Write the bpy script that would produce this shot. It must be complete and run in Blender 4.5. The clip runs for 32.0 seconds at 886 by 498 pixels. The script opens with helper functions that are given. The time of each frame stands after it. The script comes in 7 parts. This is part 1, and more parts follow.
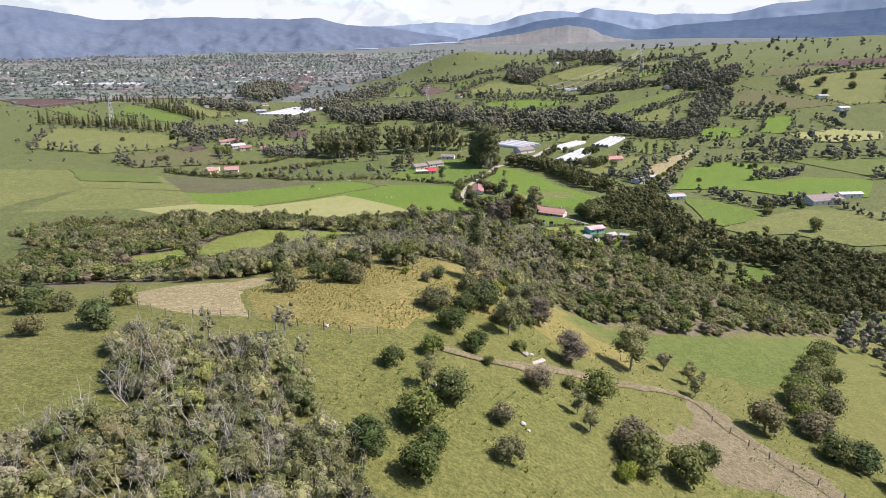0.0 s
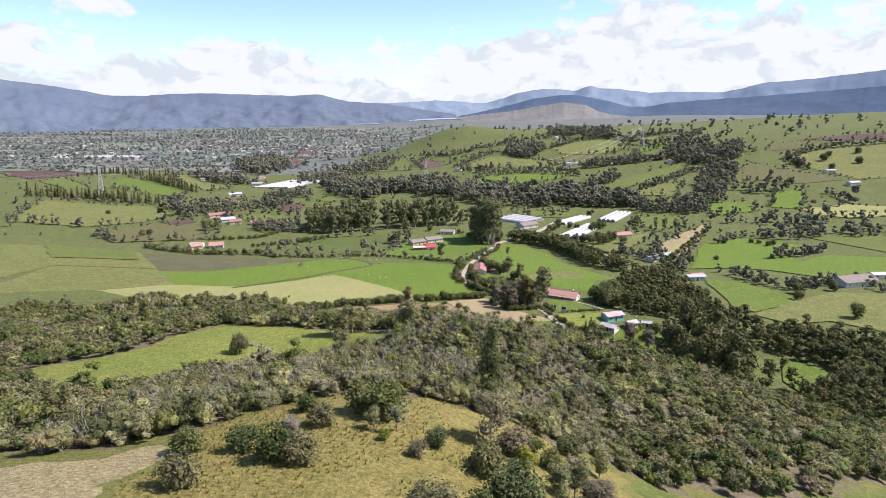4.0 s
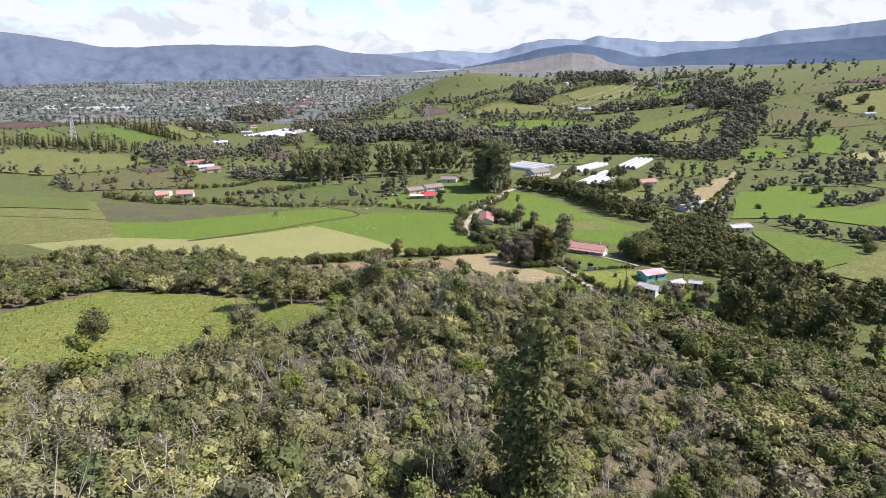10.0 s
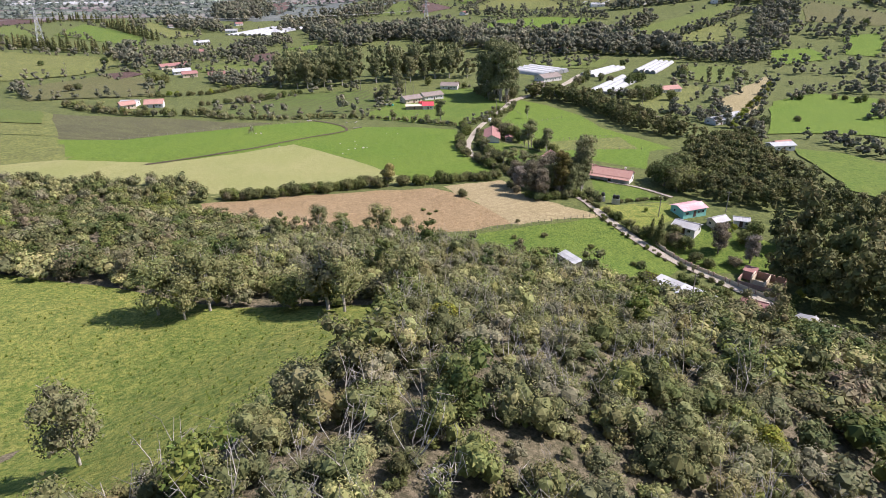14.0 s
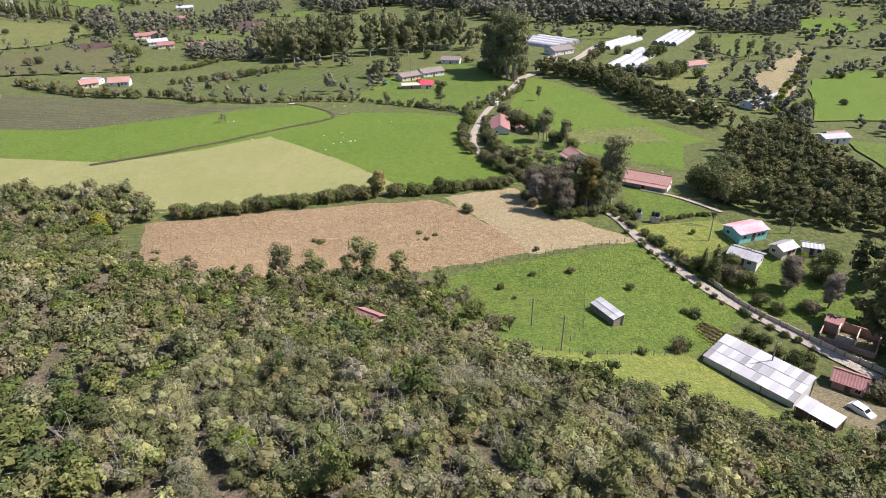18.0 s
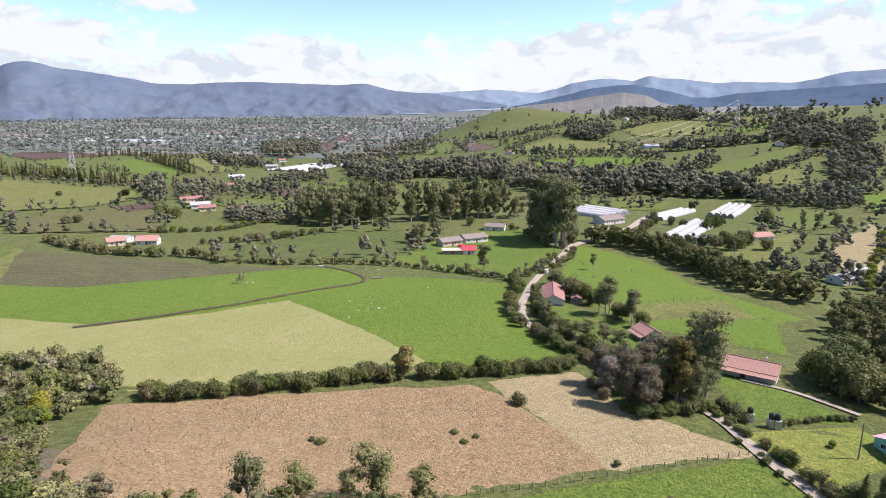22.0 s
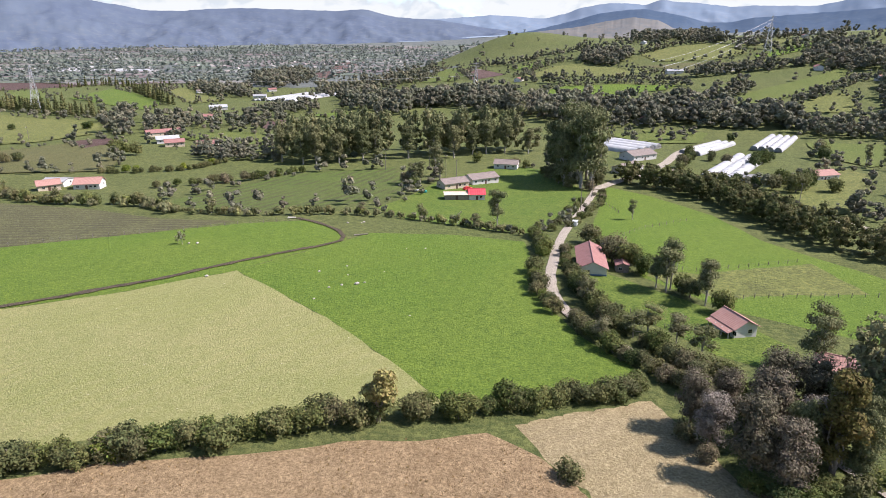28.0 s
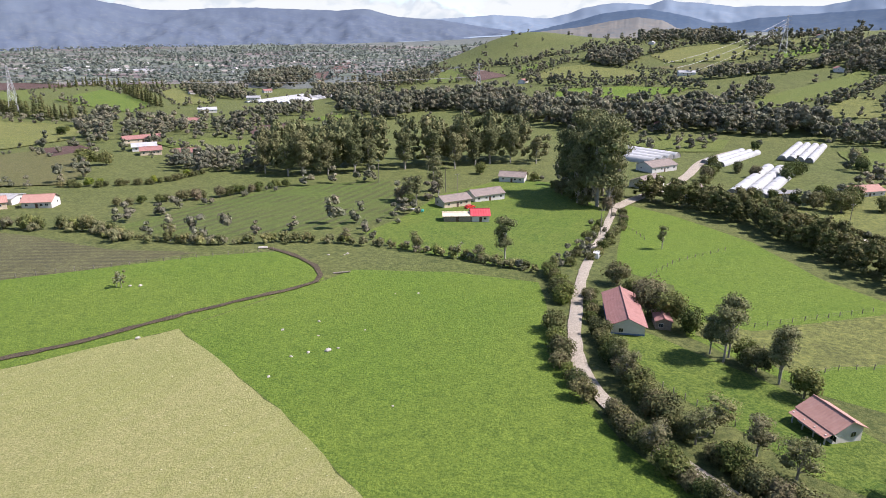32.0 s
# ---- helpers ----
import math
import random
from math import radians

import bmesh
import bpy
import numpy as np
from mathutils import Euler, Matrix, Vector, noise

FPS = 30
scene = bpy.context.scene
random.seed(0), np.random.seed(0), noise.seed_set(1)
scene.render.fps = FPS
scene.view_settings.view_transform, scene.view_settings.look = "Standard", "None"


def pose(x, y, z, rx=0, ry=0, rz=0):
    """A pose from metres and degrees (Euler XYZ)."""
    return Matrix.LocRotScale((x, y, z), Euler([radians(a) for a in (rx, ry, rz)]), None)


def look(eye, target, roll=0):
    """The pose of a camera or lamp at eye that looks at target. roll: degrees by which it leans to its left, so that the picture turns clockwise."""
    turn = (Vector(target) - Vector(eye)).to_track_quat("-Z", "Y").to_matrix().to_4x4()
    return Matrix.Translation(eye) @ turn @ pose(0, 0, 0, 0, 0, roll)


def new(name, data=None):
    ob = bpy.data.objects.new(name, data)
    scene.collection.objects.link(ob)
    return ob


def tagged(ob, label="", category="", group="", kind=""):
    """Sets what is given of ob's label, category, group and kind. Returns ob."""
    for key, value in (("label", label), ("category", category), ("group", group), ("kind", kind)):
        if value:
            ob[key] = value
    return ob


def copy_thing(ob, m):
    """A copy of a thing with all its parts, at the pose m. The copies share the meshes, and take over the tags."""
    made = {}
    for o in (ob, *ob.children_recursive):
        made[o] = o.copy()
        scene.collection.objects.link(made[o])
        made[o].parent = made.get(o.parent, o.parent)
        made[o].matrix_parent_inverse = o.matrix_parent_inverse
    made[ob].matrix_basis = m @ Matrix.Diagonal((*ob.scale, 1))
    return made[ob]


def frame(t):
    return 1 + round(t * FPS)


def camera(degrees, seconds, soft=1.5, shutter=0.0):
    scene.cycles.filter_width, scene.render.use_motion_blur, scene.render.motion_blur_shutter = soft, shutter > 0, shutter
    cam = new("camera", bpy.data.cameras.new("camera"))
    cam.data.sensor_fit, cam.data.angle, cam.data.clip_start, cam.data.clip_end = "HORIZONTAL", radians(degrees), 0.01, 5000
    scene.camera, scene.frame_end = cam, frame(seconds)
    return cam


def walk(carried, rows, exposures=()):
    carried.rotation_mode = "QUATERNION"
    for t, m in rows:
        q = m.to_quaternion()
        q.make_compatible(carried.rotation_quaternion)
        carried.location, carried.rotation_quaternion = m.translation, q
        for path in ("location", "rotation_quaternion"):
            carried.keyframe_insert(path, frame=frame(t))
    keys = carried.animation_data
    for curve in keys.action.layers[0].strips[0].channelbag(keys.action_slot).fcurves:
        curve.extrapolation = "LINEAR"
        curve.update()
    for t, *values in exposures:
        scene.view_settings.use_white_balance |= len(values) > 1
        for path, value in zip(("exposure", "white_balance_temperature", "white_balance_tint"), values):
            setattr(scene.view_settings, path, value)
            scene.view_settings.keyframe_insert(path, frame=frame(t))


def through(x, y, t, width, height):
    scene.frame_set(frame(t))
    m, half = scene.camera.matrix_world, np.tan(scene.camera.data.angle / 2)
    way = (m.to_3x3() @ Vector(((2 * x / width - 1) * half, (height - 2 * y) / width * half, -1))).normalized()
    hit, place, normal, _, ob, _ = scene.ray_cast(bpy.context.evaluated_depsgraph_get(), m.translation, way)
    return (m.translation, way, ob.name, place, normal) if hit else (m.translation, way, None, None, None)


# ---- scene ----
cam = camera(69.48, 32.0, 0.85)
PATH = [
    (0, (0.0, 0.0, 102.5), (-0.57, 94.69, 70.34), -0.19),
    (0.5, (0.04, 4.12, 101.13), (-0.55, 98.83, 69.04), -0.21),
    (1, (0.03, 8.31, 100.0), (-0.54, 104.25, 71.8), -0.20),
    (1.5, (-0.0, 12.66, 99.29), (-0.46, 110.14, 76.96), -0.11),
    (2, (-0.05, 17.17, 98.98), (-0.5, 115.91, 83.16), -0.07),
    (2.5, (-0.15, 21.77, 98.88), (-0.55, 121.24, 88.63), 0.01),
    (3, (-0.25, 26.42, 98.82), (-0.61, 125.73, 87.06), 0.02),
    (3.5, (-0.36, 31.12, 98.77), (-0.74, 129.72, 82.08), 0.04),
    (4, (-0.48, 35.82, 98.62), (-0.83, 133.5, 77.21), 0.03),
    (4.5, (-0.57, 40.51, 98.32), (-0.97, 136.96, 71.89), -0.01),
    (6.5, (1.94, 59.74, 93.54), (0.8, 151.24, 53.22), -0.40),
    (7, (2.08, 64.28, 91.78), (0.86, 155.78, 51.47), -0.37),
    (7.5, (2.16, 68.81, 89.96), (0.98, 160.44, 49.93), -0.35),
    (8, (2.17, 73.36, 88.12), (0.98, 166.76, 52.4), -0.33),
    (8.5, (2.12, 77.95, 86.26), (1.0, 172.87, 54.8), -0.25),
    (9, (2.06, 82.55, 84.37), (0.95, 177.98, 54.51), -0.27),
    (9.5, (2.02, 87.13, 82.58), (0.93, 182.57, 52.76), -0.26),
    (10, (2.0, 91.67, 81.08), (0.93, 187.66, 53.08), -0.20),
    (10.5, (1.99, 96.17, 80.07), (0.96, 194.12, 59.95), -0.07),
    (11, (2.0, 100.69, 79.53), (0.99, 200.08, 68.55), -0.07),
    (11.5, (2.04, 105.25, 79.16), (1.04, 205.23, 77.45), 0.02),
    (12, (2.09, 109.89, 78.89), (1.09, 209.88, 77.6), 0.04),
    (12.5, (2.13, 114.66, 78.73), (1.09, 213.99, 67.22), 0.03),
    (13, (2.17, 119.5, 78.61), (1.1, 217.08, 56.77), -0.01),
    (13.5, (2.21, 124.37, 78.5), (1.11, 219.12, 46.55), -0.05),
    (14, (2.29, 129.2, 78.43), (1.09, 219.94, 36.41), -0.22),
    (14.5, (2.41, 134.01, 78.32), (1.14, 220.03, 27.35), -0.23),
    (16.5, (2.08, 155.48, 77.56), (0.63, 240.33, 24.66), -0.40),
    (17, (1.94, 160.23, 77.57), (0.57, 246.12, 26.37), -0.35),
    (17.5, (1.79, 164.89, 77.6), (0.54, 251.89, 28.31), -0.19),
    (18, (1.68, 169.44, 77.57), (0.49, 257.82, 30.81), -0.07),
    (18.5, (1.61, 173.88, 77.31), (0.03, 263.83, 33.66), 0.06),
    (19, (1.53, 178.18, 76.61), (-2.31, 269.5, 36.03), 0.20),
    (19.5, (1.42, 182.37, 75.4), (-4.43, 274.83, 37.75), 0.23),
    (20, (1.25, 186.52, 73.73), (-6.09, 280.04, 39.09), 0.18),
    (20.5, (1.03, 190.69, 71.85), (-6.46, 285.3, 40.35), 0.20),
    (21, (0.76, 194.89, 69.92), (-6.83, 290.46, 41.47), 0.22),
    (21.5, (0.44, 199.19, 68.06), (-7.19, 295.64, 42.76), 0.28),
    (22, (0.1, 203.51, 66.27), (-7.62, 300.71, 44.11), 0.32),
    (22.5, (-0.2, 207.8, 64.55), (-8.02, 305.69, 45.65), 0.41),
    (23, (-0.52, 212.1, 62.85), (-8.42, 310.5, 46.9), 0.40),
    (23.5, (-0.86, 216.44, 61.24), (-8.79, 314.86, 45.41), 0.44),
    (24, (-1.24, 220.87, 59.96), (-9.15, 319.27, 44.01), 0.40),
    (24.5, (-1.64, 225.48, 59.19), (-9.53, 323.87, 43.18), 0.43),
    (25, (-2.03, 230.2, 58.82), (-9.96, 328.6, 42.84), 0.44),
    (25.5, (-2.41, 234.95, 58.64), (-10.32, 332.93, 40.26), 0.42),
    (26, (-2.77, 239.61, 58.52), (-10.59, 336.64, 35.62), 0.41),
    (26.5, (-3.14, 244.16, 58.38), (-10.9, 340.02, 30.99), 0.38),
    (28.5, (-3.82, 261.66, 58.47), (-11.89, 355.97, 26.22), 0.01),
    (29, (-4.01, 265.89, 58.29), (-12.11, 360.21, 26.07), 0.04),
    (29.5, (-4.23, 270.09, 58.09), (-12.38, 364.4, 25.86), 0.04),
    (30, (-4.49, 274.22, 57.94), (-12.65, 368.53, 25.71), 0.06),
    (30.5, (-4.74, 278.31, 57.85), (-12.89, 372.62, 25.63), 0.06),
    (31, (-4.96, 282.38, 57.8), (-13.14, 376.69, 25.57), 0.10),
    (31.5, (-5.18, 286.54, 57.8), (-13.41, 380.84, 25.58), 0.09),
    (32, (-5.46, 290.76, 57.81), (-13.72, 385.08, 25.62), 0.15),
]
walk(cam, [(t, look(eye, target, roll)) for t, eye, target, roll in PATH], [(0.0, 0.88, 6300, 23), (32.0, 0.88, 6300, 23)])
import itertools
from mathutils import geometry

# ---------------------------------------------------------------- light
SUN_TO = Vector((1.0, 0.10, 1.12)).normalized()


def make_world():
    w = bpy.data.worlds.new("sky")
    scene.world = w
    w.use_nodes = True
    nt = w.node_tree
    nt.nodes.clear()
    n, lk = nt.nodes.new, nt.links.new
    out, bg = n("ShaderNodeOutputWorld"), n("ShaderNodeBackground")
    sky = n("ShaderNodeTexSky")
    sky.sky_type = "NISHITA"
    sky.sun_disc = False
    sky.sun_elevation = math.asin(SUN_TO.z)
    sky.sun_rotation = math.atan2(SUN_TO.x, SUN_TO.y)
    sky.altitude, sky.air_density, sky.dust_density = 2600, 1.0, 0.6
    tc, sep = n("ShaderNodeTexCoord"), n("ShaderNodeSeparateXYZ")
    lk(tc.outputs["Generated"], sep.inputs[0])

    def m(op, a, b=None, c=None, clamp=False):
        k = n("ShaderNodeMath")
        k.operation, k.use_clamp = op, clamp
        for i, v in enumerate((a, b, c)):
            if v is None:
                continue
            if isinstance(v, (int, float)):
                k.inputs[i].default_value = v
            else:
                lk(v, k.inputs[i])
        return k.outputs[0]

    def ramp(v, a, b, lo=0.0, hi=1.0):
        k = n("ShaderNodeMapRange")
        k.interpolation_type = "SMOOTHSTEP"
        lk(v, k.inputs[0])
        for i, q in enumerate((a, b, lo, hi)):
            k.inputs[i + 1].default_value = q
        return k.outputs[0]

    el = m("ARCSINE", sep.outputs["Z"])
    az = m("ARCTAN2", sep.outputs["X"], sep.outputs["Y"])
    stretch = n("ShaderNodeCombineXYZ")
    lk(az, stretch.inputs[0])
    lk(m("MULTIPLY", el, 1.7), stretch.inputs[1])
    stretch.inputs[2].default_value = 0.37

    def fbm(scale, detail, rough, shift):
        mp, t = n("ShaderNodeMapping"), n("ShaderNodeTexNoise")
        lk(stretch.outputs[0], mp.inputs[0])
        mp.inputs[1].default_value = shift
        t.inputs["Scale"].default_value, t.inputs["Detail"].default_value = scale, detail
        t.inputs["Roughness"].default_value, t.inputs["Distortion"].default_value = rough, 0.25
        lk(mp.outputs[0], t.inputs["Vector"])
        return t.outputs[0]

    warp = n("ShaderNodeTexNoise")
    warp.inputs["Scale"].default_value, warp.inputs["Detail"].default_value = 11.0, 5
    lk(stretch.outputs[0], warp.inputs["Vector"])
    bent = n("ShaderNodeMix")
    bent.data_type, bent.blend_type = "RGBA", "LINEAR_LIGHT"
    bent.inputs["Factor"].default_value = 0.045
    lk(stretch.outputs[0], bent.inputs[6])
    lk(warp.outputs["Color"], bent.inputs[7])

    def heaps(shift):
        """Rounded heaps of cloud at three sizes."""
        total = None
        for scale, weight in ((8.5, 0.55), (21.0, 0.28), (52.0, 0.13), (120.0, 0.06)):
            mp, v = n("ShaderNodeMapping"), n("ShaderNodeTexVoronoi")
            lk(bent.outputs[2], mp.inputs[0])
            mp.inputs[1].default_value = shift
            v.feature = "SMOOTH_F1"
            v.inputs["Scale"].default_value, v.inputs["Smoothness"].default_value = scale, 0.25
            lk(mp.outputs[0], v.inputs["Vector"])
            k = m("MULTIPLY", v.outputs["Distance"], -weight)
            total = k if total is None else m("ADD", total, k)
        return m("ADD", total, 1.0)

    puff, lit = heaps((2.3, 0.4, 0.1)), heaps((2.288, 0.374, 0.1))
    big, grey = fbm(3.6, 3, 0.5, (5.1, 1.7, 3)), fbm(6.0, 5, 0.6, (0.2, 0.9, 8))
    cover = m("ADD", puff, m("MULTIPLY", big, 0.42))
    cover = m("ADD", cover, ramp(el, 0.005, 0.17, 0.33, -0.13))
    bank = ramp(m("SUBTRACT", m("MULTIPLY_ADD", az, 0.62, 0.14), el), -0.06, 0.12)
    cover = m("ADD", cover, m("MULTIPLY", m("MULTIPLY", bank, ramp(az, -0.06, 0.16)), 0.34))
    left = m("MULTIPLY", ramp(az, -0.08, -0.26), ramp(el, 0.24, 0.08))
    cover = m("ADD", cover, m("MULTIPLY", left, 0.13))
    mask = ramp(cover, 0.84, 0.975)
    shade = m("MULTIPLY_ADD", m("SUBTRACT", puff, lit), 2.0, 0.99)
    shade = m("MULTIPLY", shade, ramp(grey, 0.35, 0.75, 1.05, 0.93))
    shade = m("MULTIPLY", shade, ramp(el, 0.0, 0.05, 0.94, 1.0))
    shade = ramp(shade, 0.72, 1.04, 0.0, 1.0)
    cloud = n("ShaderNodeMix")
    cloud.data_type = "RGBA"
    lk(shade, cloud.inputs["Factor"])
    cloud.inputs[6].default_value, cloud.inputs[7].default_value = (0.69, 0.79, 0.80, 1), (0.855, 0.93, 0.88, 1)
    blue = n("ShaderNodeMix")
    blue.data_type, blue.blend_type = "RGBA", "MULTIPLY"
    blue.inputs["Factor"].default_value = 1.0
    lk(sky.outputs[0], blue.inputs[6])
    blue.inputs[7].default_value = (SKY_GAIN * 1.03, SKY_GAIN * 1.11, SKY_GAIN * 1.06, 1)
    veil = n("ShaderNodeMix")
    veil.data_type = "RGBA"
    lk(ramp(el, 0.0, 0.12, 0.55, 0.0), veil.inputs["Factor"])
    lk(blue.outputs[2], veil.inputs[6])
    veil.inputs[7].default_value = (0.67, 0.83, 0.92, 1)
    mix = n("ShaderNodeMix")
    mix.data_type = "RGBA"
    lk(mask, mix.inputs["Factor"])
    lk(veil.outputs[2], mix.inputs[6])
    lk(cloud.outputs[2], mix.inputs[7])
    lk(mix.outputs[2], bg.inputs[0])
    bg.inputs[1].default_value = 0.575
    lk(bg.outputs[0], out.inputs[0])


SKY_GAIN = 0.192
make_world()
sun = new("sun", bpy.data.lights.new("sun", "SUN"))
sun.data.energy, sun.data.angle, sun.data.color = 5.0, radians(0.55), (1.0, 0.955, 0.88)
sun.matrix_world = look(SUN_TO * 900, (0, 0, 0))

# ---------------------------------------------------------------- materials


def nodes_for(name):
    mat = bpy.data.materials.new(name)
    mat.use_nodes = True
    nt = mat.node_tree
    return mat, nt, nt.nodes["Principled BSDF"]


def mix_colour(nt, fac, a, b, mode="MIX"):
    k = nt.nodes.new("ShaderNodeMix")
    k.data_type, k.blend_type = "RGBA", mode
    for slot, v in (("Factor", fac), (6, a), (7, b)):
        if isinstance(v, (int, float)):
            k.inputs[slot].default_value = v
        elif isinstance(v, tuple):
            k.inputs[slot].default_value = (*v, 1)
        else:
            nt.links.new(v, k.inputs[slot])
    return k.outputs[2]


def noise_at(nt, vec, scale, detail=4, rough=0.55, lo=0.35, hi=0.65, distort=0.0):
    t, r = nt.nodes.new("ShaderNodeTexNoise"), nt.nodes.new("ShaderNodeMapRange")
    t.inputs["Scale"].default_value, t.inputs["Detail"].default_value = scale, detail
    t.inputs["Roughness"].default_value, t.inputs["Distortion"].default_value = rough, distort
    nt.links.new(vec, t.inputs["Vector"])
    nt.links.new(t.outputs[0], r.inputs[0])
    r.inputs[1].default_value, r.inputs[2].default_value = lo, hi
    return r.outputs[0]


def bump_of(nt, bsdf, height_out, strength, distance):
    b = nt.nodes.new("ShaderNodeBump")
    b.inputs["Strength"].default_value, b.inputs["Distance"].default_value = strength, distance
    nt.links.new(height_out, b.inputs["Height"])
    nt.links.new(b.outputs[0], bsdf.inputs["Normal"])


def rotated(nt, vec, angle, sx=1.0, sy=1.0):
    mp = nt.nodes.new("ShaderNodeMapping")
    mp.vector_type = "POINT"
    nt.links.new(vec, mp.inputs[0])
    mp.inputs["Rotation"].default_value = (0, 0, angle)
    mp.inputs["Scale"].default_value = (sx, sy, 1)
    return mp.outputs[0]


def earthy(c, k=1.0):
    """A touch less green and less saturated, as the sunlit land here."""
    return (c[0] * 1.15 * k, c[1] * 1.07 * k, (c[2] * 1.22 + 0.006) * k)


def ground_mat(name, base, light, dark, big=0.03, mid=0.35, fine=2.2, amount=0.7, rows=None, rough=0.95, bump=0.5, fleck=None):
    """Grass or soil: broad patches, tufts and fine grain; rows=(angle, per metre, strength, colour) adds furrows."""
    base, light, dark = earthy(base, 0.67), earthy(light, 0.70), earthy(dark, 0.46)
    mat, nt, b = nodes_for(name)
    vec = nt.nodes.new("ShaderNodeTexCoord").outputs["Object"]
    c = mix_colour(nt, noise_at(nt, vec, big, 5, 0.6, 0.36, 0.64, 0.6), base, light)
    tuft = noise_at(nt, vec, mid, 6, 0.65, 0.46, 0.70, 0.4)
    c = mix_colour(nt, tuft, c, mix_colour(nt, amount, c, dark))
    grain = noise_at(nt, vec, fine, 6, 0.75, 0.40, 0.62)
    c = mix_colour(nt, grain, mix_colour(nt, 0.75, c, dark), mix_colour(nt, 0.65, c, light))
    c = mix_colour(nt, noise_at(nt, vec, fine * 0.3, 5, 0.75, 0.42, 0.66), c, mix_colour(nt, 0.45, c, dark))
    if rows:
        angle, per, strength, colour = rows
        wv = nt.nodes.new("ShaderNodeTexWave")
        wv.bands_direction, wv.inputs["Scale"].default_value = "X", per * 0.314
        wv.inputs["Distortion"].default_value, wv.inputs["Detail"].default_value = 1.6, 3
        wv.inputs["Detail Scale"].default_value = 0.6
        nt.links.new(rotated(nt, vec, angle), wv.inputs["Vector"])
        k = nt.nodes.new("ShaderNodeMath")
        k.operation = "MULTIPLY"
        nt.links.new(wv.outputs["Fac"], k.inputs[0])
        k2 = nt.nodes.new("ShaderNodeMath")
        k2.operation, k2.inputs[1].default_value = "MULTIPLY", strength
        nt.links.new(noise_at(nt, vec, 0.06, 4, 0.6, 0.3, 0.6), k2.inputs[0])
        nt.links.new(k2.outputs[0], k.inputs[1])
        c = mix_colour(nt, k.outputs[0], c, earthy(colour, 0.55))
    if fleck:
        c = mix_colour(nt, noise_at(nt, vec, 1.7, 3, 0.5, 0.70, 0.76), c, fleck)
    nt.links.new(c, b.inputs["Base Color"])
    b.inputs["Roughness"].default_value = rough
    b.inputs["Specular IOR Level"].default_value = 0.15
    bump_of(nt, b, noise_at(nt, vec, 1.7, 6, 0.75, 0.2, 0.8), bump * 1.5, 0.35)
    return mat


def leaf_mat(name, cols, gain=1.3, through=0.2):
    """Foliage: colour by plant and by leaf, some light coming through."""
    cols = [tuple(q * k * gain * 0.78 for q, k in zip(c, (1.16, 1.10, 1.05))) for c in cols]
    mat, nt, b = nodes_for(name)
    geo, info, att = (nt.nodes.new(k) for k in ("ShaderNodeNewGeometry", "ShaderNodeObjectInfo", "ShaderNodeAttribute"))
    att.attribute_name = "tint"
    add = nt.nodes.new("ShaderNodeMath")
    add.operation = "ADD"
    nt.links.new(info.outputs["Random"], add.inputs[0])
    nt.links.new(att.outputs["Fac"], add.inputs[1])
    fr = nt.nodes.new("ShaderNodeMath")
    fr.operation = "FRACT"
    nt.links.new(add.outputs[0], fr.inputs[0])
    cr = nt.nodes.new("ShaderNodeValToRGB")
    cr.color_ramp.elements[0].color, cr.color_ramp.elements[1].color = (*cols[0], 1), (*cols[-1], 1)
    for i, c in enumerate(cols[1:-1]):
        cr.color_ramp.elements.new((i + 1) / (len(cols) - 1)).color = (*c, 1)
    nt.links.new(fr.outputs[0], cr.inputs[0])
    hsv = nt.nodes.new("ShaderNodeHueSaturation")
    r = nt.nodes.new("ShaderNodeMapRange")
    nt.links.new(geo.outputs["Random Per Island"], r.inputs[0])
    r.inputs[3].default_value, r.inputs[4].default_value = 0.62, 1.4
    nt.links.new(r.outputs[0], hsv.inputs["Value"])
    h = nt.nodes.new("ShaderNodeMath")
    h.operation, h.inputs[1].default_value = "PINGPONG", 0.5
    k = nt.nodes.new("ShaderNodeMapRange")
    mul = nt.nodes.new("ShaderNodeMath")
    mul.operation, mul.inputs[1].default_value = "MULTIPLY", 7.3
    nt.links.new(geo.outputs["Random Per Island"], mul.inputs[0])
    nt.links.new(mul.outputs[0], h.inputs[0])
    nt.links.new(h.outputs[0], k.inputs[0])
    k.inputs[2].default_value, k.inputs[3].default_value, k.inputs[4].default_value = 0.5, 0.475, 0.53
    nt.links.new(k.outputs[0], hsv.inputs["Hue"])
    nt.links.new(cr.outputs[0], hsv.inputs["Color"])
    nt.links.new(hsv.outputs[0], b.inputs["Base Color"])
    b.inputs["Roughness"].default_value, b.inputs["Specular IOR Level"].default_value = 0.7, 0.1
    tr, ms = nt.nodes.new("ShaderNodeBsdfTranslucent"), nt.nodes.new("ShaderNodeMixShader")
    nt.links.new(hsv.outputs[0], tr.inputs[0])
    ms.inputs[0].default_value = through
    nt.links.new(b.outputs[0], ms.inputs[1])
    nt.links.new(tr.outputs[0], ms.inputs[2])
    nt.links.new(ms.outputs[0], nt.nodes["Material Output"].inputs[0])
    return mat


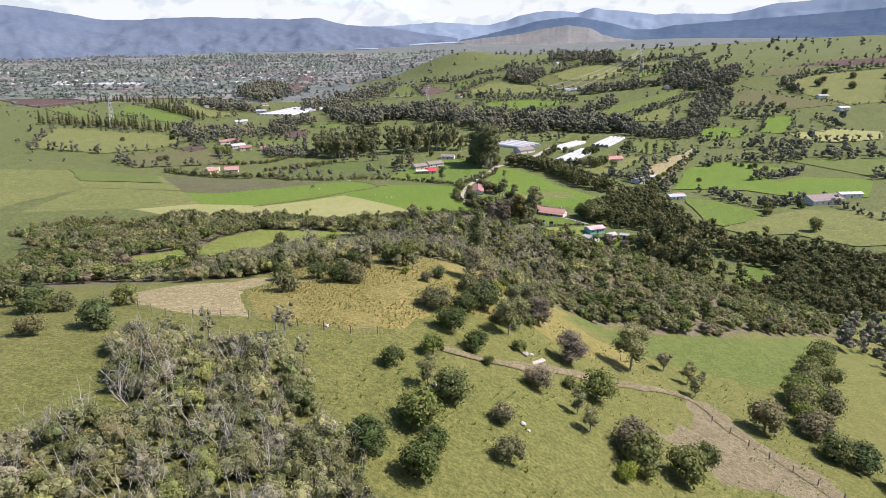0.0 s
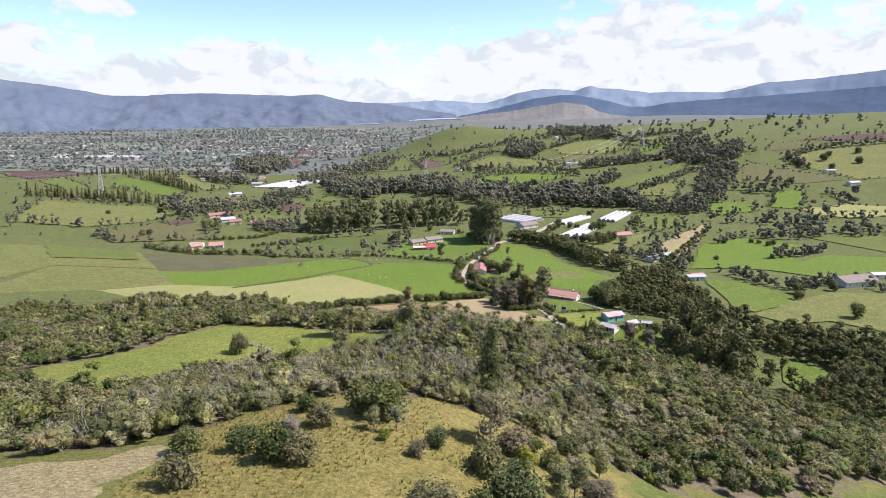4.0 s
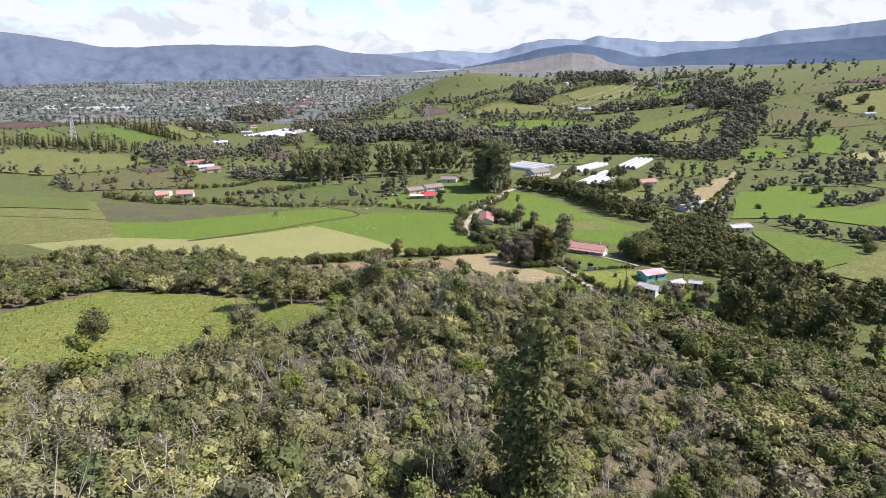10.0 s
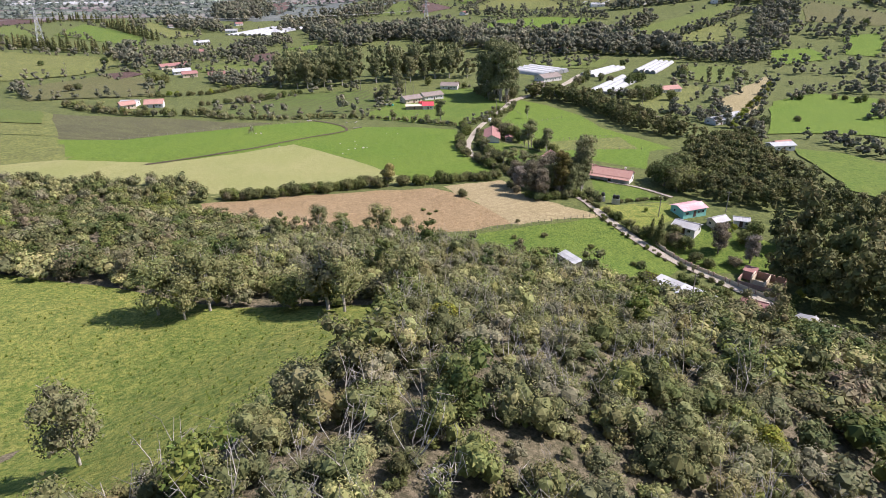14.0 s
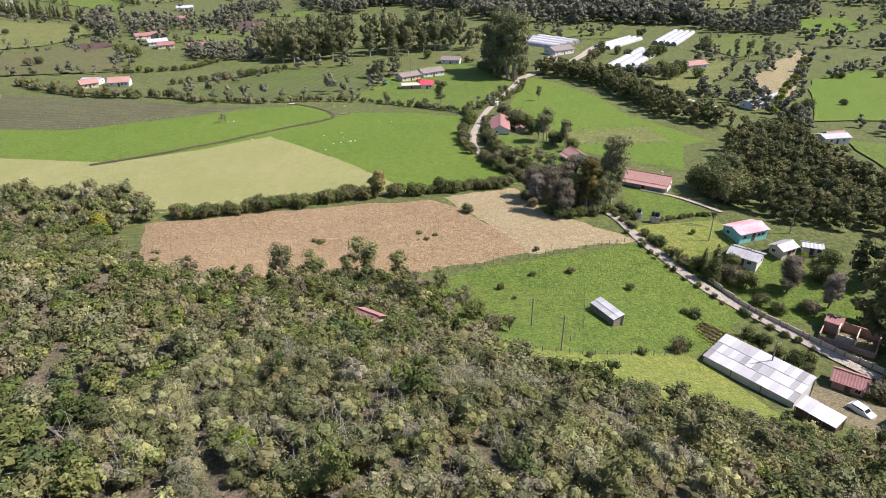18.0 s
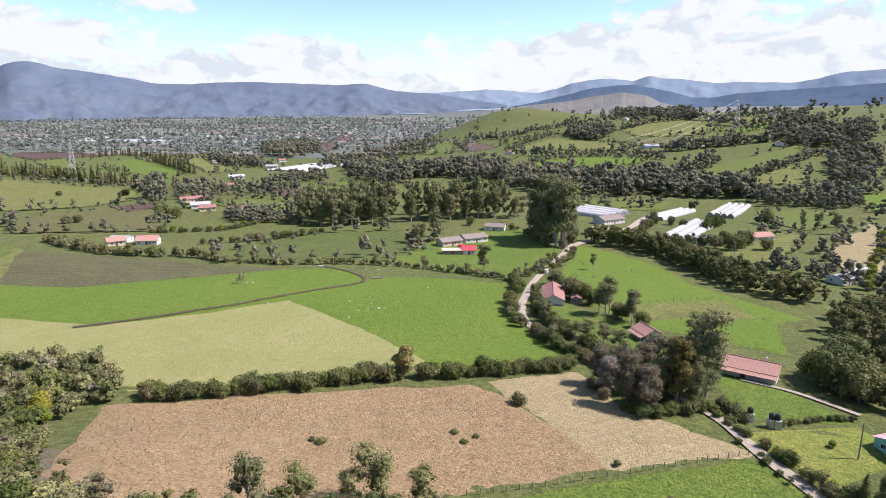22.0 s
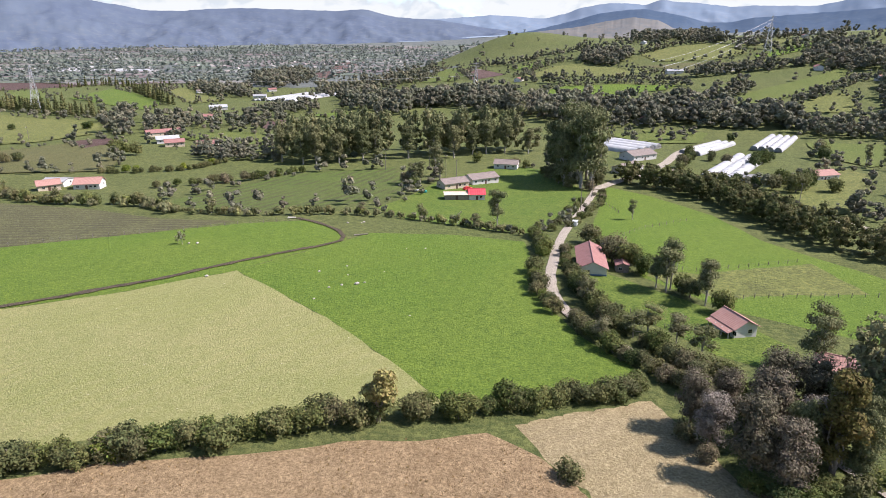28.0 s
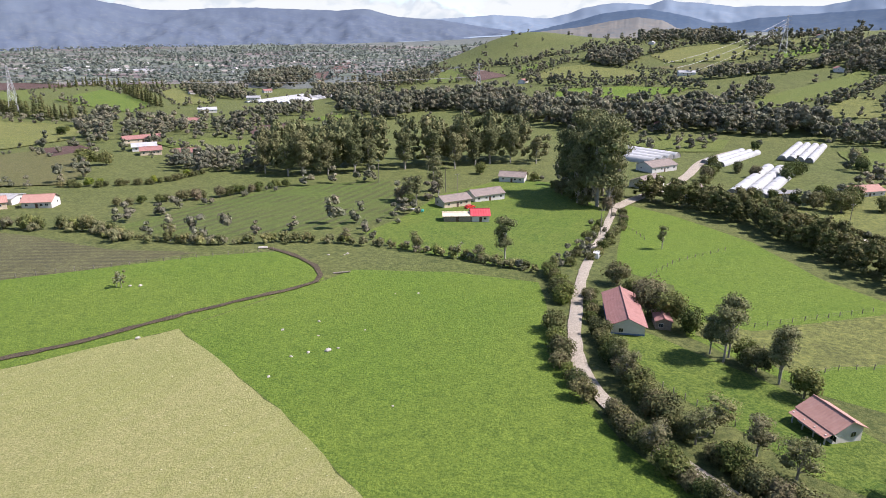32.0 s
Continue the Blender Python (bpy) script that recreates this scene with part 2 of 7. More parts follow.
def plain_mat(name, a, c, scale=2.0, rough=0.8, metal=0.0, stain=None, bump=0.2, by_object=0.0, streak=None):
    """Paint, plaster, tile, metal or wood: two tones, stains and a little relief."""
    a, c, stain = (tuple(q * 0.82 for q in k) if k else k for k in (a, c, stain))
    mat, nt, b = nodes_for(name)
    vec = nt.nodes.new("ShaderNodeTexCoord").outputs["Object"]
    col = mix_colour(nt, noise_at(nt, vec, scale, 6, 0.6, 0.35, 0.65), a, c)
    if streak:
        wv = nt.nodes.new("ShaderNodeTexWave")
        wv.inputs["Scale"].default_value, wv.bands_direction = streak[0], streak[1]
        wv.inputs["Distortion"].default_value = 1.0
        nt.links.new(vec, wv.inputs["Vector"])
        k = nt.nodes.new("ShaderNodeMath")
        k.operation, k.inputs[1].default_value = "MULTIPLY", streak[3]
        nt.links.new(wv.outputs["Fac"], k.inputs[0])
        col = mix_colour(nt, k.outputs[0], col, streak[2])
    if stain:
        col = mix_colour(nt, noise_at(nt, vec, scale * 0.35, 5, 0.65, 0.5, 0.75), col, stain)
    if by_object:
        info, r, h = nt.nodes.new("ShaderNodeObjectInfo"), nt.nodes.new("ShaderNodeMapRange"), nt.nodes.new("ShaderNodeHueSaturation")
        nt.links.new(info.outputs["Random"], r.inputs[0])
        r.inputs[3].default_value, r.inputs[4].default_value = 1 - by_object, 1 + by_object * 0.4
        nt.links.new(r.outputs[0], h.inputs["Value"])
        nt.links.new(col, h.inputs["Color"])
        col = h.outputs[0]
    nt.links.new(col, b.inputs["Base Color"])
    b.inputs["Roughness"].default_value, b.inputs["Metallic"].default_value = rough, metal
    b.inputs["Specular IOR Level"].default_value = 0.3
    bump_of(nt, b, noise_at(nt, vec, scale * 4, 4, 0.6, 0.2, 0.8), bump, 0.03)
    return mat


M = {
    "scrub": ground_mat("scrub", (0.140, 0.195, 0.038), (0.200, 0.225, 0.062), (0.080, 0.118, 0.028), 0.012, 0.12, 0.9),
    "hill": ground_mat("hill_grass", (0.190, 0.228, 0.042), (0.270, 0.268, 0.070), (0.115, 0.150, 0.030), 0.045, 0.5, 2.6),
    "bright": ground_mat("bright_grass", (0.135, 0.262, 0.019), (0.215, 0.305, 0.036), (0.082, 0.168, 0.018), 0.02, 0.4, 2.4, 0.6),
    "lush": ground_mat("lush_grass", (0.125, 0.245, 0.022), (0.225, 0.290, 0.044), (0.060, 0.135, 0.016), 0.06, 0.4, 1.8, 0.8),
    "olive": ground_mat("olive_pasture", (0.160, 0.185, 0.050), (0.215, 0.205, 0.075), (0.09, 0.115, 0.032), 0.02, 0.3, 1.5),
    "pale": ground_mat("mown_pasture", (0.290, 0.345, 0.095), (0.430, 0.415, 0.170), (0.255, 0.315, 0.075), 0.035, 0.35, 4.0, 0.6, (0.5, 0.33, 0.25, (0.36, 0.40, 0.10)), fleck=(0.40, 0.38, 0.24)),
    "meadow": ground_mat("meadow_grass", (0.205, 0.310, 0.036), (0.370, 0.370, 0.080), (0.095, 0.190, 0.024), 0.07, 0.45, 2.0, 0.85),
    "track": ground_mat("grazed_grass", (0.145, 0.222, 0.034), (0.205, 0.245, 0.052), (0.09, 0.145, 0.028), 0.02, 0.3, 2.0, 0.5),
    "plough": ground_mat("ploughed_soil", (0.165, 0.190, 0.066), (0.200, 0.215, 0.075), (0.105, 0.108, 0.048), 0.025, 0.25, 1.5, 0.7, (1.35, 0.30, 0.55, (0.070, 0.062, 0.038))),
    "rows": ground_mat("crop_rows", (0.130, 0.235, 0.026), (0.165, 0.215, 0.045), (0.085, 0.135, 0.028), 0.012, 0.25, 1.5, 0.6, (0.25, 0.22, 0.6, (0.095, 0.085, 0.045))),
    "dry": ground_mat("dry_crop", (0.370, 0.272, 0.122), (0.475, 0.375, 0.180), (0.255, 0.185, 0.080), 0.06, 0.5, 2.2, 0.8),
    "stubble": ground_mat("cut_stubble", (0.420, 0.370, 0.165), (0.520, 0.465, 0.235), (0.300, 0.250, 0.105), 0.09, 0.5, 2.5, 0.6, (1.0, 0.5, 0.3, (0.33, 0.28, 0.14))),
    "straw": ground_mat("straw_patch", (0.410, 0.365, 0.155), (0.500, 0.450, 0.215), (0.23, 0.21, 0.085), 0.06, 0.6, 2.6, 0.5),
    "golden": ground_mat("golden_grass", (0.275, 0.262, 0.052), (0.390, 0.335, 0.100), (0.160, 0.178, 0.036), 0.06, 0.55, 2.4),
    "dirt": ground_mat("bare_earth", (0.270, 0.240, 0.115), (0.340, 0.305, 0.165), (0.170, 0.160, 0.062), 0.08, 0.5, 2.5),
    "road": ground_mat("gravel_road", (0.490, 0.465, 0.320), (0.560, 0.535, 0.385), (0.430, 0.400, 0.270), 0.1, 0.6, 3.0, 0.4),
    "mud": ground_mat("dark_mud", (0.120, 0.095, 0.055), (0.175, 0.150, 0.075), (0.065, 0.055, 0.035), 0.15, 0.8, 3.0),
    "soil": ground_mat("brown_soil", (0.135, 0.090, 0.062), (0.170, 0.118, 0.080), (0.085, 0.058, 0.042), 0.02, 0.1, 0.8),
    "reddish": ground_mat("reddish_soil", (0.180, 0.110, 0.085), (0.215, 0.145, 0.105), (0.10, 0.08, 0.05), 0.01, 0.05, 0.4),
    "yellowish": ground_mat("yellow_pasture", (0.215, 0.268, 0.050), (0.270, 0.290, 0.075), (0.11, 0.145, 0.04), 0.012, 0.1, 0.9),
    "floor": ground_mat("thicket_floor", (0.190, 0.185, 0.080), (0.300, 0.260, 0.150), (0.095, 0.100, 0.042), 0.08, 0.7, 3.0),
    # Far-valley ground: aerial haze painted in as paler, greyer-blue base colours.
    "valley": ground_mat("hazed_valley_floor", (0.165, 0.205, 0.150), (0.228, 0.255, 0.178), (0.130, 0.165, 0.145), 0.004, 0.012, 0.06, 0.9),
    "hazed_pale": ground_mat("hazed_pale_plot", (0.285, 0.295, 0.215), (0.33, 0.335, 0.25), (0.24, 0.26, 0.20), 0.004, 0.012, 0.06, 0.5),
    "hazed_green": ground_mat("hazed_green_plot", (0.205, 0.275, 0.165), (0.245, 0.295, 0.185), (0.16, 0.21, 0.145), 0.004, 0.012, 0.06, 0.5),
    "hazed_tan": ground_mat("hazed_tan_plot", (0.285, 0.250, 0.205), (0.325, 0.285, 0.230), (0.16, 0.145, 0.12), 0.004, 0.012, 0.06, 0.5),
    "leaf": leaf_mat("shrub_leaf", [(0.036, 0.052, 0.016), (0.060, 0.078, 0.022), (0.085, 0.095, 0.032), (0.050, 0.070, 0.026), (0.105, 0.100, 0.050), (0.080, 0.105, 0.022), (0.120, 0.105, 0.068), (0.045, 0.060, 0.018)], 1.6),
    "leaf_thicket": leaf_mat("thicket_leaf", [(0.041, 0.046, 0.020), (0.085, 0.090, 0.038), (0.104, 0.106, 0.058), (0.059, 0.070, 0.029), (0.107, 0.120, 0.038), (0.122, 0.118, 0.080), (0.046, 0.054, 0.022), (0.098, 0.102, 0.053), (0.161, 0.164, 0.068), (0.068, 0.078, 0.033), (0.107, 0.099, 0.045), (0.051, 0.064, 0.022)], 1.9),
    "leaf_dark": leaf_mat("dark_leaf", [(0.036, 0.042, 0.018), (0.054, 0.060, 0.024), (0.074, 0.072, 0.032), (0.044, 0.052, 0.020), (0.062, 0.070, 0.026)], 2.2),
    "leaf_grey": leaf_mat("grey_green_leaf", [(0.095, 0.108, 0.042), (0.135, 0.140, 0.060), (0.082, 0.092, 0.040), (0.118, 0.112, 0.066)], 1.75),
    "leaf_euca": leaf_mat("eucalyptus_leaf", [(0.055, 0.064, 0.030), (0.076, 0.084, 0.040), (0.058, 0.066, 0.032), (0.090, 0.092, 0.046)], 2.35),
    "leaf_purple": leaf_mat("purplish_leaf", [(0.085, 0.078, 0.054), (0.120, 0.106, 0.080), (0.076, 0.074, 0.046), (0.165, 0.152, 0.130)], 1.6),
    "leaf_rust": leaf_mat("rusty_leaf", [(0.150, 0.090, 0.026), (0.120, 0.090, 0.030), (0.085, 0.085, 0.028)]),
    "leaf_lime": leaf_mat("lime_leaf", [(0.160, 0.190, 0.026), (0.110, 0.150, 0.026), (0.200, 0.200, 0.030)]),
    # Far foliage: olive tone raised and blued to paint in distance haze.
    "leaf_far_hazed": leaf_mat("hazed_far_leaf", [(0.044, 0.050, 0.036), (0.066, 0.070, 0.046), (0.054, 0.058, 0.044), (0.088, 0.086, 0.058), (0.040, 0.045, 0.034), (0.074, 0.070, 0.052)], 2.7),
    # Valley trees: pale blue-grey leaves with the haze put into the colour.
    "leaf_haze": leaf_mat("haze_blue_leaf", [(0.125, 0.160, 0.145), (0.150, 0.180, 0.155), (0.135, 0.165, 0.155), (0.165, 0.185, 0.150)], 1.55, 0.4),
    "leaf_straw": leaf_mat("tan_rosette_leaf", [(0.19, 0.15, 0.06), (0.13, 0.13, 0.05), (0.24, 0.18, 0.09)], 2.0),
    "film_far": plain_mat("far_wall", (0.50, 0.49, 0.47), (0.62, 0.60, 0.57), 0.02, 0.8, stain=(0.40, 0.25, 0.19)),
    "lake": plain_mat("lake_water", (0.40, 0.48, 0.55), (0.46, 0.54, 0.60), 0.01, 0.25, bump=0.02),
    "bark": plain_mat("bark", (0.16, 0.13, 0.10), (0.26, 0.23, 0.19), 3.0, 0.9, bump=0.6),
    "bark_pale": plain_mat("pale_bark", (0.42, 0.39, 0.34), (0.30, 0.27, 0.23), 3.0, 0.9, bump=0.5),
}

# ---------------------------------------------------------------- helpers for meshes
rng = np.random.default_rng(11)


def mesh_np(name, verts, faces, mats=(), tint=None, smooth_it=False):
    """A mesh from arrays; faces: one (n, 3) or (n, 4) array or a list of both."""
    verts = np.asarray(verts, np.float32)
    groups = [np.asarray(f, np.int32) for f in (faces if isinstance(faces, list) else [faces]) if len(f)]
    me = bpy.data.meshes.new(name)
    me.vertices.add(len(verts))
    me.vertices.foreach_set("co", verts.ravel())
    sizes = np.concatenate([np.full(len(g), g.shape[1], np.int32) for g in groups])
    me.loops.add(int(sizes.sum()))
    me.loops.foreach_set("vertex_index", np.concatenate([g.ravel() for g in groups]))
    me.polygons.add(len(sizes))
    me.polygons.foreach_set("loop_start", np.concatenate([[0], np.cumsum(sizes)[:-1]]).astype(np.int32))
    me.polygons.foreach_set("loop_total", sizes)
    me.polygons.foreach_set("use_smooth", np.full(len(sizes), smooth_it))
    if tint is not None:
        me.attributes.new("tint", "FLOAT", "FACE").data.foreach_set("value", np.asarray(tint, np.float32))
    me.update(calc_edges=True)
    for m in mats:
        me.materials.append(m)
    return me


def part(name, data, material, parent, label=""):
    """One mesh object under a thing or a part, from a bmesh or a mesh."""
    if isinstance(data, bmesh.types.BMesh):
        me = bpy.data.meshes.new(name)
        data.to_mesh(me)
        data.free()
        data = me
    if material is not None and not data.materials:
        data.materials.append(material)
    ob = new(name, data)
    ob.parent = parent
    return tagged(ob, label)


def thing(name, m, label, category, group="", kind=""):
    ob = new(name)
    ob.matrix_world = m
    ob.empty_display_size = 0.3
    return tagged(ob, label, category, group, kind)


def add_box(bm, size, at, bevel=0.0, turn=0.0):
    made = bmesh.ops.create_cube(bm, size=1.0)["verts"]
    bmesh.ops.scale(bm, vec=size, verts=made)
    if bevel:
        edges = list({e for v in made for e in v.link_edges})
        made = bmesh.ops.bevel(bm, geom=edges, offset=bevel, segments=1, affect="EDGES")["verts"]
    if turn:
        bmesh.ops.rotate(bm, matrix=Matrix.Rotation(turn, 3, "Z"), verts=made)
    bmesh.ops.translate(bm, vec=at, verts=made)
    return made


def box(size, at, bevel=0.0, turn=0.0):
    bm = bmesh.new()
    add_box(bm, size, at, bevel, turn)
    return bm


def tube(points, radii, sides=6):
    """Vertices and quads of a tapered tube along points."""
    p = np.asarray(points, float)
    d = np.gradient(p, axis=0)
    d /= np.linalg.norm(d, axis=1)[:, None] + 1e-9
    ref = np.where(np.abs(d[:, 2:3]) > 0.9, [[1.0, 0, 0]], [[0, 0, 1.0]])
    a = np.cross(d, ref)
    a /= np.linalg.norm(a, axis=1)[:, None]
    b = np.cross(d, a)
    th = np.linspace(0, 2 * np.pi, sides, endpoint=False)
    v = p[:, None] + np.asarray(radii)[:, None, None] * (a[:, None] * np.cos(th)[None, :, None] + b[:, None] * np.sin(th)[None, :, None])
    n = len(p)
    i, j = np.meshgrid(np.arange(n - 1), np.arange(sides), indexing="ij")
    k = (j + 1) % sides
    f = np.stack([i * sides + j, i * sides + k, (i + 1) * sides + k, (i + 1) * sides + j], -1).reshape(-1, 4)
    return v.reshape(-1, 3), f


def join(pieces):
    vs, fs, n = [], [], 0
    for v, f in pieces:
        vs.append(v)
        fs.append(f + n)
        n += len(v)
    return np.concatenate(vs), np.concatenate(fs)


# ---------------------------------------------------------------- the lie of the land
AX=(-150,-60,-30,0,30,60,100,150)
AY=(-40,0,40,70,100,130,165,190,215,250,285,320)
A=[[80,80,76,70,56,44,30,16],
[82,80,76,69,56,44,30,16],
[78,77.1,73.8,66.9,55,44,30,15],
[70,70.6,70.2,66.1,52.8,44,30,15],
[60.1,62.8,64.8,65,50.1,40.8,29,14],
[48,51.9,57.5,57.9,47.1,39.8,27,13],
[40.8,45.7,44.6,54.2,46.9,37.3,24,10],
[40,42.4,42.6,44,41.4,33.1,20,8],
[34,38.1,38.4,38.2,30.8,21,9,3],
[23,29,23.7,19.8,12.1,4.5,0.5,-1],
[13,16,12,7.5,6,1,-0.5,-2],
[9,9,8.5,8,5,2,0,-2]]
BX=(-1500,-600,-250,0,250,600,1500)
BY=(320,430,530,700,860,1120,1300,1700,2300,3000,5200)
B=[[0,6,8.5,8,-3,5,60],
[-5,0,3,1,-6,5,60],
[-8,-4,-4,-7,-7,5,60],
[-12,-9,-9,-11,-7,10,70],
[-20,-12,-14,-8,5,30,85],
[-28,-22,-20,3,25,60,110],
[-32,-28,-20,13,42,60,110],
[-38,-36,-28,22,45,55,105],
[-38,-38,-35,0,28,40,90],
[-28,-28,-28,-8,12,25,70],
[20,35,50,58,40,30,60]]
def spline(ks,vs,q):
    """Smooth curve through the values vs (first axis) at the knots ks."""
    ks=np.asarray(ks,float);q=np.clip(q,ks[0],ks[-1])
    i=np.clip(np.searchsorted(ks,q)-1,0,len(ks)-2)
    n=np.arange(len(ks));lo=np.maximum(n-1,0);hi=np.minimum(n+1,len(ks)-1)
    h=ks[i+1]-ks[i];u=(q-ks[i])/h
    def val(k): return vs[k,np.arange(len(q))] if vs.ndim==2 else vs[k]
    def tan(k): return (val(hi[k])-val(lo[k]))/(ks[hi[k]]-ks[lo[k]])
    return ((1+2*u)*(1-u)**2*val(i)+u*u*(3-2*u)*val(i+1)+h*(u*(1-u)**2*tan(i)-u*u*(1-u)*tan(i+1)))
def table(kx,ky,z,x,y):
    z=np.asarray(z,float)
    rows=np.array([spline(kx,r,x) for r in z])
    return spline(ky,rows,y)
def smooth(a,b,v):
    u=np.clip((v-a)/(b-a),0,1);return u*u*(3-2*u)
def height(x,y):
    x=np.atleast_1d(np.asarray(x,float));y=np.atleast_1d(np.asarray(y,float))
    w=(1-smooth(285,320,y))*smooth(-420,-170,x)*(1-smooth(160,260,x))
    knoll=30*np.exp(-((x-30)/120)**2-((y-1600)/150)**2)
    return table(BX,BY,B,x,y)*(1-w)+table(AX,AY,A,x,y)*w+knoll



def inside(poly, x, y):
    p = np.asarray(poly, float)
    hit = np.zeros(np.shape(x), bool)
    for (x0, y0), (x1, y1) in zip(p, np.roll(p, -1, 0)):
        if y0 != y1:
            hit ^= ((y0 > y) != (y1 > y)) & (x < (x1 - x0) * (y - y0) / (y1 - y0) + x0)
    return hit


def z_at(x, y):
    return float(height(x, y)[0])


def steps(stops):
    """Coordinates from (place, spacing) stops: the spacing glides from stop to stop."""
    out = [stops[0][0]]
    xs, ss = zip(*stops)
    while out[-1] < xs[-1]:
        out.append(out[-1] + np.interp(out[-1], xs, ss))
    return np.array(out)


gx = np.concatenate([-steps([(4, 4), (130, 4.5), (400, 16), (1200, 40), (5200, 140)])[::-1], steps([(0, 4), (140, 4.5), (400, 16), (1200, 40), (5200, 140)])])
gy = np.concatenate([-steps([(3, 4), (60, 8), (600, 60), (2000, 200)])[::-1], steps([(0, 4), (440, 4), (900, 10), (2000, 32), (4900, 110)])])
GX, GY = np.meshgrid(gx, gy)
GZ = height(GX.ravel(), GY.ravel())
nx = len(gx)
i, j = np.meshgrid(np.arange(len(gy) - 1), np.arange(nx - 1), indexing="ij")
quads = np.stack([i * nx + j, i * nx + j + 1, (i + 1) * nx + j + 1, (i + 1) * nx + j], -1).reshape(-1, 4)
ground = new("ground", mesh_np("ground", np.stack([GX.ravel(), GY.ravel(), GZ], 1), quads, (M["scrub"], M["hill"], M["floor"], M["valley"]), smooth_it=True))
tagged(ground, "rolling green and straw-coloured farmland reaching to the horizon", "ground", kind="structure")

CREST = [(-70, 94), (-47, 93.5), (-38, 91), (-32.5, 92.5), (-29, 96.5), (-25, 98.5), (-22.5, 102.4), (-19.5, 105.5), (-15.7, 107.2), (-12.8, 109.7), (-9, 108.8), (-5, 107.8), (-2.5, 109.6), (1.5, 107.5), (4.5, 108), (7.2, 110), (9.3, 109.2), (12, 108.5), (14, 105.5), (18, 111), (21, 112.5), (24, 112), (30.5, 112), (35.5, 116), (40, 117), (50, 120.5), (61, 126), (79, 139), (104, 158), (127, 186)]
HILL = [(-140, -60), (60, -60), (160, 60), (130, 185), *CREST[-2::-1], (-140, 94)]
WOODED = [(-105, 95), *CREST, (115, 225), (85, 240), (50, 240), (31, 250), (10, 270), (-2, 288), (-42, 268), (-60, 282), (-105, 320), (-135, 318), (-162, 318), (-200, 325), (-203, 296), (-165, 230), (-125, 182), (-112, 150)]
centre = np.stack([GX.ravel(), GY.ravel()], 1)[quads].mean(1)
slot = np.zeros(len(quads), np.int32)
slot[inside(WOODED, centre[:, 0], centre[:, 1])] = 2
slot[inside(HILL, centre[:, 0], centre[:, 1])] = 1
# The far valley takes the material with haze in its colour.
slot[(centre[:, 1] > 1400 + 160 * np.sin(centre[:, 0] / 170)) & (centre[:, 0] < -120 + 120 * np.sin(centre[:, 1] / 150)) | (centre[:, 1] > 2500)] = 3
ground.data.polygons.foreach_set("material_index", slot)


def patch(name, poly, material, label, lift=0.12, step=4.0, wobble=0.5, category="field", name_kind="structure"):
    """A field or yard laid over the ground, with a slightly uneven border."""
    pts = [Vector(p) for p in poly]
    ring = []
    for a, b in zip(pts, pts[1:] + pts[:1]):
        n = max(1, int((b - a).length / step))
        side = Vector((-(b - a).y, (b - a).x)).normalized()
        for k in range(n):
            q = a.lerp(b, k / n)
            w = noise.noise(Vector((q.x * 0.11, q.y * 0.11, 3.1))) * wobble * (k > 0)
            ring.append(q + side * w)
    arr = np.array([tuple(p) for p in ring])
    lo, hi = arr.min(0), arr.max(0)
    X, Y = np.meshgrid(np.arange(lo[0], hi[0], step), np.arange(lo[1], hi[1], step * 0.9))
    X[1::2] += step / 2
    keep = inside(arr, X, Y)
    gap = np.min(np.hypot(X[keep][:, None] - arr[:, 0], Y[keep][:, None] - arr[:, 1]), 1) if keep.any() else np.zeros(0)
    inner = np.stack([X[keep], Y[keep]], 1)[gap > step * 0.4]
    co = [Vector(p) for p in arr] + [Vector(p) for p in inner]
    from_cdt = geometry.delaunay_2d_cdt(co, [(k, (k + 1) % len(arr)) for k in range(len(arr))], [list(range(len(arr)))], 1, 1e-4)
    v = np.array([(p.x, p.y) for p in from_cdt[0]])
    f = np.array([t for t in from_cdt[2] if len(t) == 3])
    z = height(v[:, 0], v[:, 1]) + lift * (0.5 if step < 4.5 else 1.0)
    if step < 4.5:  # the border sinks into the turf
        border = np.array([np.min(np.hypot(*(arr - q).T)) < 0.02 for q in v])
        z[border] -= lift * 0.5 + 0.03 if step < 2.6 else lift * 0.3
    ob = new(name, mesh_np(name, np.column_stack([v, z]), f, (material,), smooth_it=True))
    return tagged(ob, label, category, kind=name_kind)


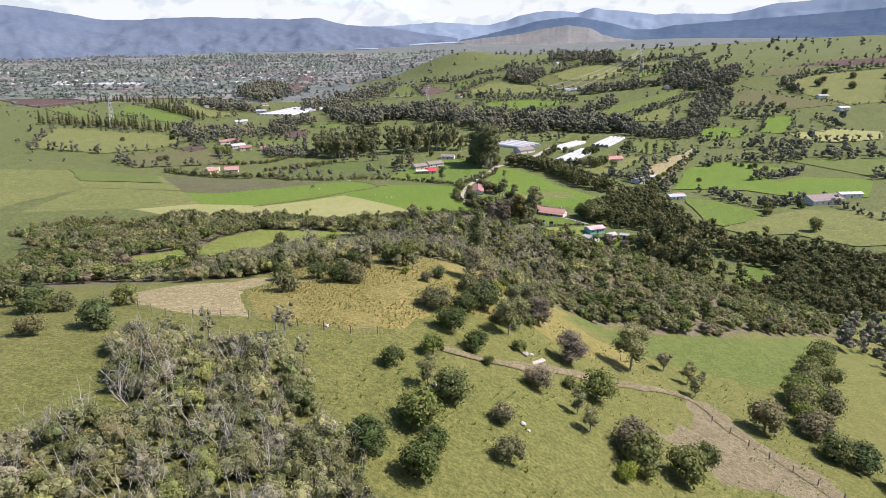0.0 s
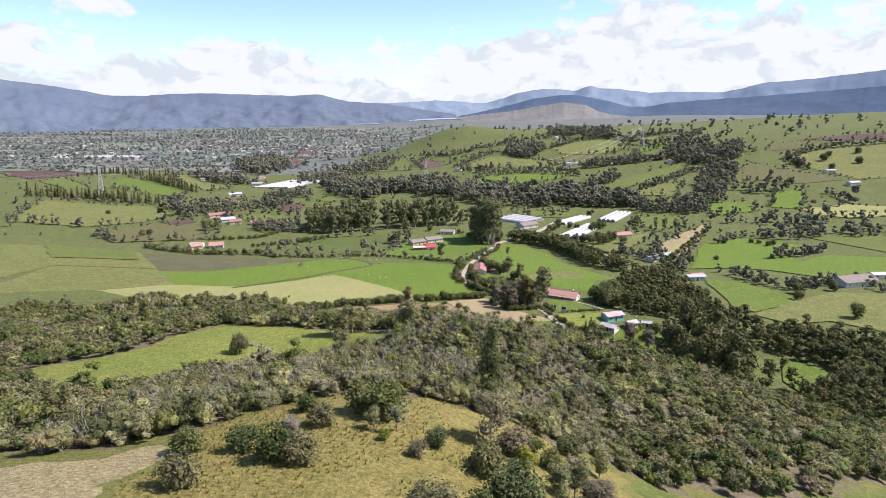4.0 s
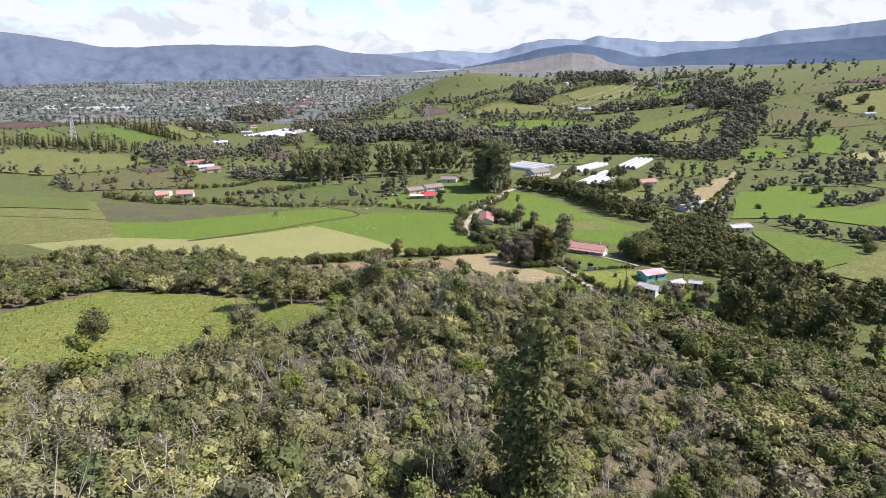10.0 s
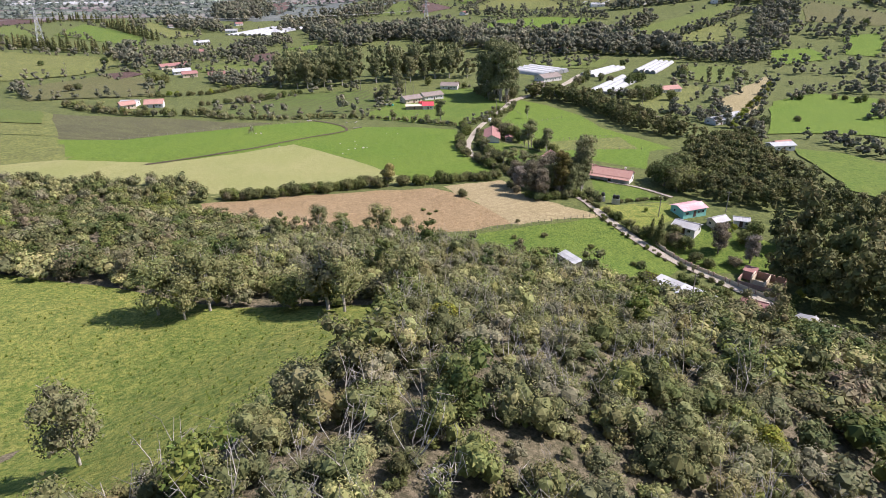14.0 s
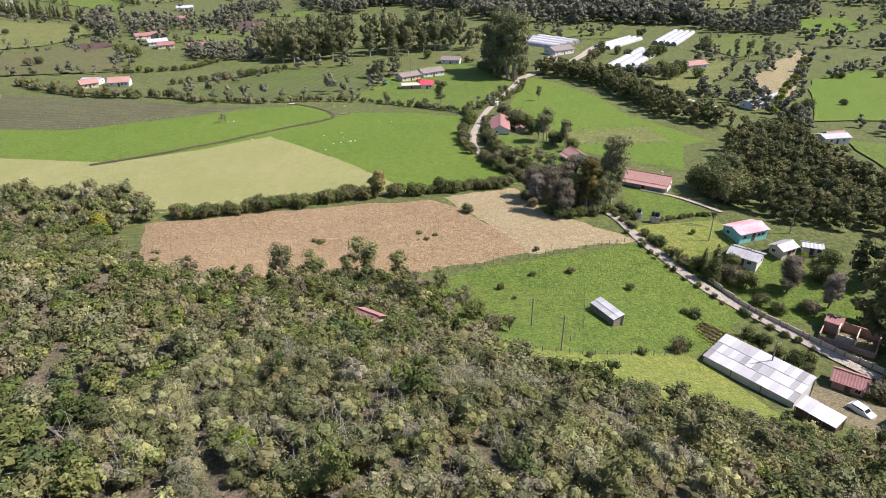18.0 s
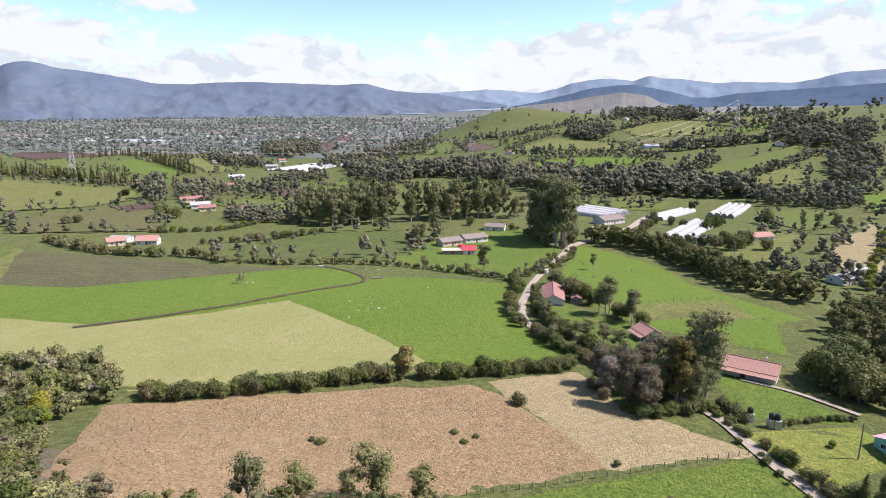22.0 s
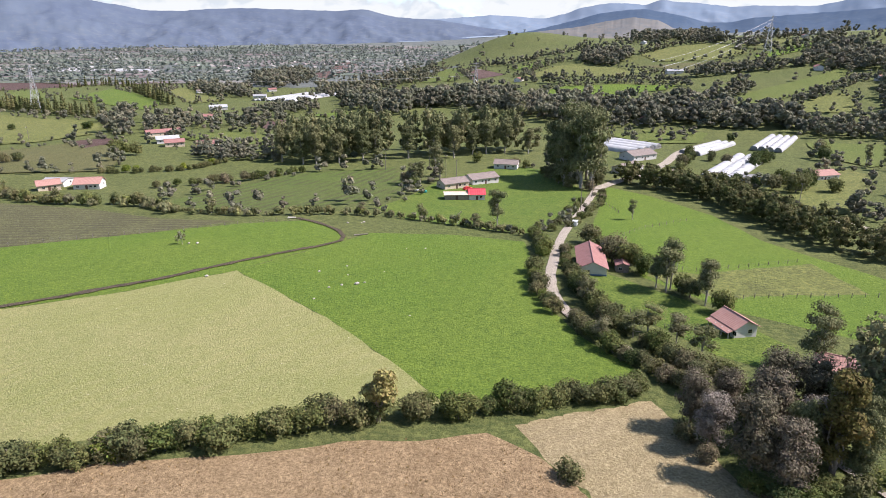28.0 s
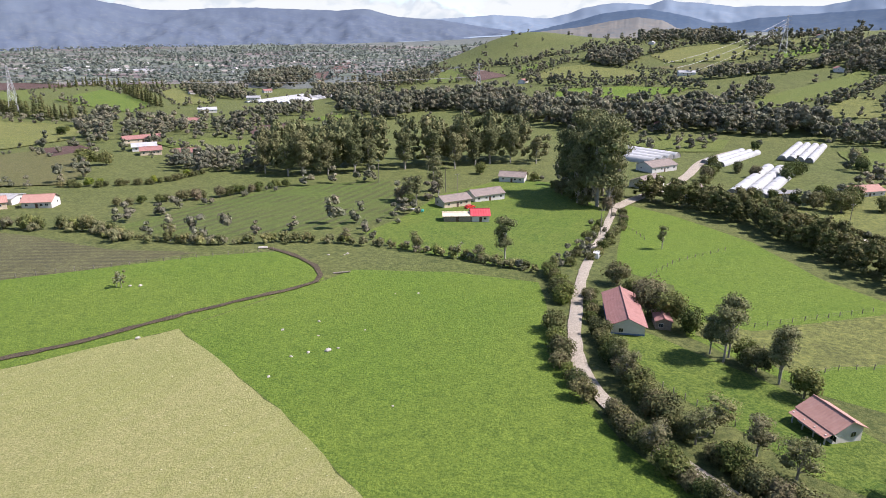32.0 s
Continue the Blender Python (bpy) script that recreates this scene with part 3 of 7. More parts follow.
def strip(name, line, width, material, label, lift=0.2, category="road", ragged=0.25):
    """A road or track of a given width along a line."""
    pts = [Vector(p) for p in line]
    dense = []
    for k in range(len(pts) - 1):
        p0, p1, p2, p3 = pts[max(k - 1, 0)], pts[k], pts[k + 1], pts[min(k + 2, len(pts) - 1)]
        n = max(2, int((p2 - p1).length / 2.5))
        for u in (q / n for q in range(n)):
            dense.append(0.5 * (2 * p1 + (p2 - p0) * u + (2 * p0 - 5 * p1 + 4 * p2 - p3) * u * u + (3 * p1 - p0 - 3 * p2 + p3) * u**3))
    dense.append(pts[-1])
    d = np.array([tuple(p) for p in dense])
    t = np.gradient(d, axis=0)
    t /= np.linalg.norm(t, axis=1)[:, None]
    side = np.stack([-t[:, 1], t[:, 0]], 1)
    cols = np.linspace(-0.5, 0.5, 5)
    rag = np.array([[noise.noise(Vector((x * 0.3, y * 0.3, c * 9))) * ragged * (abs(c) > 0.4) for c in cols] for x, y in d])
    q = d[:, None] + side[:, None] * (width * cols[None, :, None] + rag[:, :, None])
    v = q.reshape(-1, 2)
    crown = np.tile(0.06 * (1 - (2 * cols) ** 2), len(d))
    z = height(v[:, 0], v[:, 1]) + lift + crown
    n = len(d)
    i, j = np.meshgrid(np.arange(n - 1), np.arange(4), indexing="ij")
    f = np.stack([i * 5 + j, (i + 1) * 5 + j, (i + 1) * 5 + j + 1, i * 5 + j + 1], -1).reshape(-1, 4)
    ob = new(name, mesh_np(name, np.column_stack([v, z]), f[:, ::-1], (material,), smooth_it=True))
    return tagged(ob, label, category, kind="structure")


FIELDS = {}


def field(poly, mat, label, lift=0.12, step=4.0, wobble=0.5):
    FIELDS[label] = poly
    return patch("field", poly, M[mat], label, lift, step, wobble)


MEADOW = [(-89, 162), (-79, 168), (-70, 178), (-69, 190), (-61, 204.7), (-50, 200.6), (-38, 197), (-30, 193.5), (-22, 190.2), (-8.3, 188.4), (-4.2, 188.4), (-3.1, 173.6), (-3.5, 163.6), (-6.2, 162), (-8.6, 158), (-13, 153), (-22, 151.5), (-30, 156), (-48, 150), (-60, 140), (-71, 146.5), (-84, 149.7)]
GREEN = [(-65, 396), (-46, 429), (-41, 439), (-16, 441), (5, 436), (6, 410), (7, 384), (13, 366), (21, 353), (20, 347), (-2, 337), (-10, 338), (-21, 352), (-36, 369)]
field(GREEN, "bright", "bright green pasture beside the gravel lane")
field([(-65, 396), (-85, 376), (-108, 361), (-148, 366), (-180, 352), (-150, 334), (-129, 337), (-110, 330), (-87, 333), (-73, 318), (-43, 327), (-23, 335), (-10, 338), (-21, 352), (-36, 369)], "pale", "pale yellow mown pasture above a hedge", 0.10, 4.0, 1.2)
field([(-244, 420), (-173, 408), (-142, 368), (-180, 354), (-240, 345)], "yellowish", "yellow-green pasture on a low rise")
field([(-420, 520), (-300, 510), (-217, 476), (-174, 409), (-244, 421), (-262, 345), (-330, 320), (-450, 380)], "yellowish", "broad yellow-green pasture beyond a hedge", 0.14, 8.0, 2.0)
field([(-142, 402), (-104, 429), (-84, 445), (-65, 454), (-51, 440), (-46, 430), (-65, 396), (-85, 376), (-108, 361), (-148, 366), (-172, 402)], "bright", "grazed green pasture crossed by a mud track", 0.11)
field([(-194, 467), (-144, 460), (-112, 448), (-86, 449), (-104, 429), (-142, 402), (-172, 403), (-217, 474)], "plough", "dark ploughed field with faint furrows")
field([(-126, 476), (-120, 514), (-100, 558), (-57, 585), (-45, 546), (-42, 509), (-57, 490), (-95, 462)], "rows", "green field with planted crop rows")
field([(-48, 483), (-40, 507), (-30, 554), (0, 598), (22, 587), (36, 532), (22, 474), (10, 447), (-5, 450), (-34, 463)], "lush", "lush green lawn round the farmstead")
field([(46, 546), (62, 526), (76, 492), (79, 454), (86, 438), (102, 409), (89, 401), (78, 368), (47, 386), (32, 407), (38, 440), (26, 452)], "bright", "broad sloping green pasture with fence lines")
field([(46, 392), (55, 397), (86, 404), (83, 430), (47, 413), (37, 416), (34, 408)], "yellowish", "yellowish fenced strip of the sloping pasture", 0.22)
field([(16, 406), (25, 407), (38, 392), (44, 384), (52, 368), (46, 356), (36, 362), (31, 371), (23, 383)], "lush", "bright green lawn below the red-roofed house", 0.15)
field([(53, 350), (65, 346), (73, 325), (50, 324)], "lush", "small bright green field beside the long house", 0.15)
field([(-74, 311), (-44, 320), (-4, 331), (3, 326), (14, 311), (20, 302), (-3, 292), (-25, 276), (-41, 265), (-56, 271)], "dry", "reddish brown field of dry standing crop", 0.12, 3.0, 2.0)
field([(-1, 334), (21, 344), (27, 324), (48, 311), (46, 309), (20, 301), (14, 310), (3, 325)], "stubble", "pale straw field cut to stubble", 0.14, 2.5, 1.8)
field([(-2, 290), (23, 300), (46, 309), (58, 298), (65, 285), (47, 266), (26, 258), (8, 251), (2, 268)], "lush", "lush green paddock around a small shed", 0.12, 4.0, 1.0)
field([(8, 251), (26, 258), (45, 266), (50, 263), (56, 246), (64, 237), (33, 241), (15, 244)], "meadow", "mown grassy slope behind the sheet-roofed sheds", 0.14)
field(MEADOW, "meadow", "bright green hillside meadow ringed by thicket")
field([(-45.6, 80), (-39.7, 88.6), (-32.8, 89.9), (-28.9, 96), (-25.2, 89.5), (-28.9, 83.5), (-23.9, 70.6), (-30.2, 70), (-40.2, 74.5)], "straw", "pale straw patch on the hilltop", 0.10, 2.0, 1.6)
field([(-28.9, 96.2), *CREST[6:19], (16, 101), (9, 92), (6, 83), (-2, 80), (-5, 72.5), (-12, 69.2), (-16.6, 69.6), (-23.6, 71), (-28.5, 83.5), (-24.9, 89.5)], "golden", "golden dry grass on the hill crest", 0.12, 2.0, 2.0)
field([(24, 111.4), (30.5, 111.4), (40, 116.4), (50, 119.9), (61, 125.3), (79, 138), (92, 147), (80, 122), (66, 108), (56, 100), (44, 101), (34, 100), (22, 105)], "track", "bright green grassy slope below the thicket", 0.12, 2.5, 2.0)
field([(15, 103), (18, 109), (23, 110), (21, 104), (33, 98), (30, 90), (18, 85), (9, 90)], "golden", "golden dry grass among the shrubs", 0.14, 2.0, 2.0)
field([(26, 69), (33, 75), (35.7, 85), (40.5, 87.5), (42.5, 80.3), (45, 74.4), (50, 70), (50, 62), (31.3, 60.4), (29, 64)], "dirt", "trampled tan ground beside the hillside path", 0.10, 2.0, 2.5)
field([(47, 317), (72, 324), (77, 314), (57, 303)], "meadow", "garden lawn by the green house", 0.15)
field([(57, 301), (80, 308), (97, 300), (92, 284), (74, 283), (64, 291)], "lush", "garden lawn with trees", 0.12)
field([(60, 260), (70, 262), (78, 256), (82, 249), (70, 246), (64, 250)], "dirt", "bare earth farmyard beside the sheds", 0.25, 2.0)
for poly, mat, label in (
    ([(-495, 811), (-398, 775), (-324, 753), (-278, 679), (-288, 635), (-326, 604), (-420, 640)], "yellowish", "tan pasture below a row of pines"),
    ([(-298, 569), (-268, 629), (-227, 622), (-189, 546), (-258, 521)], "olive", "olive green pasture with a dark edge"),
    ([(-271, 638), (-257, 654), (-239, 641), (-246, 610)], "soil", "small dark brown tilled plot"),
    ([(-518, 998), (-603, 1233), (-509, 1126), (-379, 968), (-343, 859), (-422, 919)], "lush", "green pasture on a rounded knoll"),
    ([(-486, 1168), (-507, 1268), (-326, 1005), (-341, 948)], "yellowish", "olive slope of a rounded knoll"),
    ([(-223, 671), (-192, 705), (-154, 688), (-138, 631), (-170, 636)], "track", "green field with a dirt corner"),
    ([(-197, 758), (-175, 798), (-160, 738), (-173, 718)], "soil", "dark brown tilled plot"),
    ([(-1000, 1431), (-953, 1466), (-704, 1323), (-740, 1172)], "soil", "wide brown field on the valley floor"),
    ([(-692, 1120), (-708, 1220), (-519, 970), (-554, 957)], "track", "green field behind the pines"),
    ([(-176, 819), (-146, 858), (-130, 807)], "lush", "small pale green lawn among trees"),
    ([(-447, 1814), (-539, 2575), (-441, 2284), (-321, 1381)], "reddish", "reddish brown ploughed hillside"),
    ([(192, 1205), (237, 1243), (294, 1258), (319, 1198), (313, 1141), (270, 1110), (230, 1127), (199, 1137)], "yellowish", "broad yellow-green pasture on the hill"),
    ([(24, 1098), (71, 1177), (108, 1183), (142, 1122), (176, 1063), (156, 1027), (100, 1065), (63, 1075)], "yellowish", "yellow-green hillside pasture"),
    ([(30, 946), (68, 989), (124, 982), (177, 948), (161, 926), (96, 906), (50, 910)], "bright", "long green pasture above dark woods"),
    ([(183, 808), (195, 785), (225, 791), (258, 785), (267, 774), (299, 838), (290, 860), (237, 820)], "yellowish", "olive green rounded knoll"),
    ([(182, 832), (228, 886), (283, 927), (352, 980), (340, 934), (282, 882), (226, 834)], "track", "sloping green pasture in a fold"),
    ([(312, 1118), (365, 1155), (434, 1193), (428, 1165), (359, 1110), (306, 1084)], "bright", "bright green terrace pasture"),
    ([(322, 1220), (386, 1246), (403, 1225), (379, 1193), (338, 1194)], "yellowish", "small yellow-green hillside pasture"),
    ([(12, 1211), (52, 1237), (72, 1243), (57, 1198), (19, 1170)], "lush", "bright green triangular field"),
    ([(-71, 1279), (-45, 1268), (4, 1140), (-38, 1113)], "reddish", "reddish brown tilled field on the hillside"),
    ([(72, 726), (128, 719), (118, 696), (86, 689)], "track", "green pasture behind the white sheds"),
    ([(173, 1113), (231, 1107), (263, 1086), (298, 1080), (274, 1046), (218, 1039)], "olive", "greyish fallow terrace below the pasture"),
    ([(-90, 1330), (-30, 1290), (-60, 1120), (-110, 1150)], "track", "green hillside field"),
    ([(162, 448), (206, 537), (244, 560), (272, 539), (280, 526), (247, 501), (253, 476), (280, 494), (325, 480), (288, 425), (242, 427), (231, 435), (215, 449), (197, 452)], "bright", "broad green pasture beyond the stream"),
    ([(160, 417), (179, 411), (193, 383), (187, 365), (154, 341), (147, 351)], "lush", "lush green paddock below a tree row"),
    ([(151, 335), (189, 369), (225, 392), (262, 387), (300, 380), (260, 320), (209, 310), (186, 330), (162, 321)], "yellowish", "tan and green grazed pasture beside woodland"),
    ([(137, 282), (149, 273), (146, 263), (135, 249), (126, 248), (126, 259)], "lush", "small green clearing in the woods"),
    ([(168, 534), (242, 630), (239, 608), (170, 486), (161, 497)], "straw", "tan fallow strip beside olive-coloured trees"),
    ([(288, 734), (329, 740), (327, 695), (271, 674)], "bright", "bright green field among woods"),
    ([(368, 692), (423, 704), (460, 680), (437, 645), (385, 641), (367, 668)], "pale", "pale tan pasture on the slope"),
    ([(374, 842), (426, 803), (484, 808), (455, 859), (424, 940), (399, 901)], "olive", "olive pasture in the hill's shade"),
    ([(472, 939), (539, 974), (660, 982), (543, 805), (496, 804), (476, 870)], "yellowish", "yellow-green rounded hillside"),
    ([(558, 1057), (636, 1068), (711, 1059), (686, 1022), (609, 1022)], "soil", "brownish tilled terrace high on the hill"),
    ([(509, 1051), (567, 1041), (525, 995), (475, 997)], "olive", "olive terrace high on the hill"),
    ([(377, 772), (413, 778), (395, 731), (363, 694), (345, 707)], "bright", "bright green sloping field"),
    ([(300, 560), (400, 560), (420, 500), (330, 490)], "track", "green pasture behind the white farmhouse"),
    ([(560, 760), (700, 900), (760, 850), (640, 700)], "olive", "olive pasture on the hill"),
    ([(470, 640), (560, 740), (640, 690), (540, 600)], "yellowish", "yellow-green pasture on the hill"),
    ([(194, 686), (242, 674), (218, 621), (192, 606), (178, 636)], "track", "green pasture beside the stream wood"),
    ([(104, 543), (126, 556), (176, 600), (180, 582), (133, 505), (121, 498)], "yellowish", "yellowish lawn behind a clipped hedge"),
    ([(101, 736), (144, 723), (126, 685), (95, 684)], "track", "green lawn by the plastic tunnels"),
    ([(-309, 515), (-253, 487), (-225, 480), (-200, 440), (-264, 450)], "track", "green pasture with low hedges"),
):
    field(poly, mat, label, 0.5, 12.0, 3.0)

ROAD = [(40, 537), (26, 482), (17.5, 448), (12.5, 421), (9.5, 396), (11, 381), (15, 370), (19, 363), (24, 356), (33, 344), (41, 331), (45, 322), (48, 312), (53, 303), (58, 296), (64, 289), (70, 281), (77, 271), (84, 262), (96, 247)]
strip("road", ROAD, 2.7, M["road"], "pale gravel lane between hedges", 0.25)
strip("road", [(40, 537), (52, 556), (70, 580), (88, 612), (105, 649), (122, 672), (140, 690)], 5.0, M["road"], "pale gravel lane to the plastic tunnels", 0.5)
strip("road", [(84, 547), (100, 536), (107, 516), (117, 492), (128, 470)], 4.0, M["road"], "gravel lane behind a clipped hedge", 0.5)
strip("road", [(58, 346), (68, 340), (76, 330)], 1.4, M["road"], "narrow gravel path by the long house", 0.3)
strip("path", [(-112, 358), (-98, 369), (-88, 379), (-79, 388), (-69, 401), (-59, 413), (-49.5, 424), (-47.5, 431), (-52, 441), (-60, 450), (-69, 457)], 1.7, M["mud"], "dark muddy farm track across the pasture", 0.22, "track", 0.7)
strip("path", [(-1, 69), (4, 69.5), (10, 72), (16, 76.5), (23, 80.5), (31.4, 85.6), (37, 86), (39, 82.6), (40, 77.5), (42.5, 74.5), (45.5, 69.5), (49, 64)], 1.8, M["dirt"], "trampled tan path down the grassy slope", 0.12, "path", 0.8)

# ---------------------------------------------------------------- plants


GOLD = (1 + 5**0.5) / 2
ICO_V = np.array([(s * 1, t * GOLD, 0) for s in (-1, 1) for t in (-1, 1)] + [(0, s * 1, t * GOLD) for s in (-1, 1) for t in (-1, 1)] + [(t * GOLD, 0, s * 1) for s in (-1, 1) for t in (-1, 1)]) / math.hypot(1, GOLD)
ICO_F = np.array([t for t in itertools.combinations(range(12), 3) if all(np.linalg.norm(ICO_V[p] - ICO_V[q]) < 1.1 for p, q in itertools.combinations(t, 2))])
ICO_F = np.array([t if np.dot(np.cross(ICO_V[t[1]] - ICO_V[t[0]], ICO_V[t[2]] - ICO_V[t[0]]), ICO_V[t[0]]) > 0 else t[::-1] for t in ICO_F])


def leaf_cloud(r, clumps, n, size, low=-0.35, shape=4, droop=0.0, inner=0.0):
    """n leaves on the skins of clumps, rows of (x, y, z, rx, ry, rz), over a dense inner body. Returns vertices and faces."""
    c = np.asarray(clumps, float)
    area = (c[:, 3] * c[:, 4]) ** 1.0
    pick = r.choice(len(c), n, p=area / area.sum())
    d = r.normal(size=(n, 3))
    d /= np.linalg.norm(d, axis=1)[:, None]
    d[:, 2] = np.where(d[:, 2] < low, -d[:, 2], d[:, 2])
    rad = (0.72 + 0.36 * r.random(n) ** 1.3)[:, None]
    p = c[pick, :3] + d * c[pick, 3:] * rad
    nrm = d + r.normal(size=(n, 3)) * 0.46 + [0, 0, 0.2]
    nrm /= np.linalg.norm(nrm, axis=1)[:, None]
    t = np.cross(nrm, r.normal(size=(n, 3)))
    t[:, 2] -= droop
    t /= np.linalg.norm(t, axis=1)[:, None]
    b = np.cross(nrm, t)
    s = (size * (0.6 + 0.8 * r.random(n)))[:, None]
    if shape == 4:
        v = np.stack([p - t * s * 0.5, p + b * s * 0.36, p + t * s * 0.6, p - b * s * 0.36], 1)
    else:
        v = np.stack([p - t * s * 0.5 - b * s * 0.32, p - t * s * 0.4 + b * s * 0.42, p + t * s * 0.65], 1)
    v, f = v.reshape(-1, 3), np.arange(n * shape).reshape(n, shape)
    if inner and shape == 3:
        pieces = [(v, f)]
        for k in c:
            pieces.append((k[:3] + ICO_V @ Euler(r.random(3) * 6).to_matrix() * k[3:] * inner * (0.85 + 0.3 * r.random((12, 1))), ICO_F))
        v, f = join(pieces)
    return v, f


def bush_clumps(r, radius, high, n=6, base=0.35):
    """Lobes of a low round shrub that reach near the ground."""
    out = [(0, 0, high * 0.5, radius * 0.72, radius * 0.72, high * 0.46)]
    for _ in range(n - 1):
        a, q = r.random() * 6.283, radius * (0.35 + 0.3 * r.random())
        s = radius * (0.34 + 0.22 * r.random())
        out.append((q * math.cos(a), q * math.sin(a), high * (base + 0.45 * r.random()), s, s, s * (0.8 + 0.4 * r.random())))
    return out


def tree_clumps(r, radius, low, high, n=9):
    """Lobes of a crown between low and high."""
    mid, half = (low + high) / 2, (high - low) / 2
    out = []
    for _ in range(n):
        a, q, u = r.random() * 6.283, radius * math.sqrt(r.random()) * 0.62, r.uniform(-0.75, 0.8)
        q *= math.sqrt(max(0.1, 1 - u * u * 0.8))
        s = radius * (0.28 + 0.22 * r.random())
        out.append((q * math.cos(a), q * math.sin(a), mid + u * half, s, s, s * 0.8))
    return out


def limbs(r, high, radius, clumps, thick=0.12, sides=6, forks=5):
    """A leaning tapered trunk with limbs that reach into the lobes."""
    bend = r.normal(size=2) * 0.04 * high
    zs = np.linspace(-0.4, high, 6)
    u = np.clip(zs / high, 0, 1)
    spine = np.stack([bend[0] * u**2, bend[1] * u**2, zs], 1)
    pieces = [tube(spine, thick * (1.25 - 0.95 * u), sides)]
    for c in sorted(clumps, key=lambda c: -c[3])[:forks]:
        k = np.clip(c[2] * (0.35 + 0.3 * r.random()), high * 0.12, high * 0.85)
        a = np.array([np.interp(k, zs, spine[:, q]) for q in range(3)])
        e = np.array(c[:3])
        mid = (a + e) / 2 + r.normal(size=3) * 0.06 * high
        pieces.append(tube([a, mid, e], [thick * 0.5, thick * 0.32, thick * 0.1], 5))
    return pieces[0], join(pieces[1:])


def make_kind(name, label, category, seed, clumps_of, leaves, size, leaf, trunk_high, thick, bark="bark", forks=5, shape=3, low=-0.5, droop=0.0, twigs=0):
    """One plant out of a trunk and a crown, built at the origin to be copied."""
    r = np.random.default_rng(seed)
    clumps = clumps_of(r)
    th = thing(name, Matrix(), label, category)
    stem, forked = limbs(r, trunk_high, 1, clumps, thick, 6, forks)
    part("trunk", mesh_np("trunk", *stem, (M[bark],), smooth_it=True), None, th)
    tagged(part("branchwork", mesh_np("branchwork", *forked, (M[bark],), smooth_it=True), None, th), kind="stuff")
    pieces_v, pieces_f = leaf_cloud(r, clumps, leaves, size, low, shape, droop, 0.49)
    part("crown", mesh_np("crown", pieces_v, pieces_f, (M[leaf],)), None, th)
    if twigs:
        tw = []
        for _ in range(twigs):
            c = clumps[r.integers(len(clumps))]
            d = r.normal(size=3)
            d[2] = abs(d[2]) * 0.8 + 0.2
            d /= np.linalg.norm(d)
            e = np.array(c[:3]) + d * np.array(c[3:]) * 1.15
            tw.append(tube([np.array(c[:3]), (np.array(c[:3]) + e) / 2 + r.normal(size=3) * 0.08, e], [0.035, 0.025, 0.012], 4))
        tagged(part("bare_branch", mesh_np("bare_branch", *join(tw), (M["bark_pale"],)), None, th, "bare pale grey twigs"), kind="stuff")
    return th


KINDS, DEFAULT = {}, {}


def kind(key, variants, *args, **kw):
    DEFAULT[key] = args[1]
    KINDS[key] = [make_kind(*args[:3], 100 * len(KINDS) + v, *args[3:], **kw) for v in range(variants)]


kind("bush", 5, "shrub", "rounded dark olive shrub with dense small leaves", "shrub", lambda r: bush_clumps(r, 1.6, 2.5, 11, 0.18), 1150, 0.20, "leaf", 1.9, 0.07, forks=6)
kind("darkbush", 3, "shrub", "dense dark green rounded shrub", "shrub", lambda r: bush_clumps(r, 1.55, 2.4, 11, 0.18), 1150, 0.20, "leaf_dark", 1.8, 0.07, forks=6)
kind("round", 5, "tree", "round-crowned small dark green tree casting a shadow", "tree", lambda r: bush_clumps(r, 2.5, 4.4, 17, 0.2), 1700, 0.27, "leaf", 3.2, 0.13, forks=8, twigs=10)
kind("grey", 4, "tree", "open grey-green tree with pale forked stems", "tree", lambda r: tree_clumps(r, 2.6, 1.2, 5.8, 18), 2000, 0.20, "leaf_grey", 4.6, 0.12, bark="bark_pale", forks=12, twigs=26)
kind("euca", 4, "eucalyptus", "tall dark eucalyptus with a billowing crown", "tree", lambda r: tree_clumps(r, 5.0, 3.0, 20.0, 40), 6000, 0.48, "leaf_euca", 17.0, 0.36, bark="bark_pale", forks=16, droop=0.5)
kind("slim", 3, "tree", "slender tree with a sparse tufted crown", "tree", lambda r: tree_clumps(r, 2.7, 2.2, 9.5, 20), 2400, 0.26, "leaf_euca", 8.0, 0.14, bark="bark_pale", forks=12)
kind("purple", 3, "tree", "grey-mauve leafed broad tree", "tree", lambda r: tree_clumps(r, 3.6, 1.0, 10.5, 34), 7000, 0.25, "leaf_purple", 8.5, 0.25, forks=14, twigs=20)
kind("rust", 1, "tree", "tree with rusty orange-brown foliage", "tree", lambda r: tree_clumps(r, 2.4, 2.0, 12.0, 26), 5000, 0.26, "leaf_rust", 10.0, 0.2, forks=10)
kind("lime", 2, "shrub", "yellow-green leafed small tree", "shrub", lambda r: bush_clumps(r, 1.5, 2.8, 9, 0.25), 1500, 0.20, "leaf_lime", 2.0, 0.08, forks=6)
kind("cone", 2, "cypress", "dark conical cypress tree", "tree", lambda r: [(r.normal() * 0.15, r.normal() * 0.15, 0.8 + k * 0.75, 1.9 * (1 - k / 12.5) + 0.15, 1.9 * (1 - k / 12.5) + 0.15, 0.7) for k in range(12)], 2400, 0.32, "leaf_dark", 8.5, 0.18, forks=3)
kind("bare", 2, "bare_shrub", "leafless pale grey shrub with forked twigs", "shrub", lambda r: tree_clumps(r, 1.4, 0.8, 3.4, 10), 120, 0.16, "leaf_grey", 2.4, 0.06, bark="bark_pale", forks=10, twigs=44)
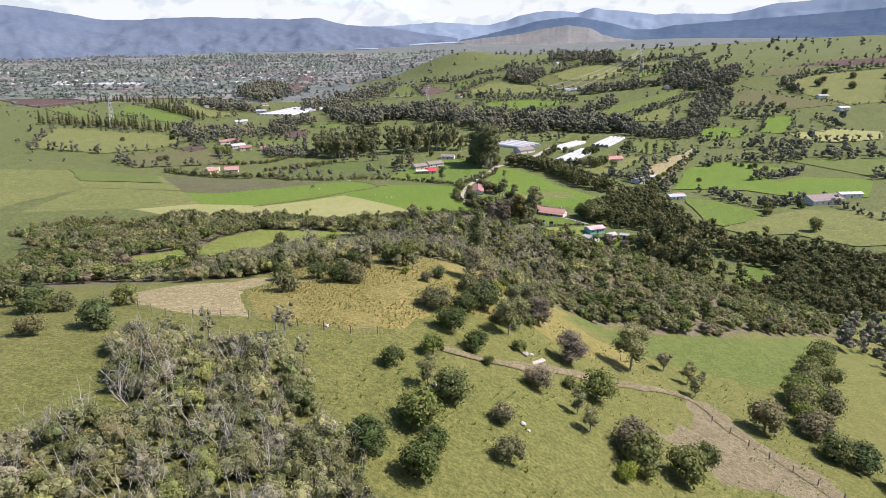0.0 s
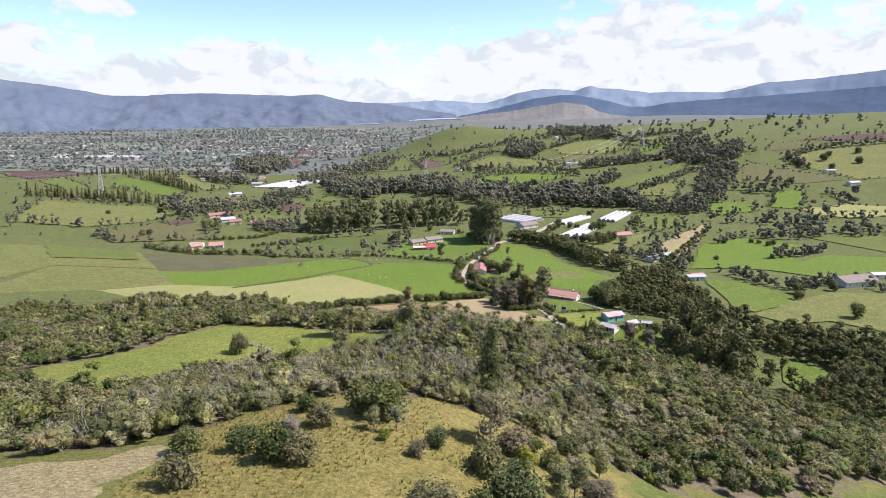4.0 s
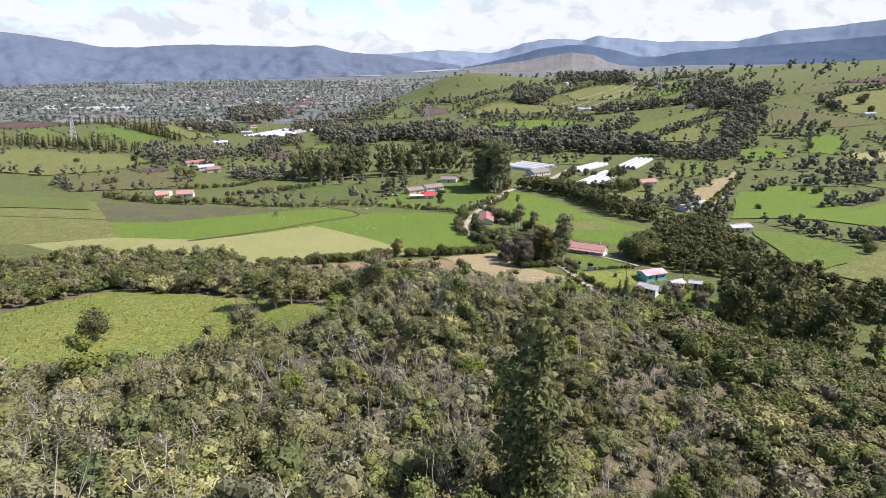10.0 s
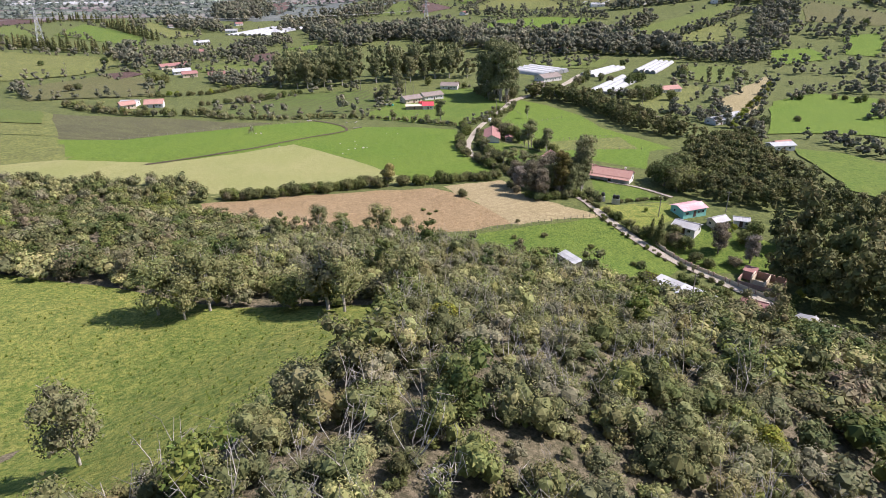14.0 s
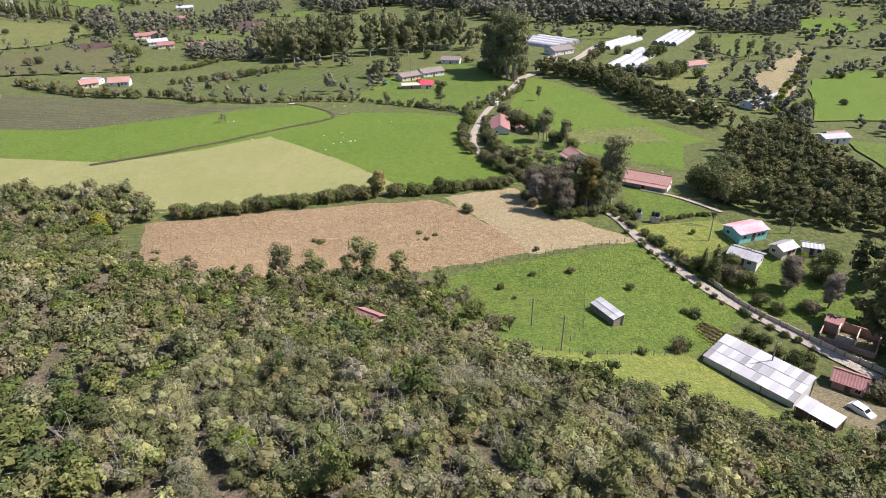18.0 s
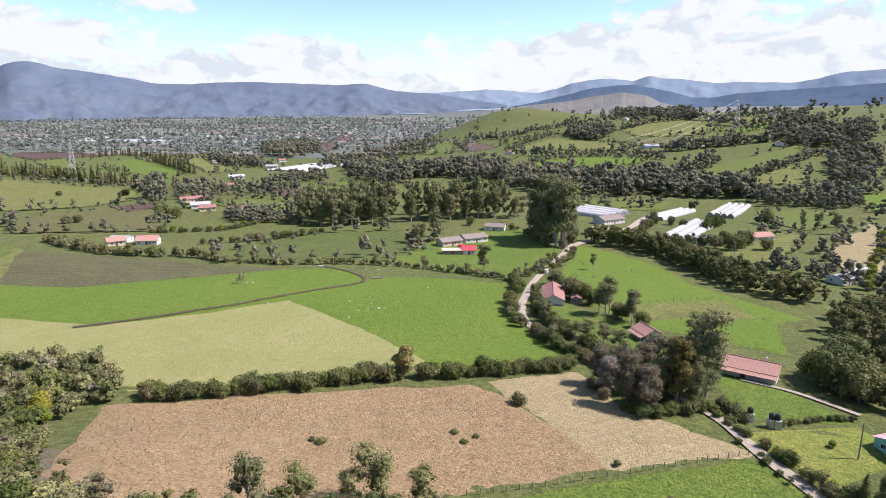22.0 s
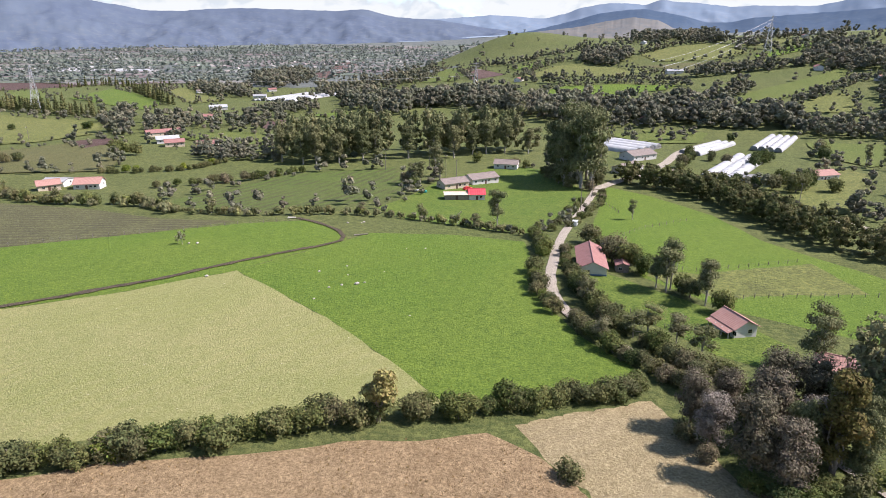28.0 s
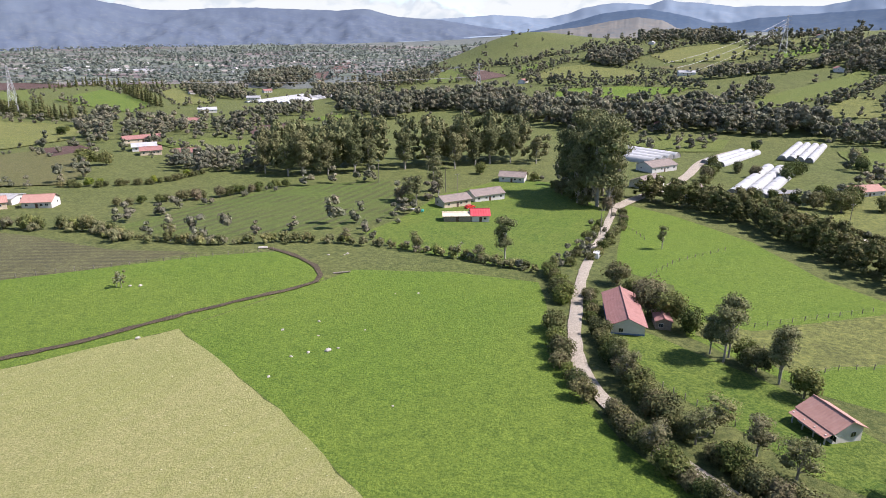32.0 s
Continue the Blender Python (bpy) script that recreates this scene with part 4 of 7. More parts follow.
kind("feather", 1, "eucalyptus", "slim feathery young eucalyptus in the thicket", "tree", lambda r: [(r.normal() * 0.35, r.normal() * 0.35, 1.2 + k * 0.55, 1.5 - 0.045 * k, 1.5 - 0.045 * k, 0.8) for k in range(15)], 3000, 0.24, "leaf_thicket", 9.0, 0.12, bark="bark", forks=10, droop=0.6)
kind("palm", 1, "tree", "round mop-headed tree with a tan rosette crown on a stout trunk", "tree", lambda r: tree_clumps(r, 2.3, 2.4, 5.8, 14), 2000, 0.34, "leaf_straw", 4.4, 0.28, forks=8)

placed = set()


def plant(key, x, y, s=1.0, tall=1.0, label="", group="", sink=0.05):
    vs = KINDS[key]
    src = vs[int(rng.integers(len(vs)))]
    m = Matrix.Translation((x, y, z_at(x, y) - sink)) @ Matrix.Rotation(rng.random() * 6.283, 4, "Z") @ Matrix.Diagonal((s, s, s * tall, 1))
    if src not in placed:
        placed.add(src)
        src.matrix_world = m
        ob = src
    else:
        ob = copy_thing(src, m)
        ob.scale = m.to_scale()
    if "group" in ob:
        del ob["group"]
    return tagged(ob, label or DEFAULT[key], "", group)


def along(line, gap, jitter=0.5):
    """Places every gap metres along a line, strewn a little to the sides."""
    p = np.asarray(line, float)
    seg = np.hypot(*np.diff(p, axis=0).T)
    at = np.concatenate([[0], np.cumsum(seg)])
    for q in np.arange(gap * 0.3, at[-1], gap):
        q += rng.uniform(-0.3, 0.3) * gap
        yield np.interp(q, at, p[:, 0]) + rng.normal() * jitter, np.interp(q, at, p[:, 1]) + rng.normal() * jitter


def strewn(poly, gap, skip=(), hole=0.0, patchy=0.0, sparse=-0.12):
    """Jittered places gap metres apart inside poly, outside the polygons in skip."""
    p = np.asarray(poly, float)
    X, Y = np.meshgrid(np.arange(p[:, 0].min(), p[:, 0].max(), gap), np.arange(p[:, 1].min(), p[:, 1].max(), gap))
    X, Y = X + rng.uniform(-0.45, 0.45, X.shape) * gap, Y + rng.uniform(-0.45, 0.45, Y.shape) * gap
    X[1::2] += gap / 2
    ok = inside(p, X, Y)
    for s in skip:
        ok &= ~inside(s, X, Y)
    if patchy:
        ok &= np.array([[noise.noise(Vector((a / patchy, b / patchy, 4.4))) > sparse for a, b in zip(u, v)] for u, v in zip(X, Y)])
    if hole:
        ok &= rng.random(X.shape) > hole
    return np.stack([X[ok], Y[ok]], 1)


class Mass:
    """Many plants joined into one mesh, for thickets and far woods."""

    def __init__(self):
        self.v, self.f, self.t, self.n = [], [], [], 0

    def add(self, stock, x, y, s, tall=1.0, sink=0.1, z=None):
        v, f = stock[int(rng.integers(len(stock)))]
        a = rng.random() * 6.283
        c, q = math.cos(a), math.sin(a)
        w = v * [s, s, s * tall]
        w = np.stack([w[:, 0] * c - w[:, 1] * q + x, w[:, 0] * q + w[:, 1] * c + y, w[:, 2] + z], 1)
        self.v.append(w.astype(np.float32))
        self.f.append(f + self.n)
        self.t.append(np.full(len(f), rng.random()))
        self.n += len(v)

    def fill(self, stock, places, lo, hi, tall=(0.85, 1.25), sink=0.1):
        places = np.asarray(places)
        if len(places):
            zs = height(places[:, 0], places[:, 1]) - sink
            for (x, y), z in zip(places, zs):
                self.add(stock, x, y, rng.uniform(lo, hi), rng.uniform(*tall), sink, z)
        return self

    def build(self, name, leaf, label, category):
        if not self.v:
            return None
        me = mesh_np(name, np.concatenate(self.v), np.concatenate(self.f), (M[leaf],), np.concatenate(self.t))
        return tagged(new(name, me), label, category, kind="stuff")


def stock(n, clumps_of, leaves, size, shape=3, low=-0.3, seed=7, inner=0.6):
    out = []
    for k in range(n):
        r = np.random.default_rng(seed * 50 + k)
        out.append(leaf_cloud(r, clumps_of(r), leaves, size, low, shape, 0.0, inner))
    return out


FINE = stock(12, lambda r: bush_clumps(r, 1.35, 2.4, 10, 0.25), 660, 0.118, 3, 0.0, 1)
LOWBUSH = stock(8, lambda r: bush_clumps(r, 0.7, 0.9, 5, 0.25), 120, 0.13, 3, 0.0, 12)
MEDIUM = stock(10, lambda r: bush_clumps(r, 1.5, 2.7, 9, 0.3), 230, 0.26, 3, 0.0, 2)
TALLER = stock(6, lambda r: tree_clumps(r, 2.4, 0.8, 6.0, 11), 620, 0.27, 3, -0.3, 3)
WOOD = stock(8, lambda r: tree_clumps(r, 3.8, 0.6, 10.0, 13), 330, 0.72, 3, -0.3, 4)
FARBUSH = stock(6, lambda r: bush_clumps(r, 1.8, 3.2, 4), 80, 0.7, 3, -0.1, 5, 0.8)
HAZETREE = stock(6, lambda r: tree_clumps(r, 3.8, 0.3, 8.5, 3), 24, 2.2, 3, -0.2, 9, 0.9)
FARTREE = stock(8, lambda r: tree_clumps(r, 4.2, 0.3, 8.5, 6), 110, 1.15, 3, -0.2, 6, 0.82)
PINE = stock(4, lambda r: [(0, 0, 1.5 + k * 1.5, 2.6 * (1 - k / 8.5), 2.6 * (1 - k / 8.5), 1.2) for k in range(7)], 150, 1.0, 3, -0.2, 8, 0.7)

near_fields = [p for p in FIELDS.values()]
RIDGE = [*CREST, (115, 225), (85, 238), (69, 240), (54, 241), (49, 250), (38, 242), (31, 250), (17, 254), (10, 271), (-2, 286), (-16, 286), (-28, 280), (-37, 270), (-42, 266), (-58, 272), (-76, 300), (-90, 309), (-105, 320), (-135, 318), (-162, 318), (-200, 325), (-203, 296), (-165, 230), (-125, 182), (-112, 150), (-110, 95)]
HUT_PLOT = [(-13.2, 246), (-8.2, 246), (-8.2, 252), (-13.2, 252)]
core = [(-40, 90), (-26, 95), (3, 103), (20, 103), (26, 110), (26, 120), (24, 205), (10, 225), (-22, 225), (-28, 205), (-5, 190), (0, 165), (-34, 145)]
fine_places = strewn([p for p in core], 1.95, near_fields, 0.05)
fine_places = fine_places[inside(RIDGE, fine_places[:, 0], fine_places[:, 1])]
rest = strewn(RIDGE, 2.8, near_fields + [core, HUT_PLOT], 0.05)
LOW_SCRUB = [(-12, 116), (30, 114), (32, 176), (-4, 178), (-4, 160), (-14, 150)]
low = inside(LOW_SCRUB, fine_places[:, 0], fine_places[:, 1])
gaps = np.array([noise.noise(Vector((x * 0.16, y * 0.16, 8.2))) > -0.16 for x, y in fine_places])
Mass().fill(FINE, fine_places[~low], 0.75, 1.5, (0.7, 1.15)).fill(FINE, fine_places[low & gaps], 0.45, 1.25, (0.75, 1.2)).fill(FINE, fine_places[low & ~gaps], 0.3, 0.75, (0.7, 1.2)).fill(LOWBUSH, strewn(LOW_SCRUB, 1.5, near_fields, 0.15), 0.5, 1.3, (0.6, 1.2)).build("thicket", "leaf_thicket", "mixed evergreen and grey-brown thicket covering the ridge", "thicket")
dark_ones = np.array([noise.noise(Vector((x * 0.07, y * 0.07, 2.2))) + 0.5 * rng.normal() > -0.05 for x, y in rest])
Mass().fill(MEDIUM, rest[~dark_ones], 0.85, 1.5, (0.65, 1.05)).build("thicket", "leaf_thicket", "dense olive and brown hillside thicket", "thicket")
Mass().fill(MEDIUM, rest[dark_ones], 0.85, 1.55, (0.65, 1.05)).build("thicket", "leaf", "dense dark green hillside thicket", "thicket")
Mass().fill(TALLER, strewn(RIDGE, 11, near_fields + [HUT_PLOT], 0.3), 0.6, 1.0).build("thicket_trees", "leaf", "taller dark trees standing out of the thicket", "thicket")
Mass().fill(MEDIUM, list(along([(-70, 208), (-52, 206), (-38, 202), (-20, 195), (-5, 192)], 1.3, 0.5)), 0.8, 1.4).build("thicket", "leaf_thicket", "dense bushes along the meadow edge", "thicket")
EDGE = [(-74, 312), (-66, 319), (-87, 334), (-110, 331), (-150, 335), (-160, 300), (-112, 310), (-90, 305), (-78, 298)]
Mass().fill(MEDIUM, strewn(EDGE, 3.4, near_fields, 0.1), 1.0, 1.9).build("thicket", "leaf_thicket", "bright olive scrub between the ridge and the pasture", "thicket")
FOOT = [(-42, 264), (-20, 256), (5, 256), (13, 260), (5, 275), (-4, 284), (-20, 281), (-34, 273)]
Mass().fill(TALLER, strewn(FOOT, 4.6, near_fields + [HUT_PLOT], 0.15), 0.5, 0.95).build("thicket_trees", "leaf", "taller grey-green trees massed at the foot of the ridge", "thicket")
TWIGS = []
for q in range(6):
    r = np.random.default_rng(700 + q)
    sprigs = []
    for _ in range(6):
        a, l = r.random() * 6.283, 1.6 + 1.3 * r.random()
        e = np.array([math.cos(a) * l * 0.5, math.sin(a) * l * 0.5, l])
        mid = e * 0.5 + r.normal(size=3) * 0.18
        sprigs.append(tube([(0, 0, 0), mid, e], [0.035, 0.024, 0.008], 3))
        for _ in range(2):
            k = mid + (e - mid) * r.random()
            sprigs.append(tube([k, k + r.normal(size=3) * 0.15 + [0, 0, 0.2], k + r.normal(size=3) * 0.4 + [0, 0, 0.45]], [0.016, 0.012, 0.005], 3))
    TWIGS.append(join(sprigs))
Mass().fill(TWIGS, np.array([p for p in fine_places if rng.random() < 0.30]), 0.8, 1.3).build("bare_twigs", "bark_pale", "bare pale grey twigs standing out of the thicket", "shrubs")
START = [(-33.5, 61), (-25, 59.5), (-19, 63), (-16.3, 60.4), (-15.2, 60.4), (-13.7, 55.2), (-11.4, 48.7), (-9, 47), (-7.4, 44.8), (-6, 40), (-3, 34), (-30, 31), (-31.1, 41.6), (-28.1, 43), (-25.2, 44.4), (-29.2, 48.7), (-30.2, 52.3), (-34, 57)]
Mass().fill(FINE, strewn(START, 1.7, (), 0.05), 0.6, 1.25).build("thicket", "leaf_thicket", "grey-olive thicket with bare twigs on the hillside", "thicket")
Mass().fill(TWIGS, strewn(START, 2.6, (), 0.1), 0.9, 1.4).build("bare_twigs", "bark_pale", "bare grey twigs in the hillside thicket", "shrubs")
SLOPE = [(127, 188), (160, 216), (200, 275), (260, 330), (300, 250), (240, 120), (165, 95), (110, 110), (100, 150)]
Mass().fill(FARTREE, strewn(SLOPE, 7.0, near_fields, 0.1, 30.0), 0.4, 0.9).build("thicket_trees", "leaf_far_hazed", "dark trees on the far slope of the stream valley", "woodland")
BELT = [(79, 344), (105, 401), (120, 418), (142, 434), (139, 403), (135, 361), (132, 332), (142, 312), (172, 309), (205, 290), (200, 262), (162, 216), (127, 190), (120, 235), (126, 262), (138, 285), (130, 305), (114, 318), (89, 322)]
Mass().fill(WOOD, strewn(BELT, 3.9, near_fields, 0.05), 0.45, 0.9).build("stream_wood", "leaf_dark", "dark dense woodland along a stream valley", "woodland")
TALL = [(95, 301), (108, 306), (124, 288), (112, 240), (100, 238), (93, 261), (86, 272)]
Mass().fill(WOOD, strewn(TALL, 6, (), 0.05), 0.9, 1.5, (1.0, 1.4)).build("stream_wood", "leaf_dark", "tall dark trees beside the valley lane", "woodland")
RIVER = [(48, 566), (60, 545), (74, 533), (83, 512), (86, 487), (89, 466), (93, 450), (104, 436), (112, 428), (122, 436), (104, 452), (100, 480), (95, 515), (84, 545), (66, 560)]
Mass().fill(WOOD, strewn(RIVER, 3.4, (), 0.03), 0.6, 1.0).build("stream_wood", "leaf_dark", "dense tree belt along the stream", "woodland")
WOODC = [(-128, 596), (-108, 584), (-90, 590), (-62, 616), (-30, 626), (0, 645), (21, 640), (22, 660), (0, 668), (-40, 660), (-80, 640), (-125, 625)]
Mass().fill(WOOD, strewn(WOODC, 7.0, near_fields, 0.15), 1.0, 1.8, (1.2, 1.7)).build("eucalyptus_wood", "leaf_euca", "tall grey-green eucalyptus wood behind the crop rows", "woodland")
for poly, gap, lo, hi, leaf, label in (
    ([(-118, 812), (-99, 868), (-63, 944), (-21, 963), (5, 930), (46, 893), (80, 869), (123, 844), (149, 839), (171, 811), (203, 805), (214, 764), (215, 733), (184, 735), (135, 742), (80, 750), (64, 750), (15, 801), (-17, 840), (-52, 821)], 6.5, 0.9, 1.9, "leaf_far_hazed", "dark woods filling the valley below the hills"),
    ([(-189, 997), (-162, 1017), (-64, 953), (-54, 844), (-124, 839), (-155, 884)], 8, 0.8, 1.8, "leaf_far_hazed", "dark woods on the valley side"),
    ([(106, 1164), (143, 1131), (171, 1171), (185, 1209), (161, 1242), (116, 1252)], 6, 1.1, 1.7, "leaf_far_hazed", "square plantation of dark conifers on the hill"),
    ([(333, 972), (367, 971), (449, 1132), (520, 1180), (414, 1135), (354, 1085)], 8.5, 1.0, 1.9, "leaf_far_hazed", "dark conifer woods on the hillside"),
    ([(211, 1390), (311, 1239), (349, 1362), (303, 1515), (232, 1498)], 10, 1.0, 2.0, "leaf_far_hazed", "dark woods along the hill crest"),
    ([(-450, 1393), (-516, 1721), (-496, 1867), (-396, 1663), (-317, 1316), (-340, 1225)], 11, 1.2, 2.4, "leaf_far_hazed", "dark woods on the valley floor"),
    ([(-457, 1079), (-486, 1258), (-371, 1175), (-296, 1041), (-357, 1069), (-405, 1093)], 9, 1.0, 2.0, "leaf_far_hazed", "dark tree belt behind the knolls"),
    ([(199, 756), (232, 730), (293, 767), (321, 763), (288, 703), (251, 684), (201, 705)], 6.5, 0.7, 1.4, "leaf_far_hazed", "woodland belt at the foot of the hill"),
    ([(353, 920), (392, 940), (398, 901), (332, 783), (285, 768)], 8, 0.8, 1.5, "leaf_far_hazed", "scattered woods in a hillside fold"),
    ([(346, 972), (376, 942), (431, 973), (500, 1111), (440, 1056), (364, 1023)], 7, 1.0, 1.8, "leaf_far_hazed", "dark conifer wood below the hill crest"),
    ([(291, 785), (334, 783), (372, 762), (379, 720), (405, 777), (352, 800), (303, 812)], 8, 0.8, 1.5, "leaf_far_hazed", "dark wood below the hill pastures"),
    ([(239, 595), (263, 562), (301, 552), (341, 555), (380, 562), (415, 613), (360, 599), (338, 635), (287, 645), (253, 658)], 10, 0.7, 1.5, "leaf_far_hazed", "woods round hidden farmsteads"),
    ([(-260, 1200), (-150, 1330), (-90, 1330), (-110, 1150), (-150, 1040), (-230, 1030)], 12, 0.8, 1.8, "leaf_far_hazed", "open scrub woods on the valley side"),
    ([(-328, 763), (-334, 825), (-248, 666), (-253, 648)], 7, 0.9, 1.7, "leaf_far_hazed", "dark trees at the end of a pine row"),
    ([(-180, 606), (-165, 624), (-149, 614), (-128, 607), (-118, 588), (-164, 585)], 5, 0.6, 1.1, "leaf_far_hazed", "dark round trees beside a white lane"),
    ([(-311, 797), (-272, 776), (-249, 810), (-207, 788), (-205, 847), (-174, 767), (-210, 727), (-247, 684)], 8, 0.6, 1.3, "leaf_far_hazed", "scattered trees round farmsteads"),
    ([(-232, 905), (-190, 900), (-170, 860), (-200, 830), (-240, 850)], 8, 0.7, 1.4, "leaf_far_hazed", "trees round the white sheeted plot"),
):
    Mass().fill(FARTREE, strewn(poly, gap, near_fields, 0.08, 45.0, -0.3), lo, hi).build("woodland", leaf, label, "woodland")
pines = Mass()
for line, gap in (([(-540, 856), (-478, 837), (-423, 812), (-376, 793), (-335, 780)], 7), ([(-530, 866), (-478, 847), (-423, 822), (-340, 790)], 8), ([(-690, 1235), (-674, 1327), (-571, 1237), (-500, 1240)], 10), ([(-525, 1155), (-435, 1035), (-347, 917)], 9)):
    pines.fill(PINE, list(along(line, gap, 1.5)), 0.9, 1.4)
pines.build("pine_row", "leaf_dark", "rows of dark pines across the pasture", "trees")

# hedgerows round the distant fields and trees strewn over the open land
rows = Mass()
for label, poly in FIELDS.items():
    if np.mean(np.asarray(poly)[:, 1]) > 500:
        for a, b in zip(poly, poly[1:] + poly[:1]):
            if rng.random() < 0.8:
                rows.fill(FARBUSH if rng.random() < 0.5 else FARTREE, [q for q in along([a, b], 7, 2.0) if rng.random() < 0.75], 0.5, 1.05)
rows.build("hedgerow", "leaf_far_hazed", "uneven dark hedgerows between distant fields", "hedge")
open_land = Mass()
mid = strewn([(-620, 480), (-220, 560), (-130, 600), (60, 760), (160, 560), (140, 430), (260, 420), (560, 700), (700, 1250), (120, 1400), (-350, 1350), (-900, 1250)], 46, near_fields, 0.3)
open_land.fill(FARTREE, mid[::2], 0.4, 1.1).fill(FARBUSH, mid[1::2], 0.7, 1.6)
extra = strewn([(-250, 900), (0, 960), (560, 1000), (700, 1500), (100, 2000), (-400, 2000)], 62, near_fields, 0.35)
open_land.fill(FARTREE, extra, 0.6, 1.6)
valley_land = [(-2300, 1500), (-900, 1180), (-420, 1330), (-300, 1700), (-150, 2300), (-60, 3700), (-2600, 3700)]
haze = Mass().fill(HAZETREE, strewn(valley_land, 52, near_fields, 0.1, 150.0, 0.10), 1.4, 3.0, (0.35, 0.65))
r3 = np.random.default_rng(3)
plots_v, plots_f, plots_m = [], [], []
spots = strewn(valley_land, 120, near_fields, 0.15)
for x, y in spots:
    a, w, d = r3.uniform(-0.5, 0.7), r3.uniform(90, 240), r3.uniform(50, 120)
    U, V = np.meshgrid(np.linspace(-0.5, 0.5, 5), np.linspace(-0.5, 0.5, 5))
    px_, py_ = U * w * (1 + 0.3 * V), V * d
    X, Y = x + px_ * math.cos(a) - py_ * math.sin(a), y + px_ * math.sin(a) + py_ * math.cos(a)
    Z = height(X.ravel(), Y.ravel()) + 1.2
    n0 = 25 * len(plots_v)
    plots_v.append(np.stack([X.ravel(), Y.ravel(), Z], 1))
    ii, jj = np.meshgrid(np.arange(4), np.arange(4), indexing="ij")
    plots_f.append(np.stack([ii * 5 + jj, ii * 5 + jj + 1, ii * 5 + jj + 6, ii * 5 + jj + 5], -1).reshape(-1, 4) + n0)
    plots_m += [int(r3.choice(3, p=(0.35, 0.45, 0.2)))] * 16
    edge = [(X[0, 0], Y[0, 0]), (X[0, -1], Y[0, -1]), (X[-1, -1], Y[-1, -1])]
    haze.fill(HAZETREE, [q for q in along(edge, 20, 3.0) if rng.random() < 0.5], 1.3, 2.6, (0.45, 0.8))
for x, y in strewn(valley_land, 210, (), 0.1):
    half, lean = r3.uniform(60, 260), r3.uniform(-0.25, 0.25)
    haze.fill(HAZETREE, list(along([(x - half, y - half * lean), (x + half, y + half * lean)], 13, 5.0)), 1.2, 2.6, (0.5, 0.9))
plots = mesh_np("distant_fields", np.concatenate(plots_v), np.concatenate(plots_f), [M[k] for k in ("hazed_pale", "hazed_green", "hazed_tan")], smooth_it=True)
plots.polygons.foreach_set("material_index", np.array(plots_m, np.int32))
tagged(new("distant_fields", plots), "patchwork of small distant fields in haze-paled green and tan", "fields", kind="stuff")
haze.build("distant_trees", "leaf_haze", "distant trees tinted haze blue-grey over the valley floor", "trees")
right = strewn([(300, 420), (800, 600), (1400, 1600), (500, 2600), (0, 2300), (400, 1300)], 95, near_fields, 0.35)
open_land.fill(FARTREE, right, 0.8, 2.2)
for line, lo, hi in (
    ([(23, 1057), (64, 1017), (99, 1010), (132, 995), (152, 1007), (179, 966), (189, 933)], 0.7, 1.3),
    ([(206, 994), (236, 999), (265, 1004), (294, 1007), (330, 1013), (356, 1047)], 0.9, 1.8),
    ([(200, 1002), (240, 1008), (290, 1016), (330, 1022)], 0.7, 1.5),
    ([(188, 864), (212, 880), (236, 908)], 1.0, 1.7),
    ([(180, 858), (204, 872), (228, 898)], 0.8, 1.5),
    ([(236, 816), (264, 843), (295, 871), (328, 901), (350, 920)], 0.7, 1.2),
    ([(319, 1198), (340, 1160), (356, 1133), (392, 1143), (430, 1185), (480, 1250)], 0.9, 1.6),
    ([(17, 1102), (48, 1166), (81, 1213), (125, 1206)], 0.6, 1.1),
    ([(191, 1209), (240, 1250), (300, 1265), (332, 1235), (370, 1250), (455, 1290)], 0.8, 1.6),
    ([(-40, 1290), (10, 1240), (60, 1290), (130, 1330), (210, 1340)], 0.8, 1.5),
    ([(30, 940), (70, 990), (130, 985), (180, 950)], 0.5, 0.9),
    ([(160, 1050), (210, 1035), (280, 1040), (310, 1078)], 0.6, 1.1),
    ([(236, 484), (240, 487), (263, 495), (285, 504)], 0.5, 0.9), ([(238, 490), (263, 500), (290, 508)], 0.5, 0.9),
    ([(183, 432), (191, 408), (201, 394), (220, 403), (238, 418)], 0.5, 0.95), ([(188, 436), (196, 412), (206, 399), (224, 408)], 0.5, 0.9),
    ([(429, 759), (432, 731), (433, 702)], 0.6, 1.0), ([(257, 427), (253, 404), (256, 376), (262, 350)], 0.4, 0.7),
    ([(325, 480), (400, 500), (470, 560)], 0.6, 1.1), ([(480, 640), (540, 740), (560, 800)], 0.7, 1.3), ([(470, 870), (480, 945), (560, 985), (660, 990)], 0.7, 1.4),
    ([(130, 512), (150, 480), (160, 455), (150, 432)], 0.6, 1.0), ([(126, 505), (140, 480), (152, 452)], 0.5, 0.9),
    ([(215, 540), (250, 566), (300, 548)], 0.5, 0.9)):
    open_land.fill(FARTREE, list(along(line, 4.2, 1.5)), lo, hi)
open_land.build("scattered_trees", "leaf_far_hazed", "trees and shrubs strewn over distant farmland", "trees")

# ---------------------------------------------------------------- far ranges
FAR_EYE = (0.0, 212.0, 63.0)


